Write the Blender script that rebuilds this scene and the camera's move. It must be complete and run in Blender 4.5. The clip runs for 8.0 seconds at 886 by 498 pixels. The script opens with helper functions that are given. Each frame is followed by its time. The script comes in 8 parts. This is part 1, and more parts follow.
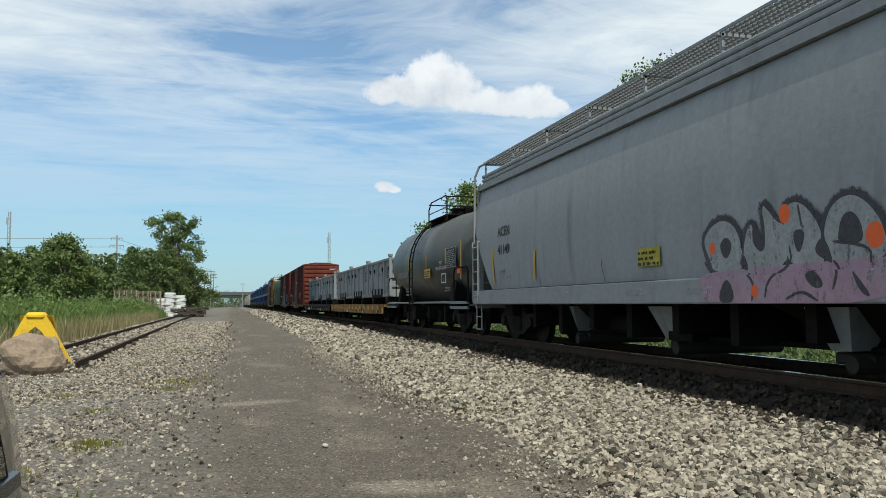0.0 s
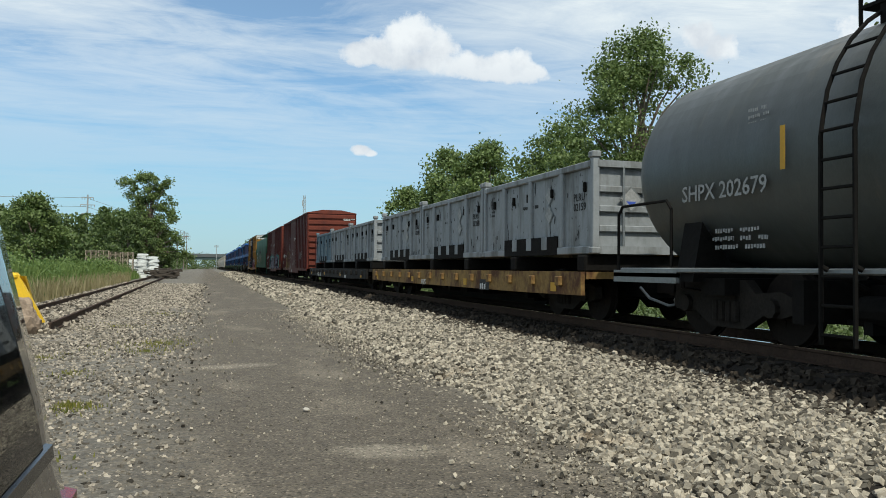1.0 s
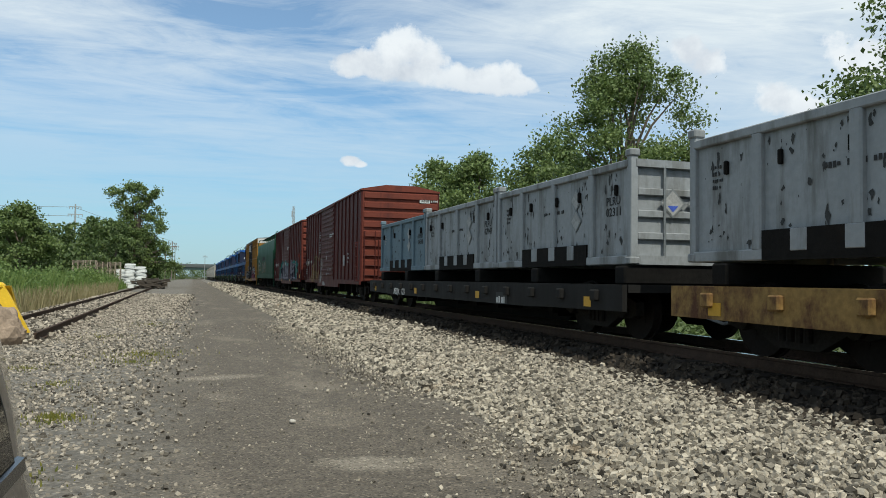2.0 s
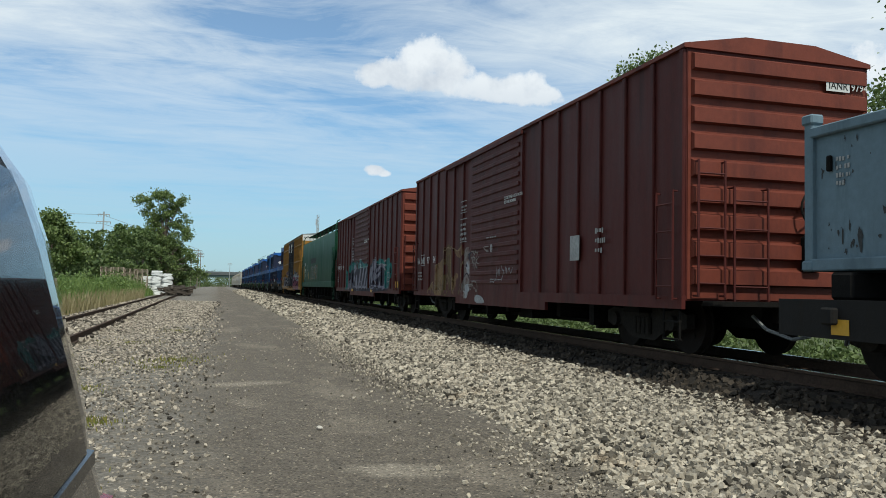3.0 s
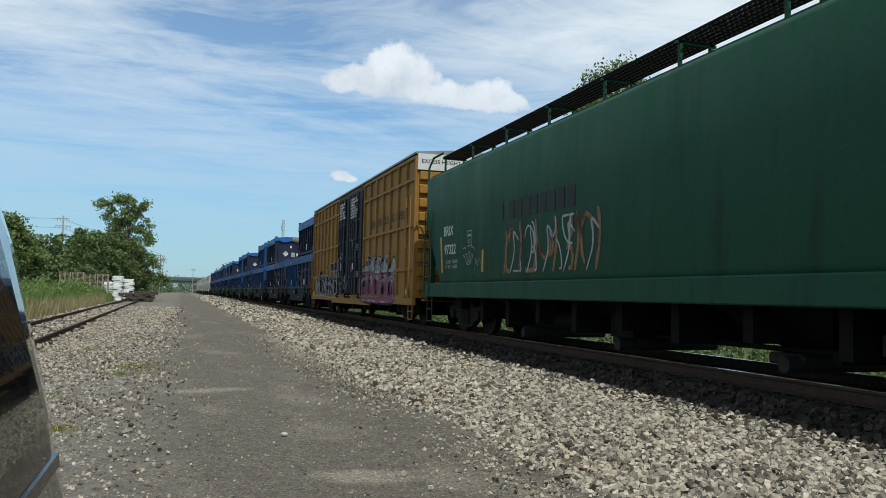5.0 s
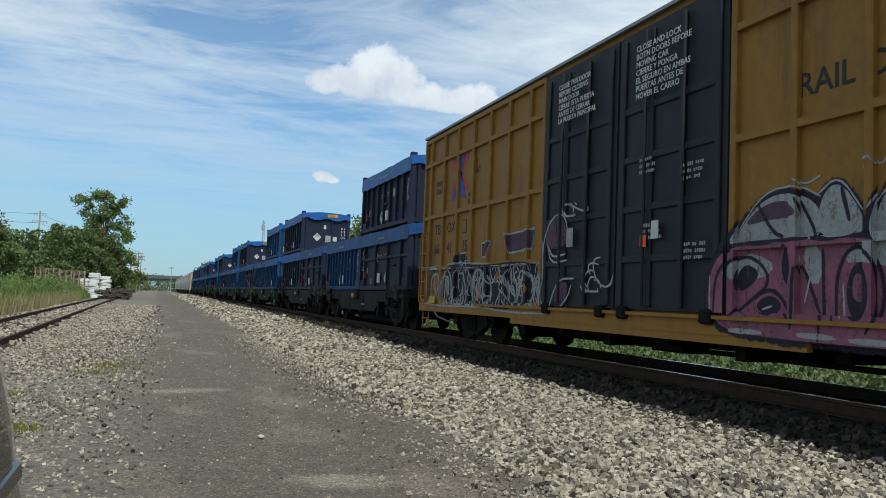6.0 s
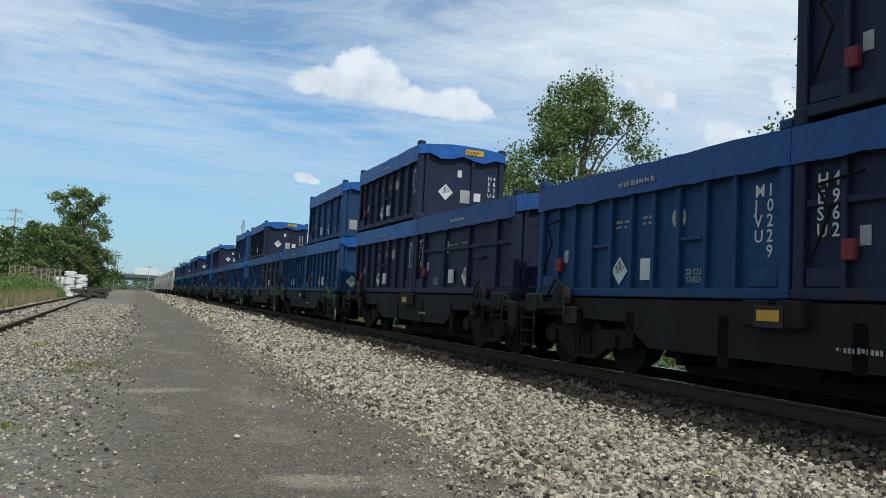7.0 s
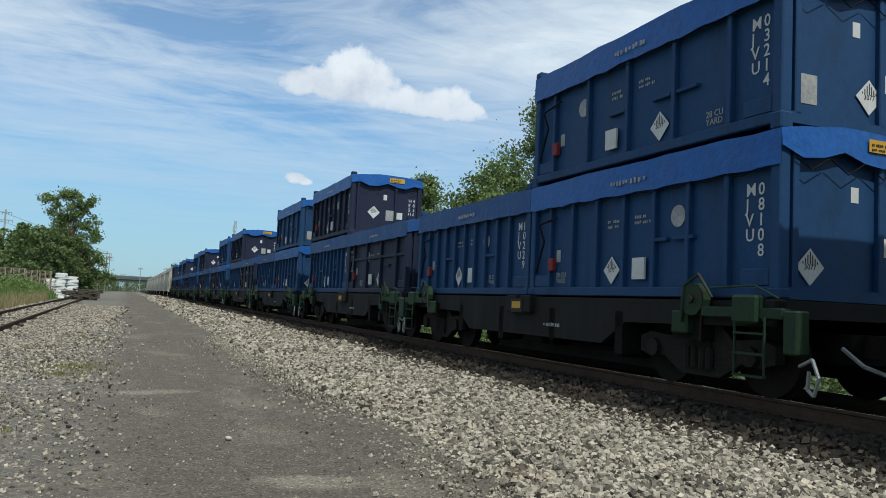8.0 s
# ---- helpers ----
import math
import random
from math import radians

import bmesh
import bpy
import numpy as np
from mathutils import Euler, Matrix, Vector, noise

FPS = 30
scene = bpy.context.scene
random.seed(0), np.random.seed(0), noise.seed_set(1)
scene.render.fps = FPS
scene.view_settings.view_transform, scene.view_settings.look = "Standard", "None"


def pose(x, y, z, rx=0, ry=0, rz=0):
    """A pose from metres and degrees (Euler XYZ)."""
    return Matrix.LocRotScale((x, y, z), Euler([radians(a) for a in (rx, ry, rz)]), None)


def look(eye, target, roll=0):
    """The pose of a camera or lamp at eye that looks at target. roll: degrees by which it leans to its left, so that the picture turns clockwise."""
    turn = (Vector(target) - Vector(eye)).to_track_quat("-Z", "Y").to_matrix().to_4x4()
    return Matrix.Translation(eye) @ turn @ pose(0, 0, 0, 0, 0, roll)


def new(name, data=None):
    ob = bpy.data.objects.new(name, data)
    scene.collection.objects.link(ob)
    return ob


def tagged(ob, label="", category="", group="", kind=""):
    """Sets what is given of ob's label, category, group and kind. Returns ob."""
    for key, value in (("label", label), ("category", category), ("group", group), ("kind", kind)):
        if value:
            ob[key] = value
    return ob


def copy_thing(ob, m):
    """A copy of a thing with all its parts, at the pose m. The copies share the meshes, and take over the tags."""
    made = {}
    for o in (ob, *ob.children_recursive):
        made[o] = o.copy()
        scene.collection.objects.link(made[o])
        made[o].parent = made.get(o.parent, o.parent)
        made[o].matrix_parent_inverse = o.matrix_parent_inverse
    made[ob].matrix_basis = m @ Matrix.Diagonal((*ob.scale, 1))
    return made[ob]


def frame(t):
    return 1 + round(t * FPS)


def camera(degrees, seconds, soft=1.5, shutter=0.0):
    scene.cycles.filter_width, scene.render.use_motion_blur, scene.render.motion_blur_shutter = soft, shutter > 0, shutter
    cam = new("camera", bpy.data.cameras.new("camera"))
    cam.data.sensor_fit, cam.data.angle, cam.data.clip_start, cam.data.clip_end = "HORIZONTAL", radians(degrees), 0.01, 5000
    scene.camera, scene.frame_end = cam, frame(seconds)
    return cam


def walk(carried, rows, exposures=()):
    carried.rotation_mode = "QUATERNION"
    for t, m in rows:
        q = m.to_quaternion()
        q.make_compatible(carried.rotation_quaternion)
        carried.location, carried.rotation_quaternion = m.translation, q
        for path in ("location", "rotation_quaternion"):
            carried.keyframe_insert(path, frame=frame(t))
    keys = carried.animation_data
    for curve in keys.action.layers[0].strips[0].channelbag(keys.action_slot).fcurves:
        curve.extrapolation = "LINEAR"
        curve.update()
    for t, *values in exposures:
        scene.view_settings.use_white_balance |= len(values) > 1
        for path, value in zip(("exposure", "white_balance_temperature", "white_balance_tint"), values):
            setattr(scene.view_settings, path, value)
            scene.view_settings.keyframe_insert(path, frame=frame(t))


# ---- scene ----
cam = camera(59.0, 8.0, soft=0.9)

PATH = [
    (0, (0.095, -0.806, 1.413), (0.613, 1.121, 1.552), -0.3),
    (0.5, (0.036, -0.806, 1.427), (0.568, 1.12, 1.525), -0.2),
    (1, (0.017, -0.809, 1.436), (0.597, 1.105, 1.486), 0.5),
    (1.5, (0.045, -0.807, 1.44), (0.669, 1.092, 1.504), 0.6),
    (3, (-0.019, -0.837, 1.429), (0.529, 1.084, 1.531), 1.2),
    (3.5, (-0.035, -0.837, 1.426), (0.515, 1.083, 1.537), 1.1),
    (4, (-0.04, -0.878, 1.424), (0.561, 1.026, 1.531), 1.5),
    (5.5, (-0.02, -0.825, 1.424), (0.622, 1.065, 1.551), 1.5),
    (6, (-0.023, -0.795, 1.427), (0.652, 1.083, 1.556), 2.3),
    (6.5, (-0.018, -0.797, 1.427), (0.675, 1.074, 1.553), 2.7),
    (7, (-0.018, -0.829, 1.416), (0.703, 1.031, 1.555), 3.0),
    (7.5, (-0.018, -0.844, 1.424), (0.703, 1.016, 1.567), 2.9),
    (8, (-0.01, -0.848, 1.42), (0.729, 1.005, 1.56), 2.7),
]
walk(cam, [(t, look(eye, target, roll)) for t, eye, target, roll in PATH], exposures=[(0, -0.02, 6290, 6), (3, -0.08, 6160, 6), (8, -0.14, 5940, 6)])

# ---- world, sun, exposure ----
SUN = Vector((0.03, -0.58, 0.81)).normalized()
world = bpy.data.worlds.new("sky")
scene.world = world
world.use_nodes = True


def nodes_of(tree):
    tree.nodes.clear()
    return tree.nodes, tree.links


def math_node(tree, op, a, b=None, clamp=False):
    n = tree.nodes.new("ShaderNodeMath")
    n.operation, n.use_clamp = op, clamp
    for i, v in enumerate((a, b)):
        if v is None:
            continue
        if isinstance(v, (int, float)):
            n.inputs[i].default_value = v
        else:
            tree.links.new(v, n.inputs[i])
    return n.outputs[0]


def ramp_node(tree, fac, stops):
    n = tree.nodes.new("ShaderNodeValToRGB")
    els = n.color_ramp.elements
    while len(els) < len(stops):
        els.new(0.5)
    for e, (p, c) in zip(els, stops):
        e.position = p
        e.color = (c, c, c, 1) if isinstance(c, (int, float)) else (*c, 1)
    tree.links.new(fac, n.inputs[0])
    return n.outputs[0]


def noise_node(tree, vec, scale, detail=4, rough=0.55, distort=0.0):
    n = tree.nodes.new("ShaderNodeTexNoise")
    n.inputs["Scale"].default_value, n.inputs["Detail"].default_value = scale, detail
    n.inputs["Roughness"].default_value, n.inputs["Distortion"].default_value = rough, distort
    if vec is not None:
        tree.links.new(vec, n.inputs["Vector"])
    return n.outputs[0]


def mix_node(tree, fac, a, b, blend="MIX"):
    n = tree.nodes.new("ShaderNodeMix")
    n.data_type, n.blend_type = "RGBA", blend
    for i, v in ((0, fac), (6, a), (7, b)):
        if isinstance(v, (int, float)):
            n.inputs[i].default_value = v if i == 0 else (v, v, v, 1)
        elif isinstance(v, tuple):
            n.inputs[i].default_value = (*v, 1)
        else:
            tree.links.new(v, n.inputs[i])
    return n.outputs[2]


def mapping_node(tree, vec, scale=(1, 1, 1), rot=(0, 0, 0), loc=(0, 0, 0)):
    n = tree.nodes.new("ShaderNodeMapping")
    n.inputs["Scale"].default_value, n.inputs["Rotation"].default_value, n.inputs["Location"].default_value = scale, rot, loc
    tree.links.new(vec, n.inputs[0])
    return n.outputs[0]


CLOUD_WHITE = (8.1, 8.2, 8.3)
PUFFS = [  # direction on the plane y = 1: x, z, half width, half height
    (0.192, 0.277, 0.020, 0.014), (0.214, 0.286, 0.022, 0.017), (0.246, 0.300, 0.030, 0.026), (0.268, 0.308, 0.027, 0.024), (0.294, 0.296, 0.026, 0.022), (0.255, 0.276, 0.060, 0.014),
    (0.345, 0.274, 0.036, 0.017), (0.388, 0.280, 0.026, 0.017), (0.410, 0.288, 0.017, 0.014), (0.375, 0.266, 0.060, 0.010), (0.430, 0.272, 0.022, 0.011), (0.190, 0.153, 0.012, 0.0055), (0.204, 0.149, 0.008, 0.004),
    (0.705, 0.348, 0.030, 0.022), (0.73, 0.335, 0.03, 0.02), (0.87, 0.292, 0.04, 0.022), (0.91, 0.28, 0.04, 0.02), (1.04, 0.37, 0.07, 0.035),
]


def build_sky(tree):
    nodes, links = nodes_of(tree)
    sky = nodes.new("ShaderNodeTexSky")
    sky.sky_type, sky.sun_disc = "NISHITA", False
    sky.sun_elevation = math.asin(SUN.z)
    sky.sun_rotation = math.atan2(SUN.x, SUN.y)
    sky.air_density, sky.dust_density, sky.ozone_density = 1.0, 0.15, 2.5
    coord = nodes.new("ShaderNodeTexCoord").outputs["Generated"]
    sep = nodes.new("ShaderNodeSeparateXYZ")
    links.new(coord, sep.inputs[0])
    x, y, z = sep.outputs
    up = math_node(tree, "MAXIMUM", z, 0.03)
    comb = nodes.new("ShaderNodeCombineXYZ")
    links.new(math_node(tree, "DIVIDE", x, up), comb.inputs[0])
    links.new(math_node(tree, "DIVIDE", y, up), comb.inputs[1])
    plane = comb.outputs[0]
    streak = noise_node(tree, mapping_node(tree, plane, (0.50, 0.80, 1), (0, 0, 0.7), (3.3, 1.7, 0)), 1.0, 8, 0.6, 0.9)
    veil = noise_node(tree, mapping_node(tree, plane, (0.26, 0.34, 1), (0, 0, 0.5), (2.1, 6.3, 0)), 1.0, 4, 0.55, 0.5)
    cirrus = math_node(tree, "ADD", math_node(tree, "MULTIPLY", streak, 0.55), math_node(tree, "MULTIPLY", veil, 0.55))
    wisp = noise_node(tree, mapping_node(tree, plane, (1.5, 2.6, 1), (0, 0, 0.75), (0.4, 5.1, 0)), 1.0, 9, 0.66, 1.2)
    cirrus = math_node(tree, "ADD", cirrus, math_node(tree, "MULTIPLY", math_node(tree, "SUBTRACT", wisp, 0.5), 0.34))
    cirrus = ramp_node(tree, cirrus, [(0.36, 0.12), (0.48, 0.58), (0.62, 0.96)])
    fade = ramp_node(tree, z, [(0.02, 0.10), (0.14, 0.40), (0.30, 1.0)])
    cirrus = math_node(tree, "MULTIPLY", cirrus, fade)
    bank = math_node(tree, "MULTIPLY", ramp_node(tree, x, [(0.35, 0.0), (0.65, 0.20)]), ramp_node(tree, z, [(0.1, 0.0), (0.28, 1.0)]))
    cirrus = math_node(tree, "ADD", cirrus, math_node(tree, "MULTIPLY", bank, ramp_node(tree, veil, [(0.35, 0.5), (0.6, 1.0)])), True)
    deep = mix_node(tree, 1.0, sky.outputs[0], (0.82, 1.04, 1.10), "MULTIPLY")
    color = mix_node(tree, cirrus, deep, (7.35, 7.75, 7.95))
    haze = ramp_node(tree, z, [(0.0, 0.72), (0.22, 0.0)])
    color = mix_node(tree, haze, color, (2.55, 4.0, 5.25))
    # cumulus heaps, with crisp tops and soft grey bases
    yy = math_node(tree, "MAXIMUM", y, 0.05)
    u = math_node(tree, "DIVIDE", x, yy)
    v = math_node(tree, "DIVIDE", z, yy)
    wob = nodes.new("ShaderNodeTexNoise")
    wob.inputs["Scale"].default_value, wob.inputs["Detail"].default_value, wob.inputs["Roughness"].default_value = 30.0, 8, 0.60
    links.new(coord, wob.inputs["Vector"])
    lump = wob.outputs[0]
    best = None
    for px, pz, w, h in PUFFS:
        du = math_node(tree, "DIVIDE", math_node(tree, "SUBTRACT", u, px), w)
        dv = math_node(tree, "DIVIDE", math_node(tree, "SUBTRACT", v, pz), h)
        d = math_node(tree, "SQRT", math_node(tree, "ADD", math_node(tree, "MULTIPLY", du, du), math_node(tree, "MULTIPLY", dv, dv)))
        m = math_node(tree, "SUBTRACT", 1.45, d)
        best = m if best is None else math_node(tree, "SMOOTH_MAX", best, m)
    body = math_node(tree, "ADD", best, math_node(tree, "MULTIPLY", math_node(tree, "SUBTRACT", lump, 0.5), 2.3))
    front = ramp_node(tree, y, [(0.05, 0.0), (0.15, 1.0)])
    mask = math_node(tree, "MULTIPLY", ramp_node(tree, body, [(0.22, 0.0), (0.42, 0.55), (0.62, 0.92), (0.9, 1.0)]), front)
    shade = ramp_node(tree, noise_node(tree, mapping_node(tree, coord, (1, 1, 1), (0, 0, 0), (0, 0, 0.012)), 15.0, 5, 0.6), [(0.34, (0.78, 0.80, 0.84)), (0.56, (1.0, 1.0, 1.0))])
    base = ramp_node(tree, math_node(tree, "ADD", v, math_node(tree, "MULTIPLY", lump, 0.03)), [(0.18, (1.0, 1.0, 1.0)), (0.26, (0.80, 0.83, 0.87)), (0.312, (1.0, 1.0, 1.0))])
    cloud = mix_node(tree, 1.0, mix_node(tree, 1.0, CLOUD_WHITE, shade, "MULTIPLY"), base, "MULTIPLY")
    color = mix_node(tree, mask, color, cloud)
    bg = nodes.new("ShaderNodeBackground")
    bg.inputs["Strength"].default_value = 0.115
    links.new(color, bg.inputs[0])
    out = nodes.new("ShaderNodeOutputWorld")
    links.new(bg.outputs[0], out.inputs[0])


build_sky(world.node_tree)
sun = new("sun", bpy.data.lights.new("sun", "SUN"))
sun.data.energy, sun.data.angle, sun.data.color = 3.75, radians(0.55), (1.0, 0.945, 0.82)
sun.matrix_world = look((0, 0, 60), Vector((0, 0, 60)) - SUN)


# ---- materials ----
def surface(name, color, rough=0.7, metal=0.0, vary=0.25, scale=3.0, stain=None, stain_amt=0.5, stain_scale=1.2, stretch=(1, 1, 1),
            bump=0.2, bump_scale=40.0, per_object=0.0, per_island=0.0, coat=0.0, spec=0.22):
    """A procedural surface: base colour, a fine and a coarse variation, stains of a second colour, relief."""
    m = bpy.data.materials.new(name)
    m.use_nodes = True
    t = m.node_tree
    nodes, links = nodes_of(t)
    vec = nodes.new("ShaderNodeTexCoord").outputs["Object"]
    fine = noise_node(t, vec, scale * 6, 6, 0.6)
    coarse = noise_node(t, mapping_node(t, vec, stretch), scale, 5, 0.6)
    lo = tuple(c * (1 - vary) for c in color)
    hi = tuple(min(1, c * (1 + vary)) for c in color)
    mixf = math_node(t, "ADD", math_node(t, "MULTIPLY", fine, 0.5), math_node(t, "MULTIPLY", coarse, 0.5))
    col = mix_node(t, ramp_node(t, mixf, [(0.33, 0.0), (0.67, 1.0)]), lo, hi)
    if stain:
        sm = noise_node(t, mapping_node(t, vec, stretch, (0, 0, 0), (7.1, 3.3, 1.9)), stain_scale, 7, 0.65)
        cut = 0.72 - 0.32 * stain_amt
        col = mix_node(t, ramp_node(t, sm, [(cut, 0.0), (cut + 0.14, 1.0)]), col, stain)
    if per_object or per_island:
        src = nodes.new("ShaderNodeObjectInfo").outputs["Random"] if per_object else nodes.new("ShaderNodeNewGeometry").outputs["Random Per Island"]
        amt = per_object or per_island
        f = math_node(t, "ADD", math_node(t, "MULTIPLY", src, 2 * amt), 1 - amt)
        comb = nodes.new("ShaderNodeCombineColor")
        for i in range(3):
            links.new(f, comb.inputs[i])
        col = mix_node(t, 1.0, col, comb.outputs[0], "MULTIPLY")
    b = nodes.new("ShaderNodeBsdfPrincipled")
    links.new(col, b.inputs["Base Color"])
    b.inputs["Metallic"].default_value = metal
    links.new(ramp_node(t, coarse, [(0.3, max(0.03, rough - 0.1)), (0.7, min(1, rough + 0.1))]), b.inputs["Roughness"])
    b.inputs["Coat Weight"].default_value = coat
    b.inputs["Specular IOR Level"].default_value = spec
    if bump:
        bn = nodes.new("ShaderNodeBump")
        bn.inputs["Strength"].default_value, bn.inputs["Distance"].default_value = bump, 0.02
        links.new(noise_node(t, vec, bump_scale, 4, 0.6), bn.inputs["Height"])
        links.new(bn.outputs[0], b.inputs["Normal"])
    out = nodes.new("ShaderNodeOutputMaterial")
    links.new(b.outputs[0], out.inputs[0])
    return m


def foliage(name, color, color2):
    m = bpy.data.materials.new(name)
    m.use_nodes = True
    t = m.node_tree
    nodes, links = nodes_of(t)
    rnd = nodes.new("ShaderNodeNewGeometry").outputs["Random Per Island"]
    vec = nodes.new("ShaderNodeTexCoord").outputs["Object"]
    f = math_node(t, "ADD", math_node(t, "MULTIPLY", rnd, 0.6), math_node(t, "MULTIPLY", noise_node(t, vec, 0.6, 3), 0.5))
    col = mix_node(t, ramp_node(t, f, [(0.2, 0.0), (0.85, 1.0)]), color, color2)
    b = nodes.new("ShaderNodeBsdfPrincipled")
    links.new(col, b.inputs["Base Color"])
    b.inputs["Roughness"].default_value = 0.55
    tr = nodes.new("ShaderNodeBsdfTranslucent")
    links.new(col, tr.inputs[0])
    mx = nodes.new("ShaderNodeMixShader")
    mx.inputs[0].default_value = 0.3
    links.new(b.outputs[0], mx.inputs[1])
    links.new(tr.outputs[0], mx.inputs[2])
    out = nodes.new("ShaderNodeOutputMaterial")
    links.new(mx.outputs[0], out.inputs[0])
    return m


def ground_material():
    """Packed dirt road along x about 1, broken stone on both sides, grass far off to the sides."""
    m = bpy.data.materials.new("ground_dirt")
    m.use_nodes = True
    t = m.node_tree
    nodes, links = nodes_of(t)
    vec = nodes.new("ShaderNodeTexCoord").outputs["Object"]
    sep = nodes.new("ShaderNodeSeparateXYZ")
    links.new(vec, sep.inputs[0])
    x = math_node(t, "ADD", sep.outputs[0], math_node(t, "MULTIPLY", math_node(t, "SUBTRACT", noise_node(t, vec, 0.7, 5, 0.65), 0.5), 1.6))
    fine = noise_node(t, vec, 38.0, 6, 0.7)
    mid = noise_node(t, vec, 4.5, 6, 0.65)
    big = noise_node(t, mapping_node(t, vec, (1.0, 0.35, 1)), 0.9, 5, 0.6)
    dirt = mix_node(t, ramp_node(t, math_node(t, "ADD", math_node(t, "MULTIPLY", fine, 0.5), math_node(t, "MULTIPLY", mid, 0.5)), [(0.36, 0.0), (0.64, 1.0)]), (0.078, 0.064, 0.047), (0.146, 0.121, 0.090))
    dirt = mix_node(t, ramp_node(t, big, [(0.52, 0.0), (0.66, 0.8)]), dirt, (0.205, 0.172, 0.129))
    for px, py, rx, ry in ((1.42, 5.3, 0.55, 0.3), (0.36, 11.0, 0.8, 0.35)):
        du = math_node(t, "DIVIDE", math_node(t, "SUBTRACT", sep.outputs[0], px), rx)
        dv = math_node(t, "DIVIDE", math_node(t, "SUBTRACT", sep.outputs[1], py), ry)
        dd = math_node(t, "ADD", math_node(t, "ADD", math_node(t, "MULTIPLY", du, du), math_node(t, "MULTIPLY", dv, dv)), math_node(t, "MULTIPLY", math_node(t, "SUBTRACT", mid, 0.5), 2.5))
        dirt = mix_node(t, ramp_node(t, dd, [(0.1, 0.8), (1.1, 0.0)]), dirt, (0.25, 0.215, 0.165))
    vor = nodes.new("ShaderNodeTexVoronoi")
    vor.inputs["Scale"].default_value = 26.0
    links.new(vec, vor.inputs["Vector"])
    chips = ramp_node(t, vor.outputs["Color"], [(0.15, (0.07, 0.062, 0.05)), (0.55, (0.165, 0.147, 0.118)), (0.9, (0.29, 0.265, 0.225))])
    stone = mix_node(t, ramp_node(t, vor.outputs["Distance"], [(0.25, 0.0), (0.7, 0.8)]), chips, (0.11, 0.10, 0.085))
    vor2 = nodes.new("ShaderNodeTexVoronoi")
    vor2.inputs["Scale"].default_value = 58.0
    links.new(vec, vor2.inputs["Vector"])
    grit = ramp_node(t, vor2.outputs["Color"], [(0.08, 0.32), (0.40, 0.86), (0.8, 1.12), (0.96, 2.5)])
    dirt = mix_node(t, 1.0, dirt, grit, "MULTIPLY")
    stone = mix_node(t, ramp_node(t, mid, [(0.5, 0.0), (0.68, 0.7)]), stone, (0.20, 0.17, 0.12))
    green = mix_node(t, fine, (0.035, 0.055, 0.018), (0.10, 0.115, 0.042))
    on_road = math_node(t, "MULTIPLY", ramp_node(t, math_node(t, "MULTIPLY", math_node(t, "ADD", x, 8.0), 0.05), [(0.345, 0.0), (0.41, 1.0)]),
                        ramp_node(t, math_node(t, "MULTIPLY", math_node(t, "ADD", x, 8.0), 0.05), [(0.535, 1.0), (0.575, 0.0)]))
    col = mix_node(t, on_road, stone, dirt)
    lawn = ramp_node(t, math_node(t, "MULTIPLY", math_node(t, "ADD", x, 100.0), 0.005), [(0.458, 1.0), (0.468, 0.0)])
    lawn2 = ramp_node(t, math_node(t, "MULTIPLY", math_node(t, "ADD", x, 100.0), 0.005), [(0.5625, 0.0), (0.568, 1.0)])
    col = mix_node(t, math_node(t, "MAXIMUM", lawn, lawn2), col, green)
    b = nodes.new("ShaderNodeBsdfPrincipled")
    links.new(col, b.inputs["Base Color"])
    b.inputs["Roughness"].default_value = 0.95
    bn = nodes.new("ShaderNodeBump")
    bn.inputs["Strength"].default_value, bn.inputs["Distance"].default_value = 0.75, 0.03
    hgt = math_node(t, "ADD", math_node(t, "ADD", math_node(t, "MULTIPLY", fine, 0.6), math_node(t, "MULTIPLY", vor2.outputs["Distance"], -0.25)), math_node(t, "MULTIPLY", vor.outputs["Distance"], -0.6))
    links.new(hgt, bn.inputs["Height"])
    links.new(bn.outputs[0], b.inputs["Normal"])
    out = nodes.new("ShaderNodeOutputMaterial")
    links.new(b.outputs[0], out.inputs[0])
    return m


GROUND = ground_material()
# near-black: shade between stones and under the train is put in the colour
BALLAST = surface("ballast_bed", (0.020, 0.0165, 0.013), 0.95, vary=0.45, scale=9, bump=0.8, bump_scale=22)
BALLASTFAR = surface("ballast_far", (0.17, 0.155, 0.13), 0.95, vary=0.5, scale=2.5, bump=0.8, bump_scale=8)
# oil stain, plus the train's shade put into the colour
OILY_SHADED = surface("oily_shaded_stone", (0.034, 0.027, 0.020), 0.9, vary=0.3, scale=9, bump=0.4, per_island=0.75)
STONE = surface("crushed_stone", (0.262, 0.230, 0.180), 0.9, vary=0.3, scale=9, bump=0.4, per_island=0.86, stain=(0.17, 0.125, 0.08), stain_amt=0.3, stain_scale=0.8)
RUST_RAIL = surface("rusted_rail", (0.062, 0.042, 0.031), 0.85, 0.0, vary=0.4, scale=6, bump=0.4, spec=0.1)
SHINY_RAIL = surface("polished_railhead", (0.62, 0.61, 0.59), 0.17, 1.0, vary=0.1, bump=0.05)
TIE = surface("weathered_tie", (0.022, 0.018, 0.0145), 0.9, vary=0.35, stretch=(1, 6, 6), bump=0.5, per_object=0.3)
DARK = surface("grimy_black_steel", (0.009, 0.0083, 0.0075), 0.85, 0.0, vary=0.5, scale=2, stain=(0.014, 0.011, 0.009), bump=0.25, spec=0.1)
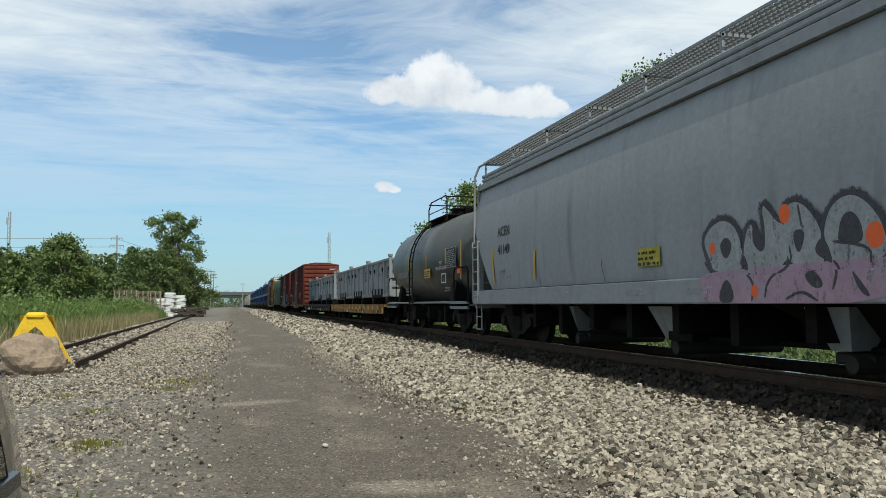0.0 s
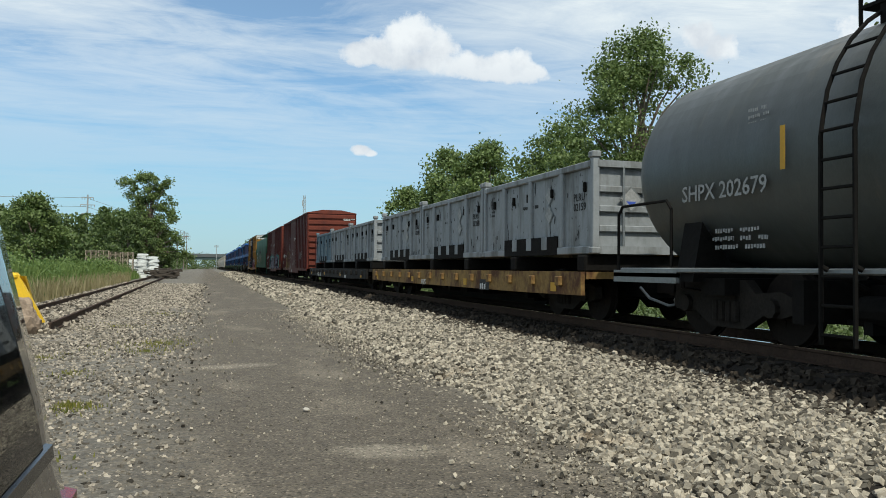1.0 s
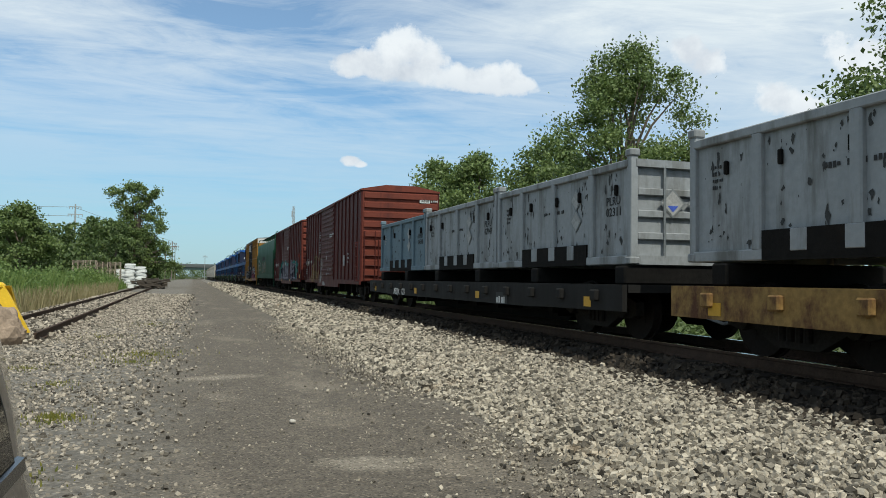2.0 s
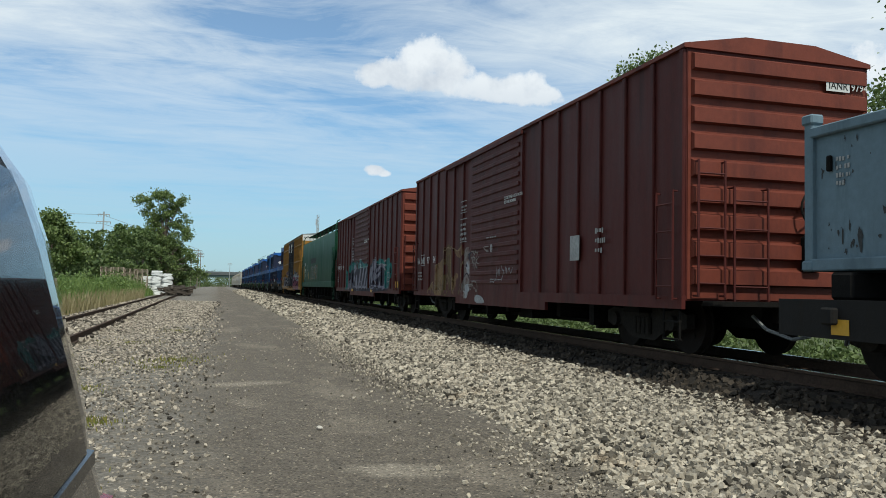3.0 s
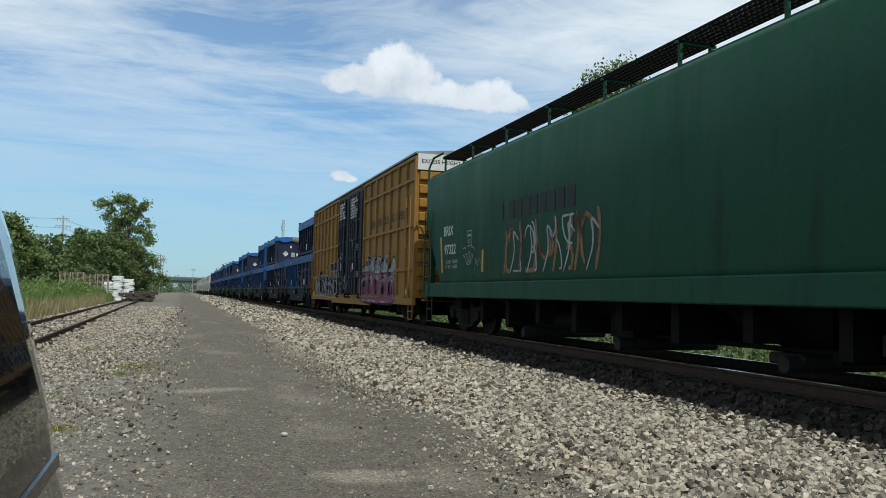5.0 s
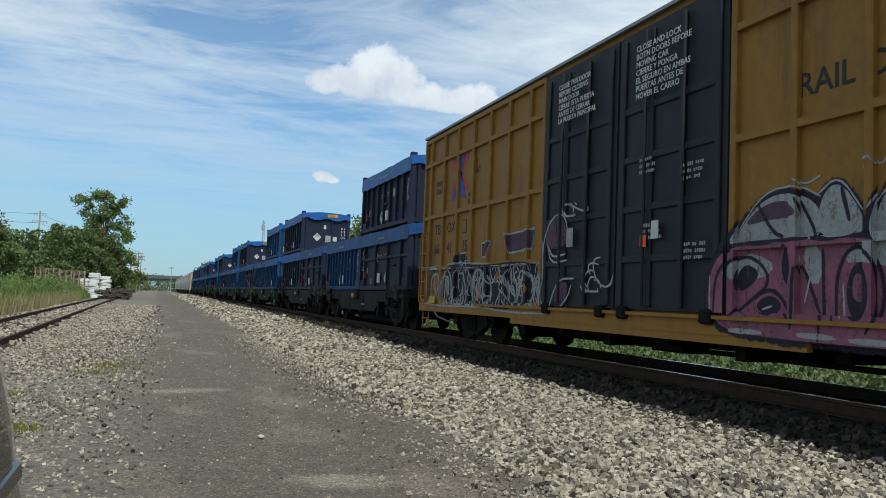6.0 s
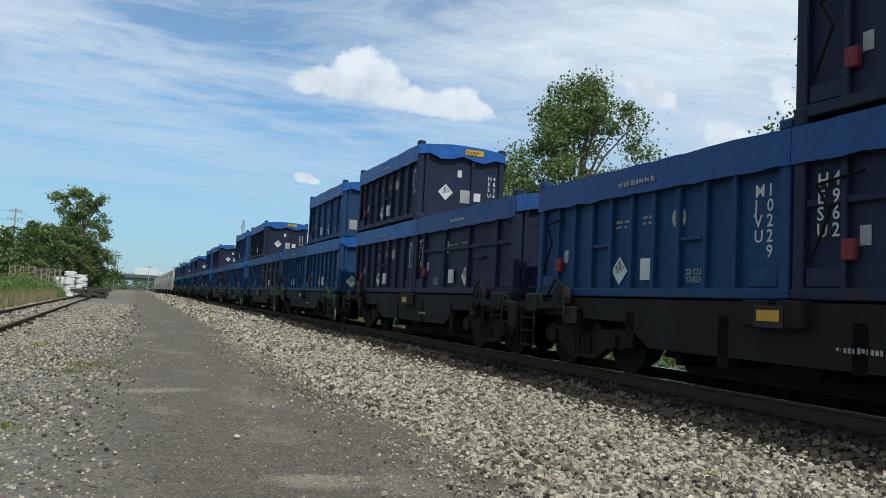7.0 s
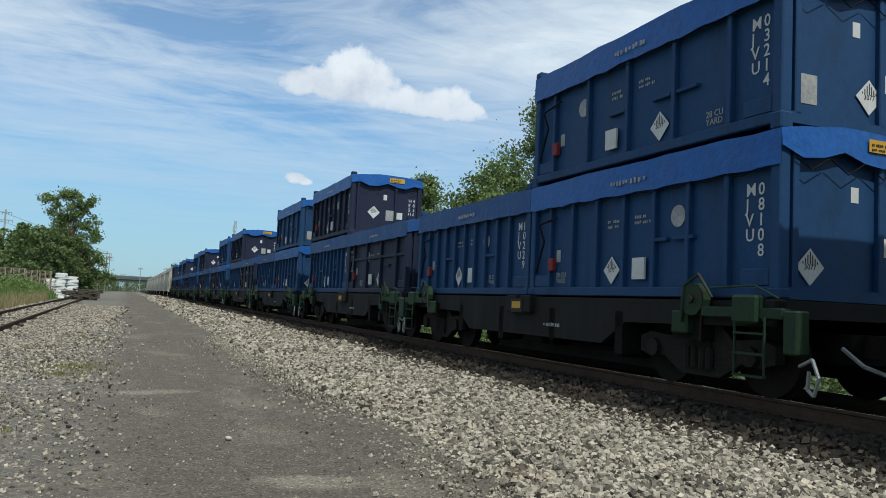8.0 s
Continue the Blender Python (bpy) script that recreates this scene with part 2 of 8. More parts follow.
TRUCK = surface("dusty_truck_casting", (0.020, 0.0175, 0.015), 0.85, 0.0, vary=0.5, scale=4, stain=(0.034, 0.027, 0.021), bump=0.3, spec=0.12)
WHEEL = surface("wheel_steel", (0.014, 0.011, 0.009), 0.75, 0.1, vary=0.4, spec=0.12)
LEAF = foliage("leaves", (0.066, 0.108, 0.027), (0.19, 0.25, 0.075))
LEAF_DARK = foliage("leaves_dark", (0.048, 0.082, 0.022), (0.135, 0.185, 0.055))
WEED = foliage("tall_weeds", (0.065, 0.125, 0.025), (0.19, 0.26, 0.07))
STRAW = foliage("dry_grass", (0.20, 0.17, 0.08), (0.36, 0.31, 0.17))
BARK = surface("bark", (0.13, 0.105, 0.08), 0.9, vary=0.4, stretch=(4, 4, 1), bump=0.7, bump_scale=14)


# ---- mesh helpers ----
def mesh_of(bm, name):
    me = bpy.data.meshes.new(name)
    bm.to_mesh(me)
    bm.free()
    return me


def part(name, bm, material, parent, label="", smooth=False):
    """Links a bmesh as one mesh object under a thing or part (or at top level)."""
    me = mesh_of(bm, name)
    me.materials.append(material)
    if smooth:
        me.polygons.foreach_set("use_smooth", [True] * len(me.polygons))
        me.set_sharp_from_angle(angle=0.7)
    ob = new(name, me)
    ob.parent = parent
    if label:
        tagged(ob, label)
    return ob


def thing(name, label, category, group="", m=None):
    ob = tagged(new(name), label, category, group)
    if m is not None:
        ob.matrix_basis = m
    return ob


def box(bm, x0, x1, y0, y1, z0, z1, bevel=0.0):
    r = bmesh.ops.create_cube(bm, size=1.0, matrix=Matrix.LocRotScale(((x0 + x1) / 2, (y0 + y1) / 2, (z0 + z1) / 2), None, (abs(x1 - x0), abs(y1 - y0), abs(z1 - z0))))
    if bevel:
        es = {e for v in r["verts"] for e in v.link_edges}
        bmesh.ops.bevel(bm, geom=list(es), offset=bevel, segments=1, affect="EDGES")
    return bm


def rod(bm, a, b, r, seg=6, r2=None):
    a, b = Vector(a), Vector(b)
    d = b - a
    m = Matrix.Translation((a + b) / 2) @ d.to_track_quat("Z", "Y").to_matrix().to_4x4()
    bmesh.ops.create_cone(bm, cap_ends=True, segments=seg, radius1=r, radius2=r if r2 is None else r2, depth=d.length, matrix=m)
    return bm


def pipe(bm, pts, r, seg=6):
    for a, b in zip(pts, pts[1:]):
        rod(bm, a, b, r, seg)
    return bm


def prism(bm, profile, axis, lo, hi):
    """Extrudes a closed profile along an axis. profile: pairs in the other two axes, in xyz order."""
    def at(p, w):
        return {"x": (w, p[0], p[1]), "y": (p[0], w, p[1]), "z": (p[0], p[1], w)}[axis]
    a = [bm.verts.new(at(p, lo)) for p in profile]
    b = [bm.verts.new(at(p, hi)) for p in profile]
    n = len(profile)
    bm.faces.new(a), bm.faces.new(b[::-1])
    for i in range(n):
        bm.faces.new((a[i], b[i], b[(i + 1) % n], a[(i + 1) % n]))
    bmesh.ops.recalc_face_normals(bm, faces=bm.faces)
    return bm


def B(*args, **kw):
    return box(bmesh.new(), *args, **kw)


# ---- plan: track along y, rail tops at RZ, the train's centre line at TX, its bodies counted from BASE ----
TX, RZ, BASE, SPEED = 7.72, 0.52, 0.34, 20.3
BED_X = (2.7, 3.0, 4.2, 5.4, 6.0, 6.35, 9.2, 10.8, 12.4, 13.0)
BED_Z = (-0.06, 0.0, 0.08, 0.11, 0.13, RZ - 0.22, RZ - 0.22, 0.12, 0.04, -0.1)
TRUCKS = []
MOVING = []  # things of the train and their place along the track at the start


def build_ground():
    bm = bmesh.new()
    xs = [-3000, -600, -120, -40, -20, -12, -9, -7, -5, -3.4, -2.4, -1.6, -0.8, 0, 0.8, 1.6, 2.4, 3.2, 4, 8, 12, 20, 40, 120, 600, 3000]
    ys = [-400, -60, -20, -8, -4] + [-2 + 1.0 * i for i in range(40)] + [40, 46, 54, 64, 80, 110, 160, 240, 400, 800, 3000]
    grid = []
    for y in ys:
        row = []
        for x in xs:
            near = abs(x) < 15 and -10 < y < 100
            z = 0.035 * noise.noise((x * 0.55, y * 0.3, 0)) if near else 0.0
            if near and (-0.2 < x < 0.3 or 1.5 < x < 1.9):
                z -= 0.02
            if x < -8:
                z -= 0.1
            row.append(bm.verts.new((x, y, z)))
        grid.append(row)
    for r0, r1 in zip(grid, grid[1:]):
        for i in range(len(xs) - 1):
            bm.faces.new((r0[i], r0[i + 1], r1[i + 1], r1[i]))
    ob = part("ground", bm, GROUND, None, smooth=True)
    tagged(ob, "packed grey-brown dirt road with gravel verges and grass", "ground", kind="structure")


def rail_profile(x):
    w = [(-0.07, 0), (0.07, 0), (0.07, 0.012), (0.012, 0.03), (0.012, 0.13), (0.036, 0.14), (0.036, 0.175), (-0.036, 0.175), (-0.036, 0.14), (-0.012, 0.13), (-0.012, 0.03), (-0.07, 0.012)]
    return [(x + a, b) for a, b in w]


def build_track(name, label, cx, top, y0, y1, shiny, tie_y0, tie_n, rail_skew=0.0, sink=0.0):
    tr = tagged(thing(name, label, "railway track"), kind="structure")
    for s in (-0.753, 0.753):
        bm = bmesh.new()
        prism(bm, [(a, top - 0.175 + b) for a, b in rail_profile(cx + s)], "y", y0, y1)
        for v in bm.verts:
            v.co.x += rail_skew * (v.co.y - y0)
        part("rail", bm, RUST_RAIL, tr)
        if shiny:
            part("railhead", B(cx + s - 0.035, cx + s + 0.035, y0, y1, top - 0.004, top + 0.002), SHINY_RAIL, tr, "polished running surface")
    me = mesh_of(B(-1.28, 1.28, -0.115, 0.115, -0.17, 0, bevel=0.012), "tie")
    me.materials.append(TIE)
    for i in range(tie_n):
        y = tie_y0 + 0.53 * i
        ob = new("tie", me)
        ob.parent = tr
        ob.matrix_basis = pose(cx + rail_skew * (y - y0) + random.uniform(-0.05, 0.05), y, top - 0.172 - sink + random.uniform(-0.012, 0.006), 0, 0, random.uniform(-1, 1))
    return tr


def build_ballast():
    bm = bmesh.new()
    prof = list(zip(BED_X, BED_Z))
    ys = [-30 + 2.0 * i for i in range(60)] + [90, 120, 200, 400, 900]
    rows = [[bm.verts.new((x + (0.18 * noise.noise((y * 0.4, i, 3)) if i < 3 else 0), y, z)) for i, (x, z) in enumerate(prof)] for y in ys]
    for a, b in zip(rows, rows[1:]):
        for i in range(len(prof) - 1):
            bm.faces.new((a[i], a[i + 1], b[i + 1], b[i]))
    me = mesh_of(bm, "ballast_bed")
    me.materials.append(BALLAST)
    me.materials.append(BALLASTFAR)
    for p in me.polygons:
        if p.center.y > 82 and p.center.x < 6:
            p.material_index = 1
    ob = new("ballast_bed", me)
    tagged(ob, "sloping bed of crushed stone under the tracks, darkened for shade, pale far off", "ballast", kind="structure")


# ---- paint and cloth of the train ----
def paint(name, color, stain, amt=0.45, rough=0.62):
    return surface(name, color, rough, vary=0.16, scale=1.6, stain=stain, stain_amt=amt, stain_scale=1.1, stretch=(1.0, 1.6, 0.28), bump=0.12, bump_scale=30)


RED = paint("oxide_red_paint", (0.066, 0.0128, 0.0100), (0.040, 0.0100, 0.0082), 0.6)
# lighter copy of RED: sunlight on ends and roof put into the colour
RED_SUNLIT = paint("oxide_red_sunlit_paint", (0.135, 0.033, 0.020), (0.075, 0.020, 0.015), 0.6)
YELLOW = paint("faded_yellow_paint", (0.252, 0.128, 0.025), (0.150, 0.076, 0.021), 0.5)
BLACK = paint("black_door_paint", (0.020, 0.022, 0.027), (0.04, 0.04, 0.045), 0.35)
GREY = paint("light_grey_paint", (0.26, 0.27, 0.28), (0.19, 0.195, 0.195), 0.5)
GREEN = paint("dark_green_paint", (0.008, 0.053, 0.027), (0.008, 0.034, 0.019), 0.55)
TANKBLACK = paint("tank_black_paint", (0.070, 0.075, 0.070), (0.135, 0.12, 0.095), 0.45, 0.42)
WHITEPAINT = paint("chipped_white_paint", (0.250, 0.263, 0.270), (0.12, 0.12, 0.112), 0.6)
BLUEGREY = paint("blue_grey_paint", (0.12, 0.170, 0.20), (0.08, 0.115, 0.135), 0.45)
DECK = surface("rusty_yellow_deck", (0.225, 0.138, 0.045), 0.75, vary=0.35, scale=2.2, stain=(0.075, 0.032, 0.015), stain_amt=0.85, stain_scale=2.1, stretch=(1.0, 1.0, 0.7), bump=0.25, bump_scale=25)
DECKBLACK = paint("black_deck_paint", (0.011, 0.0102, 0.0092), (0.014, 0.011, 0.008), 0.4, 0.8)
NAVY = paint("navy_paint", (0.013, 0.018, 0.040), (0.02, 0.022, 0.032), 0.45)
BLUE = paint("blue_paint", (0.0125, 0.046, 0.118), (0.010, 0.030, 0.070), 0.5)
TARP = surface("blue_tarpaulin", (0.017, 0.088, 0.30), 0.45, vary=0.25, scale=2.5, bump=0.6, bump_scale=7)
TARPDARK = surface("navy_tarpaulin", (0.016, 0.060, 0.19), 0.5, vary=0.25, scale=2.5, bump=0.6, bump_scale=7)
LETTER = surface("white_lettering", (0.52, 0.52, 0.50), 0.7, vary=0.15, bump=0)
LETTERBLACK = surface("black_lettering", (0.03, 0.03, 0.03), 0.7, vary=0.2, bump=0)
DULLYELLOW = surface("faded_yellow_notice", (0.36, 0.30, 0.04), 0.7, vary=0.25, bump=0)
LETTERDIM = surface("faded_lettering", (0.30, 0.30, 0.29), 0.8, vary=0.35, bump=0)
SIGNYELLOW = surface("yellow_reflector", (0.50, 0.28, 0.03), 0.5, vary=0.15, bump=0)
SIGNRED = surface("orange_red_placard", (0.72, 0.12, 0.03), 0.5, vary=0.1, bump=0)
GREENSTEEL = surface("dark_green_fittings", (0.012, 0.030, 0.013), 0.6, vary=0.3, scale=5, stain=(0.03, 0.02, 0.014), stain_amt=0.4)
BARE = surface("bare_dark_steel", (0.045, 0.046, 0.045), 0.8, vary=0.4, scale=6)
SPRAYGREY = surface("worn_grey_spray", (0.22, 0.19, 0.17), 0.75, vary=0.35, scale=3, bump=0, stain=(0.085, 0.026, 0.02), stain_amt=0.7, stain_scale=2.5)
HANDLERED = surface("faded_red_handle", (0.16, 0.025, 0.03), 0.6, vary=0.3)
GALV = surface("grey_galvanised_steel", (0.22, 0.23, 0.23), 0.5, 0.6, vary=0.2)
GATE = surface("dull_outlet_steel", (0.03, 0.028, 0.025), 0.75, 0.1, vary=0.3)
PINK = surface("pink_spray", (0.235, 0.088, 0.130), 0.7, vary=0.3, scale=2, bump=0, stain=(0.17, 0.085, 0.11), stain_amt=0.5, stain_scale=2.0)
SPRAYDARK = surface("dark_violet_spray", (0.022, 0.019, 0.032), 0.7, vary=0.25, scale=2, bump=0)
SPRAYTEAL = surface("teal_spray", (0.035, 0.17, 0.15), 0.7, vary=0.3, scale=2, bump=0, stain=(0.03, 0.045, 0.07), stain_amt=0.7, stain_scale=2.0)
SPRAYTAN = surface("tan_spray", (0.20, 0.125, 0.06), 0.7, vary=0.3, scale=2, bump=0, stain=(0.085, 0.026, 0.02), stain_amt=0.75, stain_scale=2.2)
SPRAYOCHRE = surface("ochre_spray", (0.115, 0.075, 0.030), 0.7, vary=0.3, scale=2, bump=0, stain=(0.07, 0.024, 0.018), stain_amt=0.6, stain_scale=2.4)
SPRAYTANLINE = surface("pale_tan_spray", (0.26, 0.19, 0.11), 0.7, vary=0.3, scale=4, bump=0)
SPRAYPALE = surface("pale_grey_spray", (0.31, 0.32, 0.32), 0.7, vary=0.28, scale=3, bump=0, stain=(0.20, 0.20, 0.21), stain_amt=0.45, stain_scale=2.5)
SPRAYLILAC = surface("lilac_grey_spray", (0.20, 0.19, 0.225), 0.7, vary=0.28, scale=2, bump=0, stain=(0.10, 0.075, 0.09), stain_amt=0.5, stain_scale=2.2)
SPRAYPLUM = surface("plum_spray", (0.085, 0.05, 0.075), 0.7, vary=0.3, scale=2, bump=0)
SPRAYSMOKE = surface("smoky_black_spray", (0.065, 0.062, 0.066), 0.75, vary=0.3, scale=3, bump=0)
SPRAYBLUSH = surface("pale_pink_spray", (0.37, 0.245, 0.31), 0.7, vary=0.2, scale=1.5, bump=0, stain=(0.34, 0.31, 0.34), stain_amt=0.6, stain_scale=1.3)
SPRAYRED = surface("red_spray", (0.45, 0.06, 0.045), 0.7, vary=0.25, scale=2, bump=0)
SPRAYBLUE = surface("blue_spray", (0.05, 0.09, 0.38), 0.7, vary=0.25, scale=2, bump=0)



def worn(*mats):
    """Lets the paint below show through where spray is thin at its rims or has worn and run."""
    for m in mats:
        t = m.node_tree
        nodes, links = t.nodes, t.links
        shader, out = nodes["Principled BSDF"], nodes["Material Output"]
        cover = nodes.new("ShaderNodeAttribute")
        cover.attribute_name = "cover"
        vec = nodes.new("ShaderNodeTexCoord").outputs["Object"]
        streaks = noise_node(t, mapping_node(t, vec, (1, 5, 1.1)), 2.2, 7, 0.7)
        flecks = noise_node(t, vec, 26.0, 5, 0.7)
        wear = math_node(t, "ADD", math_node(t, "MULTIPLY", math_node(t, "SUBTRACT", streaks, 0.52), 2.3), math_node(t, "MULTIPLY", math_node(t, "SUBTRACT", flecks, 0.5), 1.3))
        fac = ramp_node(t, math_node(t, "ADD", cover.outputs["Fac"], wear), [(0.22, 0.0), (0.75, 0.94)])
        clear, mix = nodes.new("ShaderNodeBsdfTransparent"), nodes.new("ShaderNodeMixShader")
        links.new(fac, mix.inputs[0])
        links.new(clear.outputs[0], mix.inputs[1])
        links.new(shader.outputs[0], mix.inputs[2])
        links.new(mix.outputs[0], out.inputs[0])


worn(PINK, SPRAYDARK, SPRAYTEAL, SPRAYTAN, SPRAYGREY, SPRAYOCHRE, SPRAYTANLINE, SPRAYPALE, SPRAYLILAC, SPRAYPLUM, SPRAYSMOKE, SPRAYBLUSH)

SIDE = Matrix(((0, 0, -1, 0), (-1, 0, 0, 0), (0, 1, 0, 0), (0, 0, 0, 1)))  # writing on the side that looks to -x
END = Matrix(((1, 0, 0, 0), (0, 0, -1, 0), (0, 1, 0, 0), (0, 0, 0, 1)))  # writing on the end that looks to -y


def words(parent, text, size, at, face, mat, name="lettering", align="LEFT", gap=1.0):
    """Lettering with a built-in font, thickened a little, lying proud of a face."""
    if "\n" in text:
        for i, line in enumerate(text.split("\n")):
            ob = words(parent, line, size, (at[0], at[1], at[2] - i * size * gap), face, mat, name, align)
        return ob
    cu = bpy.data.curves.new(name, "FONT")
    cu.body, cu.size, cu.extrude, cu.align_x, cu.space_line, cu.resolution_u = text, size, 0.0015, align, gap, 2
    cu.offset = size * 0.009
    tmp = bpy.data.objects.new(name, cu)
    me = bpy.data.meshes.new_from_object(tmp)
    bpy.data.objects.remove(tmp)
    bpy.data.curves.remove(cu)
    me.materials.clear()
    me.materials.append(mat)
    ob = new(name, me)
    ob.parent = parent
    ob.matrix_basis = Matrix.Translation(at) @ face
    return ob


def flat(name, parent, pts, at, face, mat, depth=0.004):
    """A thin plate of any outline lying on a face."""
    bm = bmesh.new()
    prism(bm, pts, "z", 0, depth)
    ob = part(name, bm, mat, parent)
    ob.matrix_basis = Matrix.Translation(at) @ face
    return ob


def plate(name, parent, w, h, at, face, mat, depth=0.004):
    return flat(name, parent, [(0, 0), (w, 0), (w, h), (0, h)], at, face, mat, depth)


def bars(parent, rows, cols, w, h, at, face, mat, seed=1, name="small_print"):
    """Small print too small to read: short bars in lines."""
    rng = random.Random(seed)
    bm = bmesh.new()
    rh = h / rows
    for r in range(rows):
        x = 0.0
        while x < w * rng.uniform(0.7, 1.0):
            d = w / cols * rng.uniform(0.4, 1.3)
            end, q = min(w, x + d), x
            while q < end:
                box(bm, q, min(end, q + rh * 0.34), r * rh + rh * rng.choice((0.0, 0.0, 0.12)), r * rh + rh * rng.uniform(0.46, 0.6), 0, 0.003)
                q += rh * 0.50
            x += d + w / cols * 0.35
    ob = tagged(part(name, bm, mat, parent), kind="stuff")
    ob.matrix_basis = Matrix.Translation(at) @ face
    return ob


def placard(parent, at, face, s=0.19):
    """A white diamond warning placard with black stripes and its number."""
    d = flat("placard", parent, [(0, -s), (s, 0), (0, s), (-s, 0)], at, face, LETTER, 0.006)
    bm = bmesh.new()
    for i in range(-3, 4):
        x = i * s * 0.17
        box(bm, x - s * 0.035, x + s * 0.035, s * 0.16, s * 0.80 - abs(x), 0.0065, 0.0085)
    part("stripes", bm, LETTERBLACK, d)
    words(d, "3077", s * 0.42, (0, -s * 0.14, 0.0065), Matrix.Identity(4), LETTERBLACK, "placard_number", "CENTER")
    return d


def rounded(pts, closed, times=2):
    """Rounds off a polyline by cutting its corners."""
    pts = [Vector(p) for p in pts]
    for _ in range(times):
        ring = pts + pts[:1] if closed else pts
        fine = [q for u, v in zip(ring, ring[1:]) for q in (u * 0.75 + v * 0.25, u * 0.25 + v * 0.75)]
        pts = fine if closed else [pts[0]] + fine + [pts[-1]]
    return pts


class Mural:
    """Sprayed paint on the side of a car, as thin layers over one another; places are along the car and up.
    x: the panel's face. zones: (y0, y1, z0, z1, x) of posts, sills and doors that stand proud of it and carry the paint too."""

    def __init__(self, parent, x, zones=()):
        self.parent, self.x, self.zones, self.level = parent, x, zones, 0.001

    def layer(self, name, mat, fills=(), strokes=(), outlines=(), width=0.05, soft=2):
        bm = bmesh.new()
        cover = bm.verts.layers.float.new("cover")
        for pts in fills:
            self.level += 0.00006
            vs = [bm.verts.new((-self.level, p.x, p.y)) for p in rounded(pts, True, soft)]
            for v in vs:
                v[cover] = 0.92
            bm.faces.new(vs)
        for pts, closed in [(p, False) for p in strokes] + [(p, True) for p in outlines]:
            self.level += 0.00006
            self.band(bm, cover, rounded(pts, closed, soft), width * 1.35, closed)
        self.level += 0.0002
        whole = bmesh.new()
        for y0, y1, z0, z1, x in [(-99, 99, -99, 99, self.x)] + list(self.zones):
            piece = bm.copy()
            if y0 > -99:
                for co, no in (((0, y0, 0), (0, -1, 0)), ((0, y1, 0), (0, 1, 0)), ((0, 0, z0), (0, 0, -1)), ((0, 0, z1), (0, 0, 1))):
                    bmesh.ops.bisect_plane(piece, geom=piece.verts[:] + piece.edges[:] + piece.faces[:], plane_co=co, plane_no=no, clear_outer=True)
            bmesh.ops.translate(piece, verts=piece.verts[:], vec=(x, 0, 0))
            pieces = [piece]
            if 0 < y1 - y0 < 0.2:  # the flank of a post
                flank = bm.copy()
                depth = self.x - x - 0.002
                for co, no in (((0, y0 - depth, 0), (0, -1, 0)), ((0, y0, 0), (0, 1, 0)), ((0, 0, z0), (0, 0, -1)), ((0, 0, z1), (0, 0, 1))):
                    bmesh.ops.bisect_plane(flank, geom=flank.verts[:] + flank.edges[:] + flank.faces[:], plane_co=co, plane_no=no, clear_outer=True)
                for v in flank.verts:
                    v.co = Vector((x + y0 - v.co.y, y0 + v.co.x, v.co.z))
                pieces.append(flank)
            for p in pieces:
                me = mesh_of(p, "piece")
                whole.from_mesh(me)
                bpy.data.meshes.remove(me)
        bm.free()
        tagged(part(name, whole, mat, self.parent), kind="stuff")

    def band(self, bm, cover, line, width, closed):
        """A stroke, dense along its middle and thin at its rims."""
        n, rows = len(line), []
        for i, p in enumerate(line):
            a, b = (line[i - 1], line[(i + 1) % n]) if closed else (line[max(i - 1, 0)], line[min(i + 1, n - 1)])
            t = (b - a).normalized() if (b - a).length > 1e-5 else Vector((1, 0))
            k = width / 2 * (1.0 if closed else min(1.0, 0.45 + 3.0 * min(i, n - 1 - i) / n))
            row = [bm.verts.new((-self.level, p.x - t.y * k * f, p.y + t.x * k * f)) for f in (1, 0.45, -0.45, -1)]
            for v, c in zip(row, (0.0, 1.0, 1.0, 0.0)):
                v[cover] = c
            rows.append(row)
        for i in range(n if closed else n - 1):
            a, b = rows[i], rows[(i + 1) % n]
            for k in range(3):
                bm.faces.new((a[k], a[k + 1], b[k + 1], b[k]))


def dots(spots, k=10):
    return [[(y + r * math.cos(2 * math.pi * i / k), z + r * 1.15 * math.sin(2 * math.pi * i / k)) for i in range(k)] for y, z, r in spots]


def scribble(rng, y0, y1, z0, z1, n, loops=1.0):
    """Fast curved marks of a spray can between two places, some of them closing into loops."""
    out = []
    for i in range(n):
        y, z = rng.uniform(y1, y0), rng.uniform(z0, z1)
        ry, rz, a0 = rng.uniform(0.12, 0.30), rng.uniform(0.2, 0.5) * (z1 - z0), rng.uniform(0, 6.28)
        turn = rng.uniform(1.8, 4.6) * loops
        out.append([(y + ry * math.cos(a0 + u), min(max(z + rz * math.sin(a0 + u) + 0.3 * ry * math.cos(a0 + u), z0), z1)) for u in np.linspace(0, turn, 8)])
    return out


# ---- running gear ----
WHEEL_R = 0.46


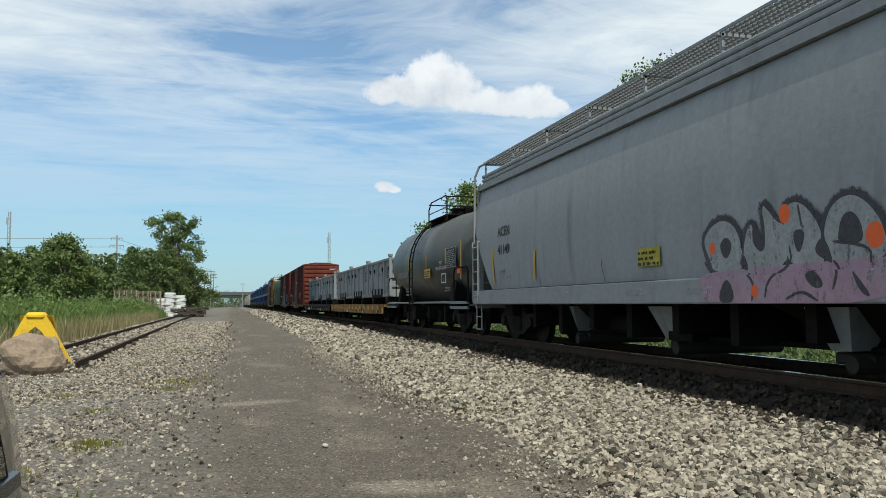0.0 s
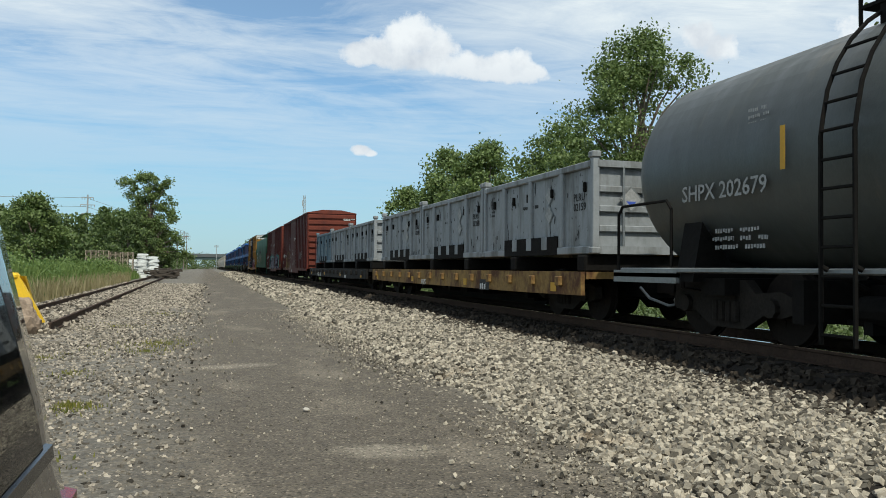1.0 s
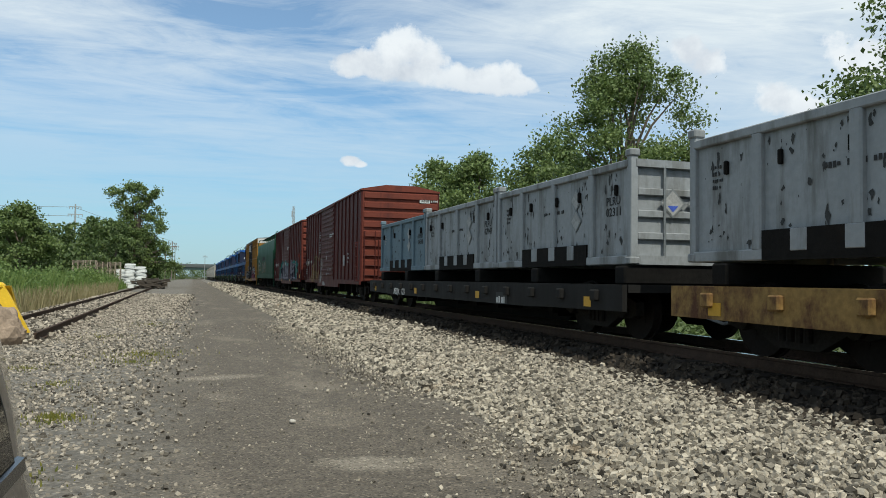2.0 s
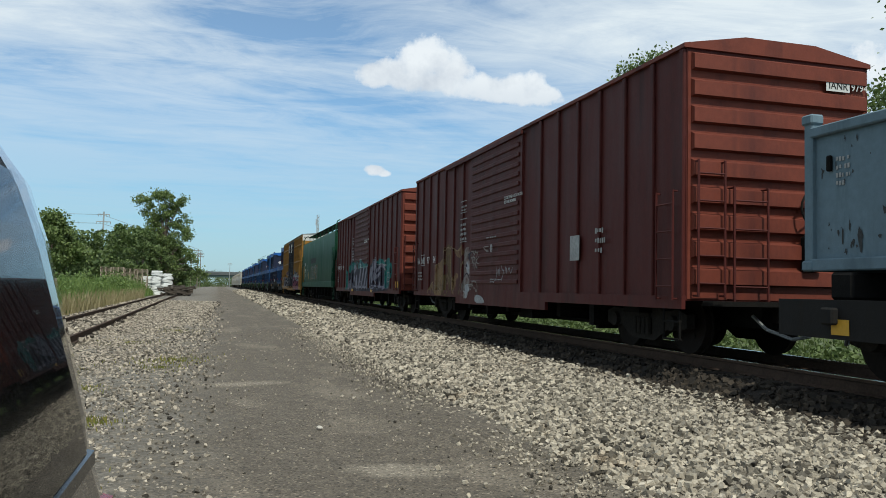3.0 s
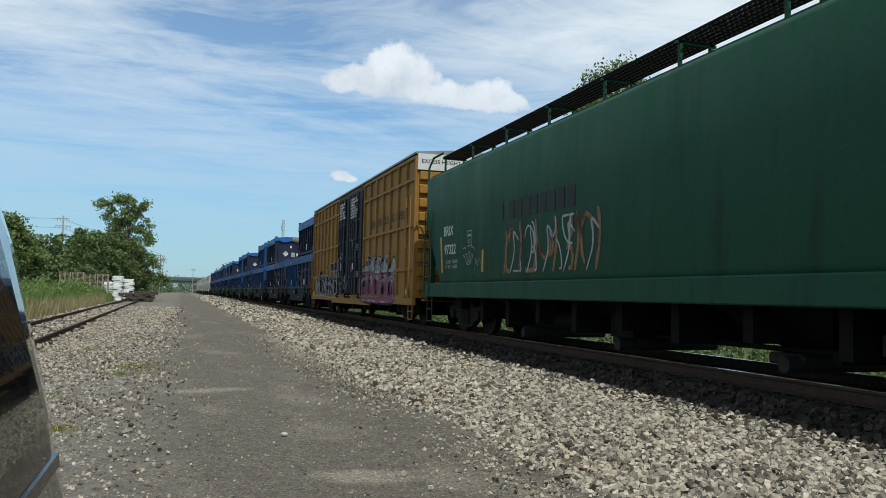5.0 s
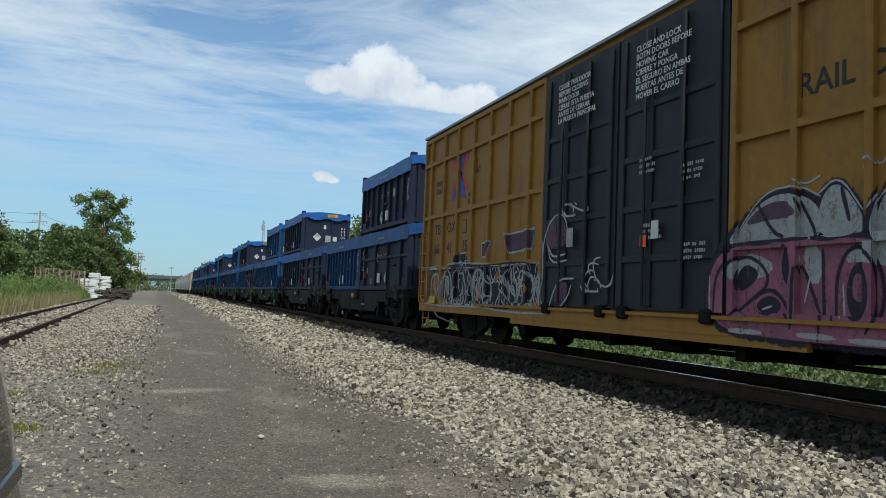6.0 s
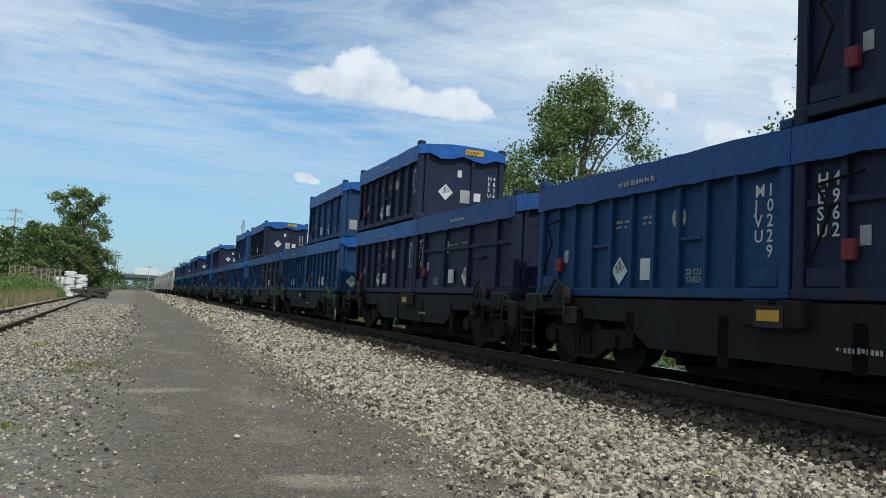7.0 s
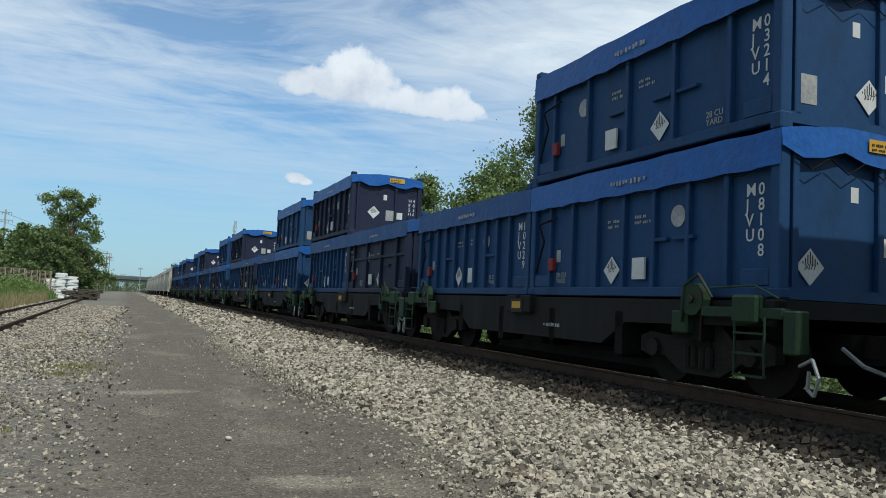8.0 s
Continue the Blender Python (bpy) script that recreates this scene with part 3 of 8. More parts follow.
def wheelset_mesh():
    bm = bmesh.new()
    rod(bm, (-0.98, 0, 0), (0.98, 0, 0), 0.075, 10)
    for s in (-1, 1):
        rod(bm, (s * 0.69, 0, 0), (s * 0.725, 0, 0), WHEEL_R + 0.025, 24)
        rod(bm, (s * 0.725, 0, 0), (s * 0.825, 0, 0), WHEEL_R, 24)
        rod(bm, (s * 0.80, 0, 0), (s * 0.90, 0, 0), 0.13, 12)
        for i in range(4):
            a = i * math.pi / 2 + 0.4
            rod(bm, (s * 0.82, 0.22 * math.cos(a), 0.22 * math.sin(a)), (s * 0.832, 0.22 * math.cos(a), 0.22 * math.sin(a)), 0.06, 8)
    me = mesh_of(bm, "wheelset")
    me.materials.append(WHEEL)
    return me


WHEEL_MESH = wheelset_mesh()
FRAME_SIDE = [(-1.22, 0.60), (-1.0, 0.67), (-0.55, 0.63), (-0.36, 0.80), (0.36, 0.80), (0.55, 0.63), (1.0, 0.67), (1.22, 0.60), (1.22, 0.40), (1.0, 0.34), (0.72, 0.37),
              (0.34, 0.17), (-0.34, 0.17), (-0.72, 0.37), (-1.0, 0.34), (-1.22, 0.40)]


def truck_mesh():
    bm = bmesh.new()
    for s in (-1, 1):
        a, b = sorted((s * 0.93, s * 1.07))
        prism(bm, FRAME_SIDE, "x", a, b)
        for y in (-0.2, -0.07, 0.07, 0.2):
            rod(bm, (s * 1.09, y, 0.26), (s * 1.09, y, 0.52), 0.055, 8)
        for y in (-0.88, 0.88):
            rod(bm, (s * 1.0, y, 0.46), (s * 1.14, y, 0.46), 0.12, 10)
    box(bm, -1.1, 1.1, -0.2, 0.2, 0.52, 0.78)
    me = mesh_of(bm, "truck")
    me.materials.append(TRUCK)
    return me


TRUCK_MESH = truck_mesh()


def add_truck(car, y):
    tr = new("truck", TRUCK_MESH)
    tr.parent = car
    tr.matrix_basis = pose(0, y, RZ - BASE)
    for d in (-0.88, 0.88):
        w = new("wheelset", WHEEL_MESH)
        w.parent = tr
        w.matrix_basis = pose(0, d, WHEEL_R)


def add_running_gear(car, L, sill_z, inset=1.75, centre=True):
    add_truck(car, inset)
    add_truck(car, L - inset)
    if centre:
        bm = B(-0.3, 0.3, 0, L, 0.62, 0.95)
        for y in (inset, L - inset):
            box(bm, -1.3, 1.3, y - 0.25, y + 0.25, 0.78, sill_z)
        part("centre_sill", bm, DARK, car)
        k = max(2, int((L - 2 * inset - 2.6) / 1.25))
        for i in range(k):
            y = inset + 1.5 + (L - 2 * inset - 3.0) * i / (k - 1)
            part("cross_bearer", B(-1.25, 1.25, y - 0.09, y + 0.09, 0.50 + 0.1 * (i % 2), sill_z), DARK, car)
        bm = bmesh.new()
        rod(bm, (-0.62, inset + 1.5, 0.52), (-0.62, L - inset - 1.5, 0.52), 0.035, 6)
        rod(bm, (0.55, inset + 1.5, 0.60), (0.55, L - inset - 1.5, 0.60), 0.03, 6)
        rod(bm, (0.75, L * 0.42, 0.66), (0.75, L * 0.56, 0.66), 0.2, 12)
        rod(bm, (-0.8, L * 0.58, 0.68), (-0.8, L * 0.64, 0.68), 0.16, 12)
        box(bm, -0.95, -0.5, L * 0.46, L * 0.50, 0.48, 0.85)
        for y in (inset + 1.9, L - inset - 2.2):
            box(bm, -0.9, 0.9, y, y + 0.12, 0.42, 0.56)
        part("brake_rigging", bm, DARK, car)
    for y, d in ((0, -1), (L, 1)):
        bm = bmesh.new()
        box(bm, -0.12, 0.12, *sorted((y, y + d * 0.5)), 0.70, 0.95)
        box(bm, -0.17, 0.17, *sorted((y + d * 0.42, y + d * 0.68)), 0.66, 1.0, bevel=0.03)
        part("coupler", bm, WHEEL, car)
        bm = bmesh.new()
        pipe(bm, [(-0.45, y, 0.80), (-0.42, y + d * 0.25, 0.62), (-0.2, y + d * 0.5, 0.5), (0, y + d * 0.62, 0.55)], 0.025)
        part("brake_hose", bm, GALV, car)


def ladder(parent, at, face, w, h, n, mat, r=0.014, off=0.07, name="ladder"):
    """Rungs and two uprights standing off a face, built upwards from at."""
    bm = bmesh.new()
    for x in (0, w):
        rod(bm, (x, 0, off), (x, h, off), r * 1.3)
        for y in (0.02, h - 0.02):
            rod(bm, (x, y, 0), (x, y, off), r)
    for i in range(n):
        y = h * (i + 0.5) / n
        rod(bm, (0, y, off), (w, y, off), r)
    ob = part(name, bm, mat, parent)
    ob.matrix_basis = Matrix.Translation(at) @ face
    return ob


def steps_under(parent, y, x, z0, z1, mat):
    bm = bmesh.new()
    for d in (-0.2, 0.2):
        rod(bm, (x, y + d, z1), (x, y + d, z0), 0.016)
    for z in (z0, (z0 + z1) / 2):
        box(bm, x - 0.03, x + 0.04, y - 0.2, y + 0.2, z - 0.012, z + 0.012)
    part("step", bm, mat, parent)


W2 = 1.60  # half the width of a car


# ---- box cars ----
def end_panel(car, L, z0, z1, mat, n, rib=0.075, plates=False):
    """Pressed ends with wedge-shaped horizontal ribs, each a piece of its own."""
    step = (z1 - z0) / n
    for y, d in ((0, -1), (L, 1)):
        bm = bmesh.new()
        rise = (0.30, 0.36, 0.88, 0.99) if plates else (0.08, 0.34, 0.50, 0.92)
        prism(bm, [(0, step * rise[0]), (d * rib, step * rise[1]), (d * rib, step * rise[2]), (0, step * rise[3])], "x", -W2 + 0.13, W2 - 0.13)
        me = mesh_of(bm, "end_rib")
        me.materials.append(mat)
        sheet = part("end_sheet", B(-W2 + 0.08, W2 - 0.08, *sorted((y, y + d * 0.012)), z0 - 0.08, z1), mat, car, "pressed steel end with horizontal ribs")
        for i in range(n):
            ob = new("end_rib", me)
            ob.parent, ob.matrix_basis = sheet, pose(0, y + d * 0.012, z0 + step * i)


def red_box_car(marks_end, graf, front_wheel, marks_z):
    L, H = 15.4, 4.54
    car = thing("box_car", "oxide-red ribbed steel box car with graffiti, rolling on the rails", "box car", "cars of the freight train")
    z0 = 1.0
    bm = B(-W2 + 0.06, W2 - 0.06, 0, L, z0, H)
    part("body", bm, RED, car)
    bm = bmesh.new()
    prism(bm, [(-W2, H), (W2, H), (W2, H + 0.06), (0.6, H + 0.24), (-0.6, H + 0.24), (-W2, H + 0.06)], "y", -0.04, L + 0.04)
    part("roof", bm, RED_SUNLIT, car)
    end_panel(car, L, z0 + 0.1, H - 0.05, RED_SUNLIT, 9, 0.085, True)
    for x in (-W2 + 0.03, W2 - 0.03):
        part("side_sill", B(x - 0.03, x + 0.03, 0, L, 0.88, 1.06), RED, car)
        bm = B(x - 0.032, x + 0.032, 4.7, L - 4.7, 0.72, 0.95)
        part("door_sill", bm, RED, car)
    rib = mesh_of(B(-0.03, 0.03, -0.055, 0.055, z0, H, bevel=0.015), "side_post")
    rib.materials.append(RED)
    ys = [0.06, L - 0.06] + [0.85 + 0.85 * i for i in range(6)] + [L - 0.85 - 0.85 * i for i in range(6)]
    for x in (-W2 + 0.04, W2 - 0.04):
        for y in ys:
            ob = new("side_post", rib)
            ob.parent, ob.matrix_basis = car, pose(x, y, 0)
    for x, s in ((-W2 + 0.06, -1), (W2 - 0.06, 1)):
        door = part("sliding_door", B(*sorted((x, x + s * 0.05)), 6.05, 9.55, z0 + 0.05, H - 0.1), RED, car, "corrugated sliding door")
        fold = mesh_of(B(-0.018, 0.018, -1.62, 1.62, -0.05, 0.05, bevel=0.016), "door_fold")
        fold.materials.append(RED)
        for i in range(15):
            ob = new("door_fold", fold)
            ob.parent, ob.matrix_basis = door, pose(x + s * 0.066, 7.8, z0 + 0.28 + i * 0.212)
        bm = B(*sorted((x + s * 0.05, x + s * 0.10)), 6.0, 11.8, H - 0.1, H - 0.02)
        part("door_rail", bm, RED, car)
    for y in (0.12, L - 0.55):
        ladder(car, (-W2, y + 0.43, 1.0), SIDE, 0.43, 1.55, 4, RED)
        steps_under(car, y + 0.2, -W2 + 0.05, 0.45, 0.95, DARK)
    ladder(car, (-1.45, -0.05, 1.05), END, 0.42, 1.9, 5, RED, off=0.12)
    ladder(car, (-0.9, -0.05, 1.0), END, 0.55, 1.6, 4, RED, off=0.15)
    if front_wheel:
        bm = bmesh.new()
        n = 20
        ring = [(0.45 + 0.27 * math.cos(i * 2 * math.pi / n), -0.24, 2.35 + 0.27 * math.sin(i * 2 * math.pi / n)) for i in range(n + 1)]
        pipe(bm, ring, 0.018)
        for i in range(0, n, 4):
            rod(bm, ring[i], (0.45, -0.24, 2.35), 0.012)
        rod(bm, (0.45, -0.26, 2.35), (0.45, -0.05, 2.35), 0.05, 10)
        part("brake_wheel", bm, WHEEL, car)
        bm = B(0.3, 0.6, -0.2, -0.05, 1.45, 1.95, bevel=0.03)
        rod(bm, (0.45, -0.14, 1.95), (0.45, -0.14, 2.3), 0.03)
        part("brake_housing", bm, DARK, car)
    bm = B(-1.3, 1.3, -0.28, -0.03, 0.93, 0.98)
    for i in range(9):
        box(bm, -1.3, 1.3, -0.27 + i * 0.026, -0.262 + i * 0.026, 0.98, 1.0)
    part("end_platform", bm, DARK, car)
    plate("end_plate", car, 0.42, 0.18, (0.75, -0.082, H - 0.42), END, LETTER)
    words(car, marks_end[0], 0.15, (0.79, -0.088, H - 0.385), END, LETTERBLACK)
    words(car, marks_end[1], 0.15, (1.2, -0.082, H - 0.385), END, LETTER)
    x = -W2 - 0.002
    for tx, yy in ((marks_end[0][:2], 14.98), (marks_end[0][2:], 14.50), (marks_end[1][:2], 13.82), (marks_end[1][2:], 13.14)):
        words(car, tx, 0.29, (x + 0.006, yy, marks_z), SIDE, LETTER)
    for w, h, yy, zz in ((0.46, 0.014, 14.54, 0.27), (0.46, 0.014, 14.54, -0.06), (0.014, 0.34, 14.54, -0.06), (0.014, 0.34, 14.10, -0.06)):
        plate("mark_frame", car, w, h, (x + 0.006, yy, marks_z + zz), SIDE, LETTER, 0.003)
    bars(car, 3, 3, 0.5, 0.3, (x - 0.03, L - 0.7, 1.35), SIDE, LETTERDIM, 3)
    bars(car, 4, 3, 0.5, 0.5, (x, 10.35, 2.38), SIDE, LETTERDIM, 4)
    for zz, w in ((2.93, 0.56), (2.33, 0.56), (3.40, 0.5), (3.10, 0.5)):
        plate("stencil_rule", car, w, 0.018, (x, 10.38, zz), SIDE, LETTERDIM, 0.003)
    bars(car, 1, 5, 0.75, 0.06, (x - 0.03, 8.15, 2.31), SIDE, LETTERDIM, 8)
    words(car, "(I)", 0.19, (x - 0.03, 7.9, 2.02), SIDE, LETTER)
    bars(car, 2, 3, 0.3, 0.12, (x - 0.03, 7.85, 1.26), SIDE, LETTERDIM, 9)
    bars(car, 2, 3, 0.45, 0.18, (x, 10.3, 3.15), SIDE, LETTERDIM, 5)
    words(car, "CLOSE AND LOCK DOOR\nBEFORE MOVING", 0.095, (x - 0.03, 7.0, 3.12), SIDE, LETTER)
    bars(car, 3, 3, 0.35, 0.5, (x, 2.6, 1.75), SIDE, LETTERDIM, 7)
    graf(car, L)
    add_running_gear(car, L, 0.9, 1.9)
    return car


def red_zones(L):
    """Where the posts, the door and the sills of a red box car stand proud of its side."""
    ys = [0.06, L - 0.06] + [0.85 + 0.85 * i for i in range(6)] + [L - 0.85 - 0.85 * i for i in range(6)]
    return [(y - 0.055, y + 0.055, 1.06, 4.5, -1.592) for y in ys] + [(6.05, 9.55, 1.06, 4.4, -1.626), (0, L, 0.88, 1.06, -1.602), (4.7, L - 4.7, 0.72, 0.95, -1.604)]


def graf_one(car, L):
    m = Mural(car, -1.541, red_zones(L))
    m.layer("tan_paint", SPRAYTAN, [[(13.1, 0.9), (13.08, 1.7), (12.5, 1.86), (12.2, 2.0), (11.95, 1.6), (11.9, 0.9)], [(11.2, 1.0), (11.1, 1.5), (10.7, 1.55), (10.7, 1.2), (10.9, 0.9)],
            [(11.25, 2.3), (10.9, 2.12), (10.6, 2.2), (10.3, 2.32), (10.15, 2.0), (10.5, 1.92), (10.9, 1.98)], [(13.75, 0.9), (13.6, 1.2), (13.2, 1.3), (13.2, 0.9)]], soft=1)
    m.layer("ochre_paint", SPRAYOCHRE, [[(12.25, 0.9), (12.2, 2.1), (11.9, 2.32), (11.5, 2.36), (11.35, 2.1), (11.4, 1.4), (11.5, 0.9)], [(10.55, 0.95), (10.5, 1.9), (10.3, 1.95), (10.3, 0.95)]], soft=1)
    m.layer("red_gap", RED, [[(12.0, 1.5), (12.0, 1.78), (11.7, 1.8), (11.7, 1.5)], [(11.9, 0.95), (11.8, 1.3), (11.6, 1.35), (11.55, 0.95)], [(10.95, 1.0), (10.85, 1.4), (10.7, 1.4), (10.6, 1.0)], [(13.6, 0.92), (13.5, 1.1), (13.35, 1.1), (13.3, 0.92)]], soft=1)
    m.layer("grey_figure", SPRAYGREY, [[(10.25, 0.86), (10.25, 1.3), (10.1, 1.5), (10.22, 2.1), (9.9, 2.22), (9.6, 2.1), (9.62, 1.5), (9.55, 0.86)]])
    m.layer("white_figure", SPRAYPALE, [[(10.08, 1.24), (10.08, 1.04), (9.88, 1.0), (9.9, 0.86), (9.7, 0.86), (9.7, 1.0), (9.52, 1.04), (9.52, 1.22)], [(10.0, 1.6), (9.95, 1.85), (9.75, 1.7), (9.7, 1.45)]], soft=1)
    m.layer("dark_spray", SPRAYDARK, [[(9.8, 2.06), (9.5, 2.0), (9.5, 1.88), (9.75, 1.78)], [(10.1, 1.7), (9.95, 1.78), (9.85, 1.66)]], [[(10.2, 1.4), (9.9, 1.55), (9.62, 1.3)], [(9.6, 1.95), (9.2, 2.06), (8.9, 2.02)]], width=0.035)
    m.layer("pale_linework", SPRAYTANLINE, (), [[(13.08, 0.95), (13.08, 1.7), (12.6, 1.86)], [(12.9, 1.1), (12.4, 1.4), (12.1, 1.75)], [(12.2, 1.1), (12.15, 2.0), (11.8, 2.3), (11.4, 2.2)], [(11.45, 1.0), (11.4, 1.7), (11.5, 2.1)], [(11.75, 1.2), (11.6, 1.35), (11.7, 1.5)], [(11.3, 2.3), (10.8, 2.08), (10.3, 2.25)], [(13.7, 0.95), (13.5, 1.25), (13.2, 1.3)],
            [(13.0, 1.2), (12.6, 1.15), (12.2, 0.95)], [(11.1, 1.5), (11.2, 1.2), (10.9, 0.95)], [(10.35, 1.0), (10.3, 1.6), (10.2, 1.85)]], width=0.03)
    rng = random.Random(5)
    m.layer("pale_scrawl", SPRAYGREY, (), [[(9.0 + 0.30 * math.cos(a), 1.85 + 0.3 * math.sin(a)), (9.0 + 0.1 * math.cos(a + 0.6), 1.85 + 0.1 * math.sin(a + 0.6))] for a in np.linspace(2.4, 7.0, 9)] + scribble(rng, 9.25, 8.8, 1.62, 2.05, 5) + scribble(rng, 8.25, 8.05, 2.0, 2.12, 3) + scribble(rng, 9.5, 9.0, 0.95, 1.3, 6), width=0.03)
    m.layer("signature", SPRAYPALE, (), [[(7.55, 1.3), (7.42, 1.35), (7.4, 1.62)], [(7.4, 1.4), (7.3, 1.62), (7.24, 1.34), (7.2, 1.64)], [(7.12, 1.66), (7.02, 1.52), (6.9, 1.55), (7.12, 1.28)], [(6.88, 1.42), (6.82, 1.66), (6.74, 1.44)], [(6.7, 1.5), (6.6, 1.62), (6.52, 1.42), (6.4, 1.6)], [(7.55, 1.32), (7.1, 1.33)]], width=0.022)
    plate("notice", car, 0.38, 0.45, (-1.594, 3.6, 1.65), SIDE, LETTERDIM)
    m.layer("sill_patch", SPRAYPALE, [[(9.05, 0.95), (8.62, 0.96), (8.36, 0.86), (8.32, 0.76), (9.05, 0.76)]], soft=1)


def graf_two(car, L):
    m = Mural(car, -1.541, red_zones(L))
    m.layer("teal_paint", SPRAYTEAL, [[(12.25, 1.0), (12.2, 1.9), (11.9, 2.0), (11.8, 1.3), (11.7, 0.9)], [(11.3, 1.8), (11.0, 2.32), (10.4, 2.38), (9.9, 2.2), (9.2, 2.28), (8.7, 2.0), (9.5, 1.6), (10.5, 1.6)],
            [(8.6, 1.9), (8.0, 2.35), (7.4, 2.25), (7.0, 2.1), (6.2, 2.16), (5.8, 1.9), (7.2, 1.7)], [(4.4, 1.95), (4.1, 2.28), (3.3, 2.25), (2.7, 2.0), (3.5, 1.8)]])
    m.layer("dark_paint", SPRAYDARK, [[(11.7, 0.92), (11.5, 1.6), (10.9, 1.85), (10.3, 1.9), (9.6, 1.95), (8.6, 1.9), (7.6, 1.95), (6.5, 1.9), (5.6, 2.1), (4.75, 2.3), (4.0, 2.0), (3.0, 2.02), (2.2, 1.8), (1.9, 1.2), (1.9, 0.92)]], soft=1)
    m.layer("light_lettering", SPRAYLILAC, [[(11.65, 0.94), (11.55, 1.5), (11.32, 1.68), (11.22, 1.25), (10.95, 1.55), (10.85, 1.2), (11.0, 0.94)], [(10.65, 0.94), (10.7, 1.6), (10.5, 2.0), (10.3, 2.34), (10.22, 1.8), (10.3, 1.3), (9.9, 0.94)],
            [(9.6, 2.02), (9.2, 2.12), (8.85, 1.9), (9.2, 1.78), (9.5, 1.72), (9.15, 1.5), (9.55, 1.25), (9.9, 1.55)], [(9.0, 0.94), (9.1, 1.4), (8.75, 1.75), (8.6, 1.4), (8.55, 0.94)],
            [(5.72, 1.25), (5.62, 1.9), (5.1, 2.15), (4.76, 2.36), (4.5, 2.0), (4.9, 1.75), (4.45, 1.6), (4.9, 1.42), (5.3, 1.3)], [(3.1, 0.95), (2.95, 1.3), (2.3, 1.35), (2.0, 1.05), (2.5, 1.1)]] +
            [[(y, 0.96), (y - 0.34, 0.96), (y - 0.95, 1.95), (y - 0.6, 1.95)] for y in (8.45, 7.75, 7.05, 6.45)] + [[(9.4, 1.16), (9.4, 1.06), (5.7, 1.06), (5.7, 1.16)], [(5.7, 1.14), (5.7, 1.22), (2.3, 1.14), (2.3, 1.04)]], soft=1)
    m.layer("light_swirl", SPRAYLILAC, (), [[(4.9, 1.3), (4.35, 1.75), (3.7, 1.97), (3.0, 1.95), (2.5, 1.7), (2.3, 1.25)], [(4.7, 1.24), (4.05, 1.62), (3.6, 1.7), (3.46, 1.45), (3.85, 1.2), (4.1, 0.98)], [(10.1, 1.1), (9.7, 1.4), (9.9, 1.7)], [(5.5, 0.98), (5.2, 1.1), (4.8, 0.98)]], width=0.17)
    m.layer("dark_linework", SPRAYDARK, (), [[(11.4, 1.0), (11.3, 1.4)], [(10.5, 1.0), (10.45, 1.9)], [(9.5, 1.9), (9.2, 1.95)], [(8.2, 1.0), (7.4, 1.9)], [(7.5, 1.0), (6.7, 1.9)], [(6.8, 1.0), (6.05, 1.9)], [(5.5, 1.4), (5.3, 1.8), (5.1, 1.4), (5.0, 1.9), (4.85, 1.5)], [(4.75, 1.34), (4.2, 1.72), (3.6, 1.84), (3.1, 1.8)], [(4.3, 1.3), (3.8, 1.52), (3.68, 1.4)], [(11.7, 0.98), (9, 1.0), (6, 1.0), (2, 1.0)]], width=0.04)
    m.layer("white_outline", SPRAYPALE, (), [[(11.6, 1.5), (11.3, 1.7), (11.2, 1.3)], [(10.7, 1.6), (10.3, 2.36), (10.2, 1.8)], [(9.6, 2.05), (9.1, 2.15), (8.8, 1.9)], [(5.65, 1.9), (5.1, 2.2), (4.75, 2.4), (4.5, 2.0), (4.0, 2.02), (3.2, 2.05), (2.6, 1.85)], [(8.1, 1.98), (6.0, 1.98)]], width=0.025)
    rng = random.Random(22)
    m.layer("teal_scrawl", SPRAYTEAL, (), scribble(rng, 8.75, 7.9, 2.0, 2.3, 7) + scribble(rng, 12.2, 11.8, 1.0, 1.8, 6), width=0.03)
    for w, h, dy, dz in ((0.42, 0.03, 0, 0), (0.42, 0.03, 0, 0.36), (0.03, 0.39, 0, 0), (0.03, 0.39, 0.39, 0), (0.42, 0.02, 0, 0.18)):
        plate("stencil_frame", car, w, h, (-1.596, 2.1 - dy, 1.3 + dz), SIDE, LETTERDIM, 0.003)
    m.layer("teal_haze", SPRAYTEAL, [[(2.7, 1.0), (2.8, 1.9), (2.3, 2.3), (1.6, 2.1), (1.45, 1.6), (1.9, 1.2)]])
    for y in (5.2, 10.0):
        plate("reflector", car, 0.4, 0.10, (-W2 - 0.05, y, 0.90), SIDE, SIGNYELLOW)
    plate("patch", car, 0.45, 0.22, (-W2 - 0.032, 0.45, 1.1), SIDE, SIGNYELLOW)


def yellow_zones():
    """Where the posts, rails, doors and sills of the yellow box car stand proud of its side."""
    ys = [0.05 + 6.5 * i / 7 for i in range(8)] + [11.37] + [11.94 + 0.91 * i for i in range(7)] + [17.85]
    zones = [(y - 0.05, y + 0.05, 1.0, 5.0, -1.592) for y in ys] + [(a, b, z - 0.045, z + 0.045, -1.587) for a, b in ((0.05, 6.55), (11.35, 17.85)) for z in (1.04, 1.83)]
    return zones + [(0, 17.9, 0.80, 1.0, -1.602), (5.4, 12.5, 0.70, 0.80, -1.592), (6.62, 11.28, 1.06, 5.0, -1.632)]


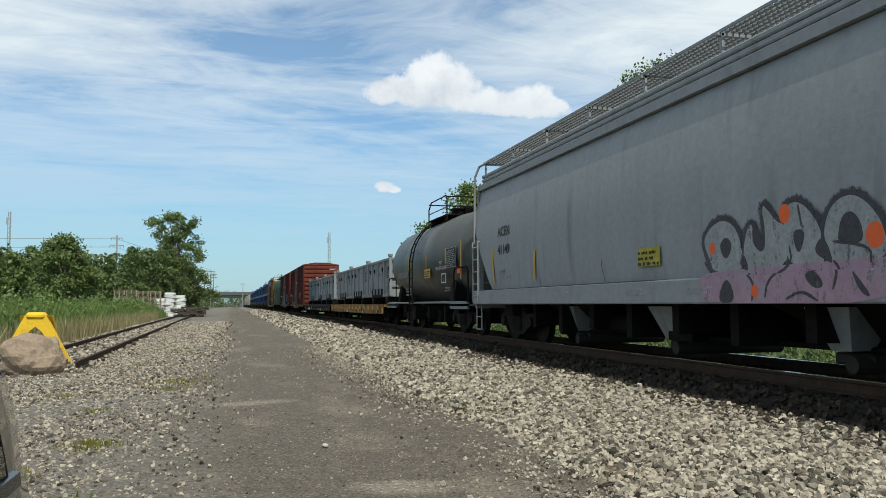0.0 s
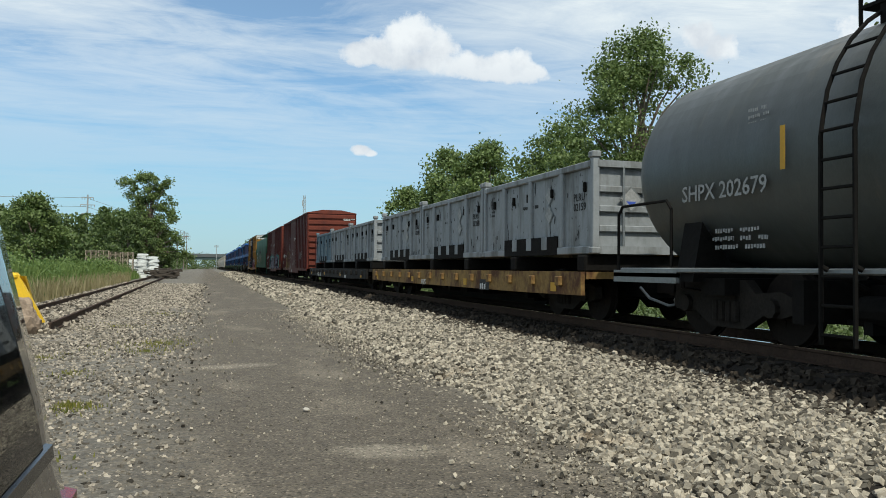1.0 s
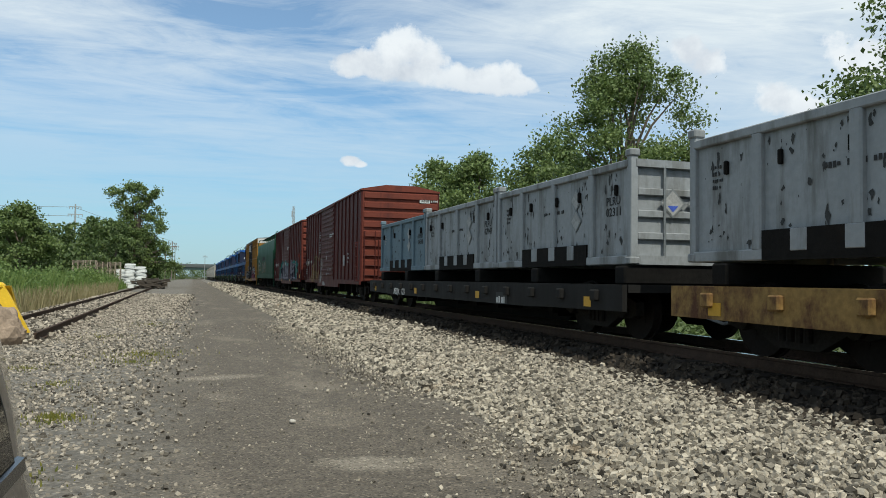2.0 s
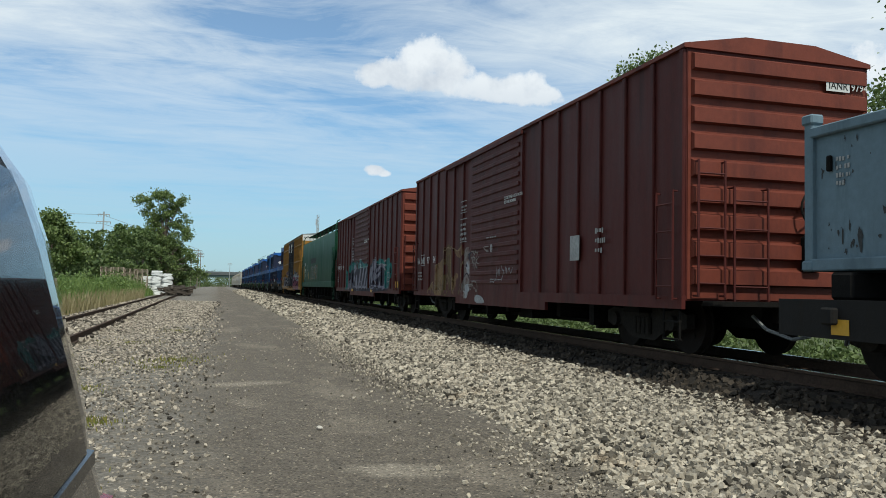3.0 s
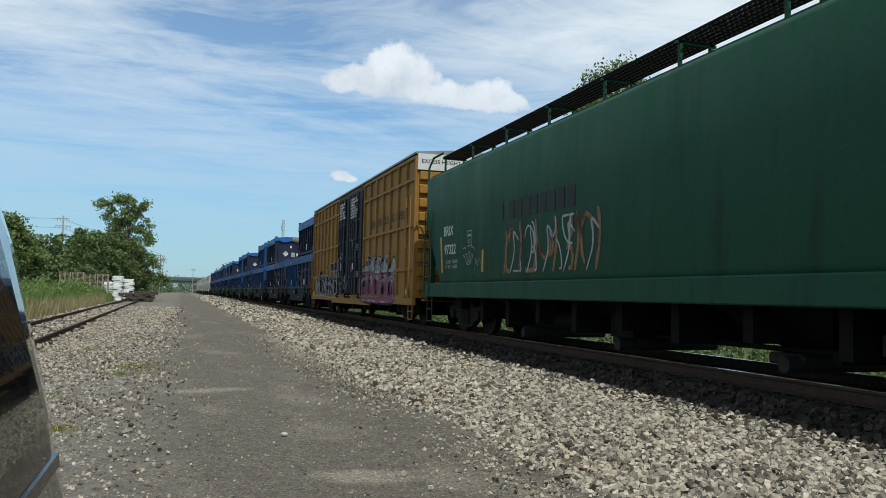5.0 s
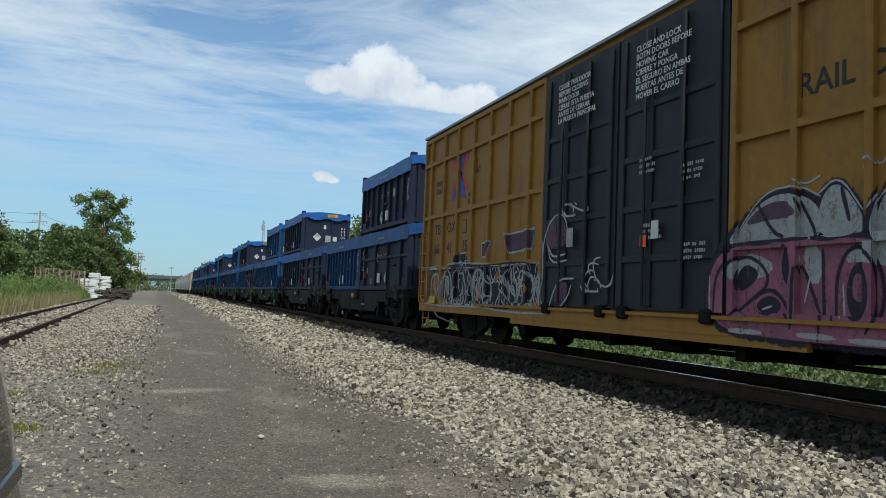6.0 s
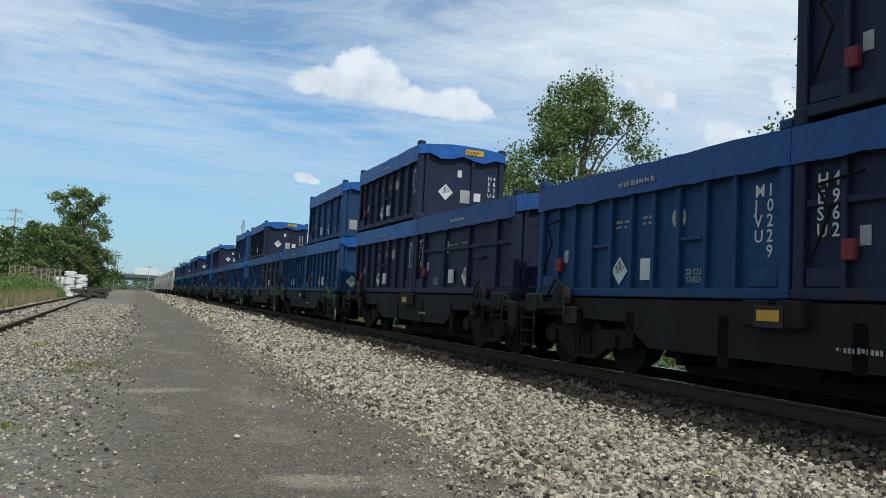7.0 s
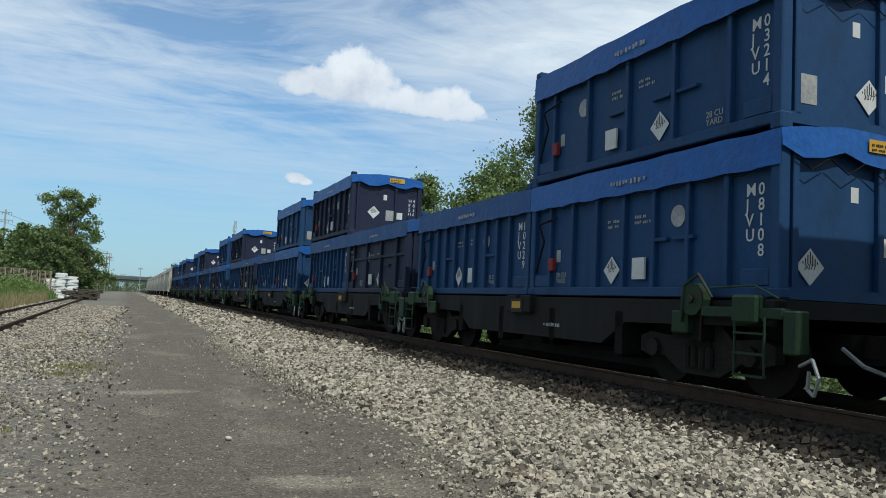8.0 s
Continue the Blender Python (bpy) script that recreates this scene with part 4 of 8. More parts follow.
def silver_scrawl(car):
    """Silver and dark scrawled letters over the end panels and the sill."""
    m = Mural(car, -1.521, yellow_zones())
    rng = random.Random(51)
    m.layer("dark_paint", SPRAYDARK, [[(16.4, 0.95), (16.35, 1.7), (15.9, 1.85), (15.5, 2.12), (15.1, 2.16), (14.8, 1.85), (13.6, 1.82), (12.2, 1.86), (11.45, 1.75), (11.4, 0.95)]], soft=1)
    m.layer("ochre_gap", YELLOW, [[(16.2, 1.15), (16.2, 1.6), (16.0, 1.65), (15.98, 1.2)], [(14.3, 1.1), (14.3, 1.5), (14.12, 1.5), (14.1, 1.15)], [(13.5, 1.5), (13.3, 1.75), (13.2, 1.5)], [(12.15, 1.2), (12.0, 1.5), (11.8, 1.3)]])
    m.layer("plum_paint", SPRAYPLUM, [[(14.1, 2.0), (14.15, 2.28), (13.65, 2.3), (13.75, 1.98)], [(12.75, 2.02), (12.9, 2.38), (11.7, 2.42), (11.8, 2.06)]], soft=0)
    silver = [[(17.35, 1.05), (17.45, 1.8), (16.6, 1.84), (16.5, 1.45), (16.75, 1.05), (17.35, 1.0)], [(17.2, 1.15), (17.25, 1.65), (16.75, 1.7), (16.68, 1.45), (16.85, 1.15)], [(16.4, 1.0), (16.45, 1.5), (16.2, 1.85), (15.85, 1.6), (15.85, 1.15), (16.1, 0.95)], [(16.25, 1.1), (16.25, 1.55), (16.05, 1.65), (16.0, 1.2)],
              [(15.6, 1.0), (15.7, 1.6), (15.4, 1.8)], [(15.3, 1.0), (15.1, 1.5), (15.2, 1.9)], [(14.5, 1.0), (14.6, 1.6), (14.2, 1.8), (13.9, 1.5), (14.0, 1.0)], [(14.35, 1.1), (14.35, 1.5), (14.15, 1.6)], [(13.4, 1.0), (12.7, 1.75)], [(13.3, 1.75), (12.6, 1.0)], [(12.4, 1.0), (12.2, 1.5), (11.9, 1.7), (11.6, 1.3), (11.9, 1.0)], [(11.5, 1.0), (11.3, 1.4), (11.5, 1.75)],
              [(17.5, 0.98), (16.0, 0.94), (14.2, 0.98), (12.5, 0.9), (11.0, 0.92)], [(15.6, 1.88), (15.4, 1.92), (13.6, 1.84)], [(17.5, 1.86), (16.7, 1.88)], [(16.2, 1.9), (15.2, 1.92)]]
    m.layer("silver_scrawl_paint", SPRAYPALE, (), silver + scribble(rng, 15.5, 11.4, 1.0, 1.78, 105, 0.6) + scribble(rng, 17.4, 15.6, 1.0, 1.8, 16, 0.4), width=0.042)
    m.layer("silver_outline", SPRAYPALE, outlines=[[(14.1, 2.0), (14.15, 2.28), (13.65, 2.3), (13.75, 1.98)], [(12.75, 2.02), (12.9, 2.38), (11.7, 2.42), (11.8, 2.06)], [(15.35, 1.95), (15.35, 2.12), (15.0, 2.12), (15.0, 1.85)], [(15.05, 1.75), (15.05, 1.95), (14.85, 1.95), (14.85, 1.75)]], width=0.045, soft=0)
    m.layer("bold_scrawl", SPRAYPALE, (), silver[:4] + silver[6:7] + silver[10:11], width=0.07)
    m.layer("plum_paint", SPRAYPLUM, [[(11.1, 2.0), (11.0, 2.5), (10.6, 2.55), (10.3, 2.3), (10.35, 2.0)], [(10.75, 1.1), (10.6, 1.45), (10.2, 1.45), (10.35, 1.1)]])
    m.layer("silver_scrawl_paint", SPRAYPALE, (), [[(11.15, 1.5), (11.15, 2.1), (10.95, 2.45), (10.6, 2.6), (10.35, 2.45), (10.28, 2.1)], [(11.0, 2.1), (10.85, 1.75), (10.3, 1.8)], [(10.95, 2.05), (10.8, 1.85), (10.35, 1.9)], [(10.9, 1.0), (10.6, 1.5), (10.05, 1.5)], [(10.6, 0.98), (10.25, 1.2), (10.15, 1.4)], [(11.25, 1.2), (11.1, 1.6), (11.2, 2.2)]] + scribble(rng, 9.6, 9.2, 1.3, 1.8, 7) + scribble(rng, 10.3, 9.9, 2.5, 2.7, 5), width=0.035)
    plate("notice", car, 0.2, 0.3, (-W2 - 0.072, 10.28, 2.0), SIDE, LETTERDIM)


def pink_bubbles(car):
    """Fat pink and white letters with dark edges beside the plug doors."""
    m = Mural(car, -1.521, yellow_zones())
    arches = [[(6.65, 1.8), (6.4, 2.1), (6.1, 2.34), (5.7, 2.38), (5.3, 2.2), (5.3, 1.85), (5.6, 1.8), (6.0, 1.85)], [(5.38, 1.85), (5.3, 2.3), (5.08, 2.42), (4.82, 2.1), (4.75, 1.85)], [(4.7, 1.85), (4.6, 2.2), (4.4, 2.36), (4.1, 2.3), (3.85, 2.0), (4.0, 1.7), (4.5, 1.7)],
              [(3.85, 1.8), (3.6, 2.3), (3.2, 2.42), (2.85, 2.1), (2.95, 1.75)], [(2.85, 1.75), (2.6, 2.2), (2.3, 2.25), (2.05, 1.9), (2.3, 1.65)]]
    low = [(6.88, 1.0), (6.85, 1.6), (6.5, 1.85), (6.0, 1.8), (5.6, 1.9), (5.2, 1.8), (4.9, 1.85), (4.4, 1.75), (3.9, 1.8), (3.3, 1.8), (2.8, 1.8), (2.2, 1.65), (1.95, 1.2), (2.0, 0.82), (4.0, 0.80), (6.4, 0.82)]
    m.layer("dark_outline", SPRAYDARK, outlines=arches + [low], width=0.14)
    m.layer("white_lettering", SPRAYPALE, arches)
    m.layer("pink_lettering", PINK, [low])
    m.layer("white_highlight", SPRAYPALE, [[(6.68, 1.45), (6.5, 1.72), (6.2, 1.74), (5.9, 1.6), (6.1, 1.45)], [(5.55, 1.75), (5.3, 1.8), (5.28, 1.4), (5.45, 1.4)], [(5.05, 1.6), (4.85, 1.8), (4.4, 1.78), (4.35, 1.5), (4.7, 1.6)], [(3.9, 1.5), (3.7, 1.75), (3.3, 1.72), (3.4, 1.5)], [(2.9, 1.5), (2.7, 1.72), (2.3, 1.6), (2.5, 1.45)],
            [(6.55, 0.90), (6.55, 0.84), (6.0, 0.84), (6.05, 0.90)], [(5.55, 0.90), (5.5, 0.84), (5.0, 0.84), (5.1, 0.90)], [(4.9, 0.88), (4.85, 0.82), (4.3, 0.82), (4.4, 0.88)], [(3.8, 0.88), (3.7, 0.82), (3.1, 0.82), (3.2, 0.88)]], soft=1)
    m.layer("mauve_shade", SPRAYPLUM, [[(6.45, 2.05), (6.1, 2.28), (5.75, 2.3), (5.5, 2.1), (6.0, 2.1)], [(4.4, 2.25), (4.15, 2.2), (4.0, 2.0), (4.3, 2.0)], [(3.5, 2.25), (3.1, 2.3), (2.95, 2.1), (3.3, 2.05)]])
    m.layer("dark_shading", SPRAYDARK, [[(6.5, 1.52), (6.35, 1.64), (6.12, 1.52), (6.3, 1.36), (6.48, 1.3)], [(6.25, 1.15), (6.0, 1.3), (5.78, 1.18), (5.95, 1.02)], [(5.0, 1.3), (4.92, 1.58), (4.75, 1.62), (4.66, 1.3), (4.74, 1.04), (4.92, 1.04)], [(5.85, 1.55), (5.75, 1.9), (5.62, 1.6), (5.7, 1.3)], [(3.75, 1.2), (3.6, 1.5), (3.45, 1.2), (3.6, 1.0)], [(2.75, 1.15), (2.6, 1.4), (2.45, 1.15), (2.6, 0.98)], [(6.75, 1.75), (6.6, 2.0), (6.5, 1.75)]],
            [[(6.78, 1.0), (6.75, 1.55), (6.4, 1.74), (6.1, 1.62), (5.98, 1.4), (6.3, 1.2), (6.62, 1.0)], [(6.3, 1.2), (6.0, 1.36), (5.8, 1.25), (5.66, 1.0)], [(5.62, 0.92), (5.6, 1.75), (5.3, 1.1)], [(5.24, 0.9), (5.27, 1.75)], [(5.1, 1.0), (5.1, 1.55), (4.88, 1.8), (4.6, 1.6), (4.54, 1.2), (4.7, 0.92)], [(4.45, 0.9), (4.35, 1.4), (4.1, 1.7)], [(4.15, 1.7), (4.0, 1.2), (4.1, 0.9)], [(3.9, 0.9), (3.85, 1.5), (3.6, 1.7), (3.35, 1.5), (3.3, 0.9)], [(3.1, 0.9), (3.1, 1.7), (2.9, 1.2), (2.85, 1.7)], [(2.8, 0.9), (2.75, 1.5), (2.5, 1.65), (2.3, 1.3), (2.4, 0.9)],
             [(6.55, 1.84), (6.05, 1.86), (5.4, 1.86)], [(6.2, 2.3), (5.95, 1.95), (5.8, 1.9)], [(5.6, 2.3), (5.4, 2.0), (5.35, 1.85)], [(5.05, 2.35), (4.95, 2.0)], [(4.5, 2.2), (4.3, 1.8)]], width=0.045)
    m.layer("inner_pink", PINK, [[(4.92, 1.25), (4.9, 1.5), (4.78, 1.48), (4.78, 1.2)]])
    m.layer("white_linework", SPRAYPALE, (), [[(6.84, 1.05), (6.84, 1.5)], [(6.1, 1.12), (5.95, 1.16)], [(5.0, 1.05), (5.02, 1.4)], [(5.5, 1.2), (5.42, 1.5)], [(6.5, 2.0), (6.1, 2.42), (5.6, 2.44), (5.3, 2.28)], [(5.35, 2.3), (5.08, 2.48), (4.8, 2.1)], [(4.7, 2.1), (4.4, 2.42), (4.05, 2.36)], [(3.65, 2.3), (3.2, 2.48), (2.8, 2.15)], [(5.62, 2.5), (5.5, 2.42), (5.3, 2.5)], [(4.8, 2.5), (4.7, 2.62), (4.6, 2.48), (4.5, 2.62)]], width=0.025)


def yellow_box_car():
    L, H = 17.9, 5.10
    car = thing("box_car", "tall faded yellow box car with black plug doors and graffiti", "box car", "cars of the freight train")
    z0 = 1.0
    part("body", B(-W2 + 0.08, W2 - 0.08, 0, L, z0, H), YELLOW, car)
    bm = bmesh.new()
    prism(bm, [(-W2, H), (W2, H), (W2, H + 0.05), (0.5, H + 0.16), (-0.5, H + 0.16), (-W2, H + 0.05)], "y", -0.05, L + 0.05)
    part("roof", bm, GALV, car)
    end_panel(car, L, z0 + 0.1, H - 0.48, YELLOW, 9, 0.10, True)
    for y, d in ((0, -1), (L, 1)):
        part("white_band", B(-W2 + 0.06, W2 - 0.06, *sorted((y, y + d * 0.09)), H - 0.46, H), LETTER, car, "white warning band on the end")
    words(car, "EXCESS HEIGHT CAR", 0.165, (-1.44, -0.094, H - 0.27), END, LETTERBLACK)
    post = mesh_of(B(-0.04, 0.04, -0.05, 0.05, z0, H - 0.05, bevel=0.012), "side_post")
    post.materials.append(YELLOW)
    blocks = ((0.05, 6.55), (11.35, L - 0.05))
    for x in (-W2 + 0.05, W2 - 0.05):
        for a, b in blocks:
            spots = [a + (b - a) * i / 7 for i in range(8)] if a < 5 else [11.37] + [11.94 + 0.91 * i for i in range(7)] + [b]
            for y in spots:
                ob = new("side_post", post)
                ob.parent, ob.matrix_basis = car, pose(x, y, 0)
            for z in (1.04, 1.83, 3.08, 4.40, H - 0.09):
                part("side_rail", B(x - 0.035, x + 0.035, a, b, z - 0.045, z + 0.045), YELLOW, car)
        part("side_sill", B(x - 0.05, x + 0.05, 0, L, 0.80, 1.0), YELLOW, car)
        part("deep_sill", B(x - 0.04, x + 0.04, 5.4, 12.5, 0.70, 0.80), YELLOW, car)
        part("door_track", B(x - 0.10, x - 0.05 if x < 0 else x + 0.05, 3.6, 14.2, 0.985, 1.03), YELLOW, car)
        for y in (6.9, 8.7, 9.3, 11.0):
            part("door_roller", B(x - 0.13, x + 0.02, y - 0.11, y + 0.11, 0.92, 1.10, bevel=0.03), DARK, car)
    for x, s in ((-W2 + 0.08, -1), (W2 - 0.08, 1)):
        for a, b in ((6.62, 8.95), (9.0, 11.28)):
            d = part("plug_door", B(*sorted((x, x + s * 0.07)), a, b, 1.06, H - 0.12), BLACK, car, "black plug door with lock bars")
            for i in range(4):
                yy = a + 0.15 + (b - a - 0.3) * i / 3
                part("door_post", B(*sorted((x + s * 0.07, x + s * 0.11)), yy - 0.05, yy + 0.05, 1.1, H - 0.2, bevel=0.012), BLACK, d)
            for z in (1.75, 2.45, 3.15, 3.85):
                part("door_rail", B(*sorted((x + s * 0.07, x + s * 0.10)), a + 0.1, b - 0.1, z - 0.05, z + 0.05, bevel=0.012), BLACK, d)
            bm = bmesh.new()
            for f in (0.32, 0.68):
                rod(bm, (x + s * 0.14, a + (b - a) * f, 1.1), (x + s * 0.14, a + (b - a) * f, H - 0.2), 0.025)
            part("lock_bar", bm, BLACK, d)
    x = -W2 - 0.045
    for yy, tx in ((8.4, "CLOSE AND LOCK\nBOTH DOORS BEFORE\nMOVING CAR\nCIERRE Y PONGA\nEL SEGURO EN AMBAS\nPUERTAS ANTES DE\nMOVER EL CARRO"), (10.65, "CLOSE THIS DOOR\nBEFORE CLOSING\nMAIN DOOR\nCIERRE ESTA PUERTA\nANTES DE CERRAR\nLA PUERTA PRINCIPAL")):
        words(car, tx, 0.118, (x - 0.045, yy, 4.62), SIDE, LETTER, gap=0.95)
    for i, (yy, z) in enumerate(((8.3, 2.9), (7.4, 2.7), (8.2, 2.0), (7.3, 1.7))):
        bars(car, 3, 3, 0.45, 0.25, (x - 0.02, yy, z), SIDE, LETTERDIM, 30 + i)
    plate("notice", car, 0.16, 0.24, (x - 0.02, 8.0, 2.0), SIDE, LETTER)
    plate("notice", car, 0.14, 0.16, (x - 0.02, 8.25, 1.9), SIDE, SIGNRED)
    x = -W2 + 0.076
    for tx, size, yy, z in (("RAIL CAR POOLING EXPERTS", 0.36, 5.62, 3.36),):
        words(car, tx, size, (x, yy, z), SIDE, LETTERBLACK)
    for tx, yy, z in (("TB", 17.13, 2.64), ("OX", 16.28, 2.64), ("66", 17.1, 2.17), ("41", 16.26, 2.17), ("15", 15.3, 2.17)):
        words(car, tx, 0.345, (x, yy, z), SIDE, LETTERBLACK)
    words(car, "next\nload", 0.25, (x, 17.14, 3.82), SIDE, LETTERBLACK, gap=0.8)
    for pts, mat in (([(0.10, 0.0), (0.28, 0.0), (0.58, 0.45), (0.70, 0.50), (0.70, 0.66), (0.55, 0.62)], SPRAYBLUE), ([(0.98, 0.0), (0.80, 0.0), (0.58, 0.30), (0.60, 0.62), (0.70, 0.60)], SPRAYBLUE),
                     ([(0.12, 1.12), (0.28, 1.12), (0.60, 0.70), (0.56, 0.56)], SPRAYBLUE), ([(0.96, 1.12), (0.80, 1.12), (0.62, 0.74), (0.72, 0.62)], SPRAYBLUE),
                     ([(0.0, 0.20), (0.10, 0.10), (0.46, 0.50), (0.40, 0.60)], SPRAYRED), ([(0.0, 0.92), (0.10, 1.02), (0.46, 0.66), (0.38, 0.56)], SPRAYRED), ([(1.10, 0.22), (1.02, 0.12), (0.72, 0.44), (0.78, 0.56)], SPRAYRED), ([(1.10, 0.92), (1.02, 1.02), (0.74, 0.74), (0.80, 0.62)], SPRAYRED)):
        flat("emblem", car, pts, (x, 16.15, 3.36), SIDE, mat)
    words(car, "any\nroad", 0.25, (x, 14.85, 4.02), SIDE, LETTERBLACK, gap=0.8)
    plate("mark_frame", car, 0.24, 0.3, (x, 15.28, 2.56), SIDE, LETTERBLACK)
    plate("mark_field", car, 0.20, 0.26, (x - 0.004, 15.26, 2.58), SIDE, YELLOW)
    bars(car, 2, 2, 0.3, 0.3, (x, L - 2.9, 3.2), SIDE, LETTERBLACK, 41)
    plate("sticker", car, 0.42, 0.16, (x - 0.13, L - 0.9, 1.0), SIDE, SIGNYELLOW)
    plate("sticker", car, 0.42, 0.16, (x - 0.06, 1.0, 1.1), SIDE, SIGNYELLOW)
    silver_scrawl(car)
    pink_bubbles(car)
    for y in (0.15, L - 0.6):
        ladder(car, (-W2, y + 0.43, 1.0), SIDE, 0.43, 1.7 if y > 5 else 2.9, 5, YELLOW)
        steps_under(car, y + 0.2, -W2 + 0.05, 0.4, 0.85, YELLOW)
    ladder(car, (-1.35, -0.1, 1.05), END, 0.5, 1.4, 4, YELLOW, off=0.14)
    bm = B(-1.35, 1.35, -0.32, -0.06, 0.93, 0.98)
    part("end_platform", bm, YELLOW, car)
    add_running_gear(car, L, 0.9, 2.3)
    return car


# ---- covered hoppers ----
def hopper(L, mat, gear_mat, label, curved, extras, H=4.35, slope=1.3):
    car = thing("covered_hopper", label, "hopper car", "cars of the freight train")
    # cross section, from the sill up over the roof
    if curved:
        half = [(1.50, 1.28), (1.56, 1.7), (1.58, 2.3), (1.56, 2.9), (1.50, 3.5), (1.40, 3.95), (1.34, H - 0.2), (1.28, H - 0.18), (1.28, H - 0.04), (1.0, H + 0.1), (0.5, H + 0.22)]
    else:
        half = [(1.50, 1.35), (1.58, 1.5), (1.58, H - 0.22), (1.50, H - 0.12), (1.0, H + 0.06), (0.5, H + 0.16)]
    prof = [(-a, b) for a, b in half] + [(a, b) for a, b in half[::-1]]
    bm = bmesh.new()
    prism(bm, prof, "y", 0.05, L - 0.05)
    bmesh.ops.bisect_plane(bm, geom=bm.verts[:] + bm.edges[:] + bm.faces[:], plane_co=(0, 0, 2.95), plane_no=(0, 0, 1))
    for v in bm.verts:  # ends lean in towards the bottom
        lean = slope * max(0.0, 2.95 - v.co.z) / 1.6
        if v.co.y < 1:
            v.co.y += lean
        elif v.co.y > L - 1:
            v.co.y -= lean
    part("body", bm, mat, car, smooth=True)
    for s in (-1, 1):
        part("side_sill", B(*sorted((s * 1.52, s * 1.62)), 0, L, 1.05, 1.40, bevel=0.02), mat, car)
        bm = B(*sorted((s * 1.36, s * 1.47)), 0.05, L - 0.05, H - 0.22, H - 0.08)
        part("roof_rail", bm, mat, car)
        if curved:
            for z in (H - 0.04, H + 0.06, H + 0.16):
                part("roof_flange", B(*sorted((s * 1.28, s * 1.36)), 0.05, L - 0.05, z - 0.045, z + 0.04, bevel=0.02), mat, car)
    # outlets
    n = 3
    for i in range(n):
        y = L * (i + 0.5) / n + (0.0)
        y = 2.9 + (L - 5.8) * (i + 0.5) / n
        bm = bmesh.new()
        bmesh.ops.create_cone(bm, cap_ends=True, segments=4, radius1=0.5, radius2=2.05, depth=0.9, matrix=Matrix.Translation((0, y, 0.93)) @ Matrix.Rotation(math.pi / 4, 4, "Z"))
        # dark gear colour on the bays stands in for shade under the body
        part("hopper_bay", bm, gear_mat, car)
        if curved:
            bm = bmesh.new()
            bmesh.ops.create_cone(bm, cap_ends=True, segments=4, radius1=0.22, radius2=0.5, depth=0.5, matrix=Matrix.Translation((-0.75, y, 0.76)) @ Matrix.Rotation(math.pi / 4, 4, "Z"))
            part("outlet_chute", bm, mat, car)
        bm = B(-0.75, 0.75, y - 0.3, y + 0.3, 0.34, 0.48, bevel=0.03)
        rod(bm, (-0.95, y - 0.2, 0.36), (0.95, y - 0.2, 0.36), 0.1, 10)
        part("outlet_gate", bm, GATE, car)
    # running boards on the roof
    for x in (-0.85, 0.85) if not curved else (-1.0,):
        bm = bmesh.new()
        z = H + (0.53 if curved else 0.47)
        for d in (-0.3, -0.2, -0.1, 0.0, 0.1, 0.2, 0.3):
            box(bm, x + d - 0.012, x + d + 0.012, 0.02, L - 0.02, z - 0.02, z + 0.02)
        k = int(L / 0.10)
        for i in range(k):
            yy = 0.05 + i * (L - 0.1) / (k - 1)
            box(bm, x - 0.3, x + 0.3, yy - 0.008, yy + 0.008, z - 0.015, z + 0.015)
        wb = part("running_board", bm, GALV if curved else DARK, car, "steel grating walkway")
        bm = bmesh.new()
        for i in range(9):
            yy = 0.1 + (L - 0.2) * i / 8
            box(bm, x - 0.28, x - 0.24, yy - 0.03, yy + 0.03, H - 0.1, z)
            box(bm, x + 0.24, x + 0.28, yy - 0.03, yy + 0.03, H - 0.1, z)
            box(bm, x - 0.34, x + 0.34, yy - 0.03, yy + 0.03, z - 0.06, z - 0.02)
        tagged(part("board_bracket", bm, mat, wb), kind="stuff")
    # end structure: posts, ladder, platform
    for y, d in ((0.06, -1), (L - 0.06, 1)):
        bm = bmesh.new()
        for x in (-1.42, 1.42):
            part("end_post", B(x - 0.05, x + 0.05, y - 0.06, y + 0.06, 1.05, H - 0.2), mat, car)
        for x in (-0.6, 0.6):
            part("end_brace", rod(bmesh.new(), (x, y, 1.1), (x, y - d * 1.1, 2.6), 0.05), mat, car)
        bm = B(-1.5, 1.5, *sorted((y, y - d * 1.9)), 1.05, 1.1)
        box(bm, -1.55, 1.55, *sorted((y + d * 0.05, y - d * 0.03)), 0.95, 1.25)
        part("end_platform", bm, DARK if not curved else mat, car)
        ladder(car, (-1.35, y - 0.07 if d < 0 else y + 0.07, 1.1), END, 0.45, H - 1.2, 9, mat, off=0.06)
        ladder(car, (-W2 + 0.02, y + (0.45 if d < 0 else 0.0), 1.1), SIDE, 0.43, 1.55 if curved else 2.2, 5 if curved else 7, mat, off=0.05)
        steps_under(car, y - d * 0.25, -W2 + 0.06, 0.42, 1.05, mat)
        bm = bmesh.new()
        pipe(bm, [(-1.56, y + d * 0.04, 2.6), (-1.54, y + d * 0.04, H + 0.15), (-1.45, y - d * 0.05, H + 0.42), (-1.28, y - d * 0.35, H + 0.52)], 0.03, 8)
        part("grab_rail", bm, mat, car)
    extras(car, L, H)
    add_running_gear(car, L, 1.05, 1.85)
    return car


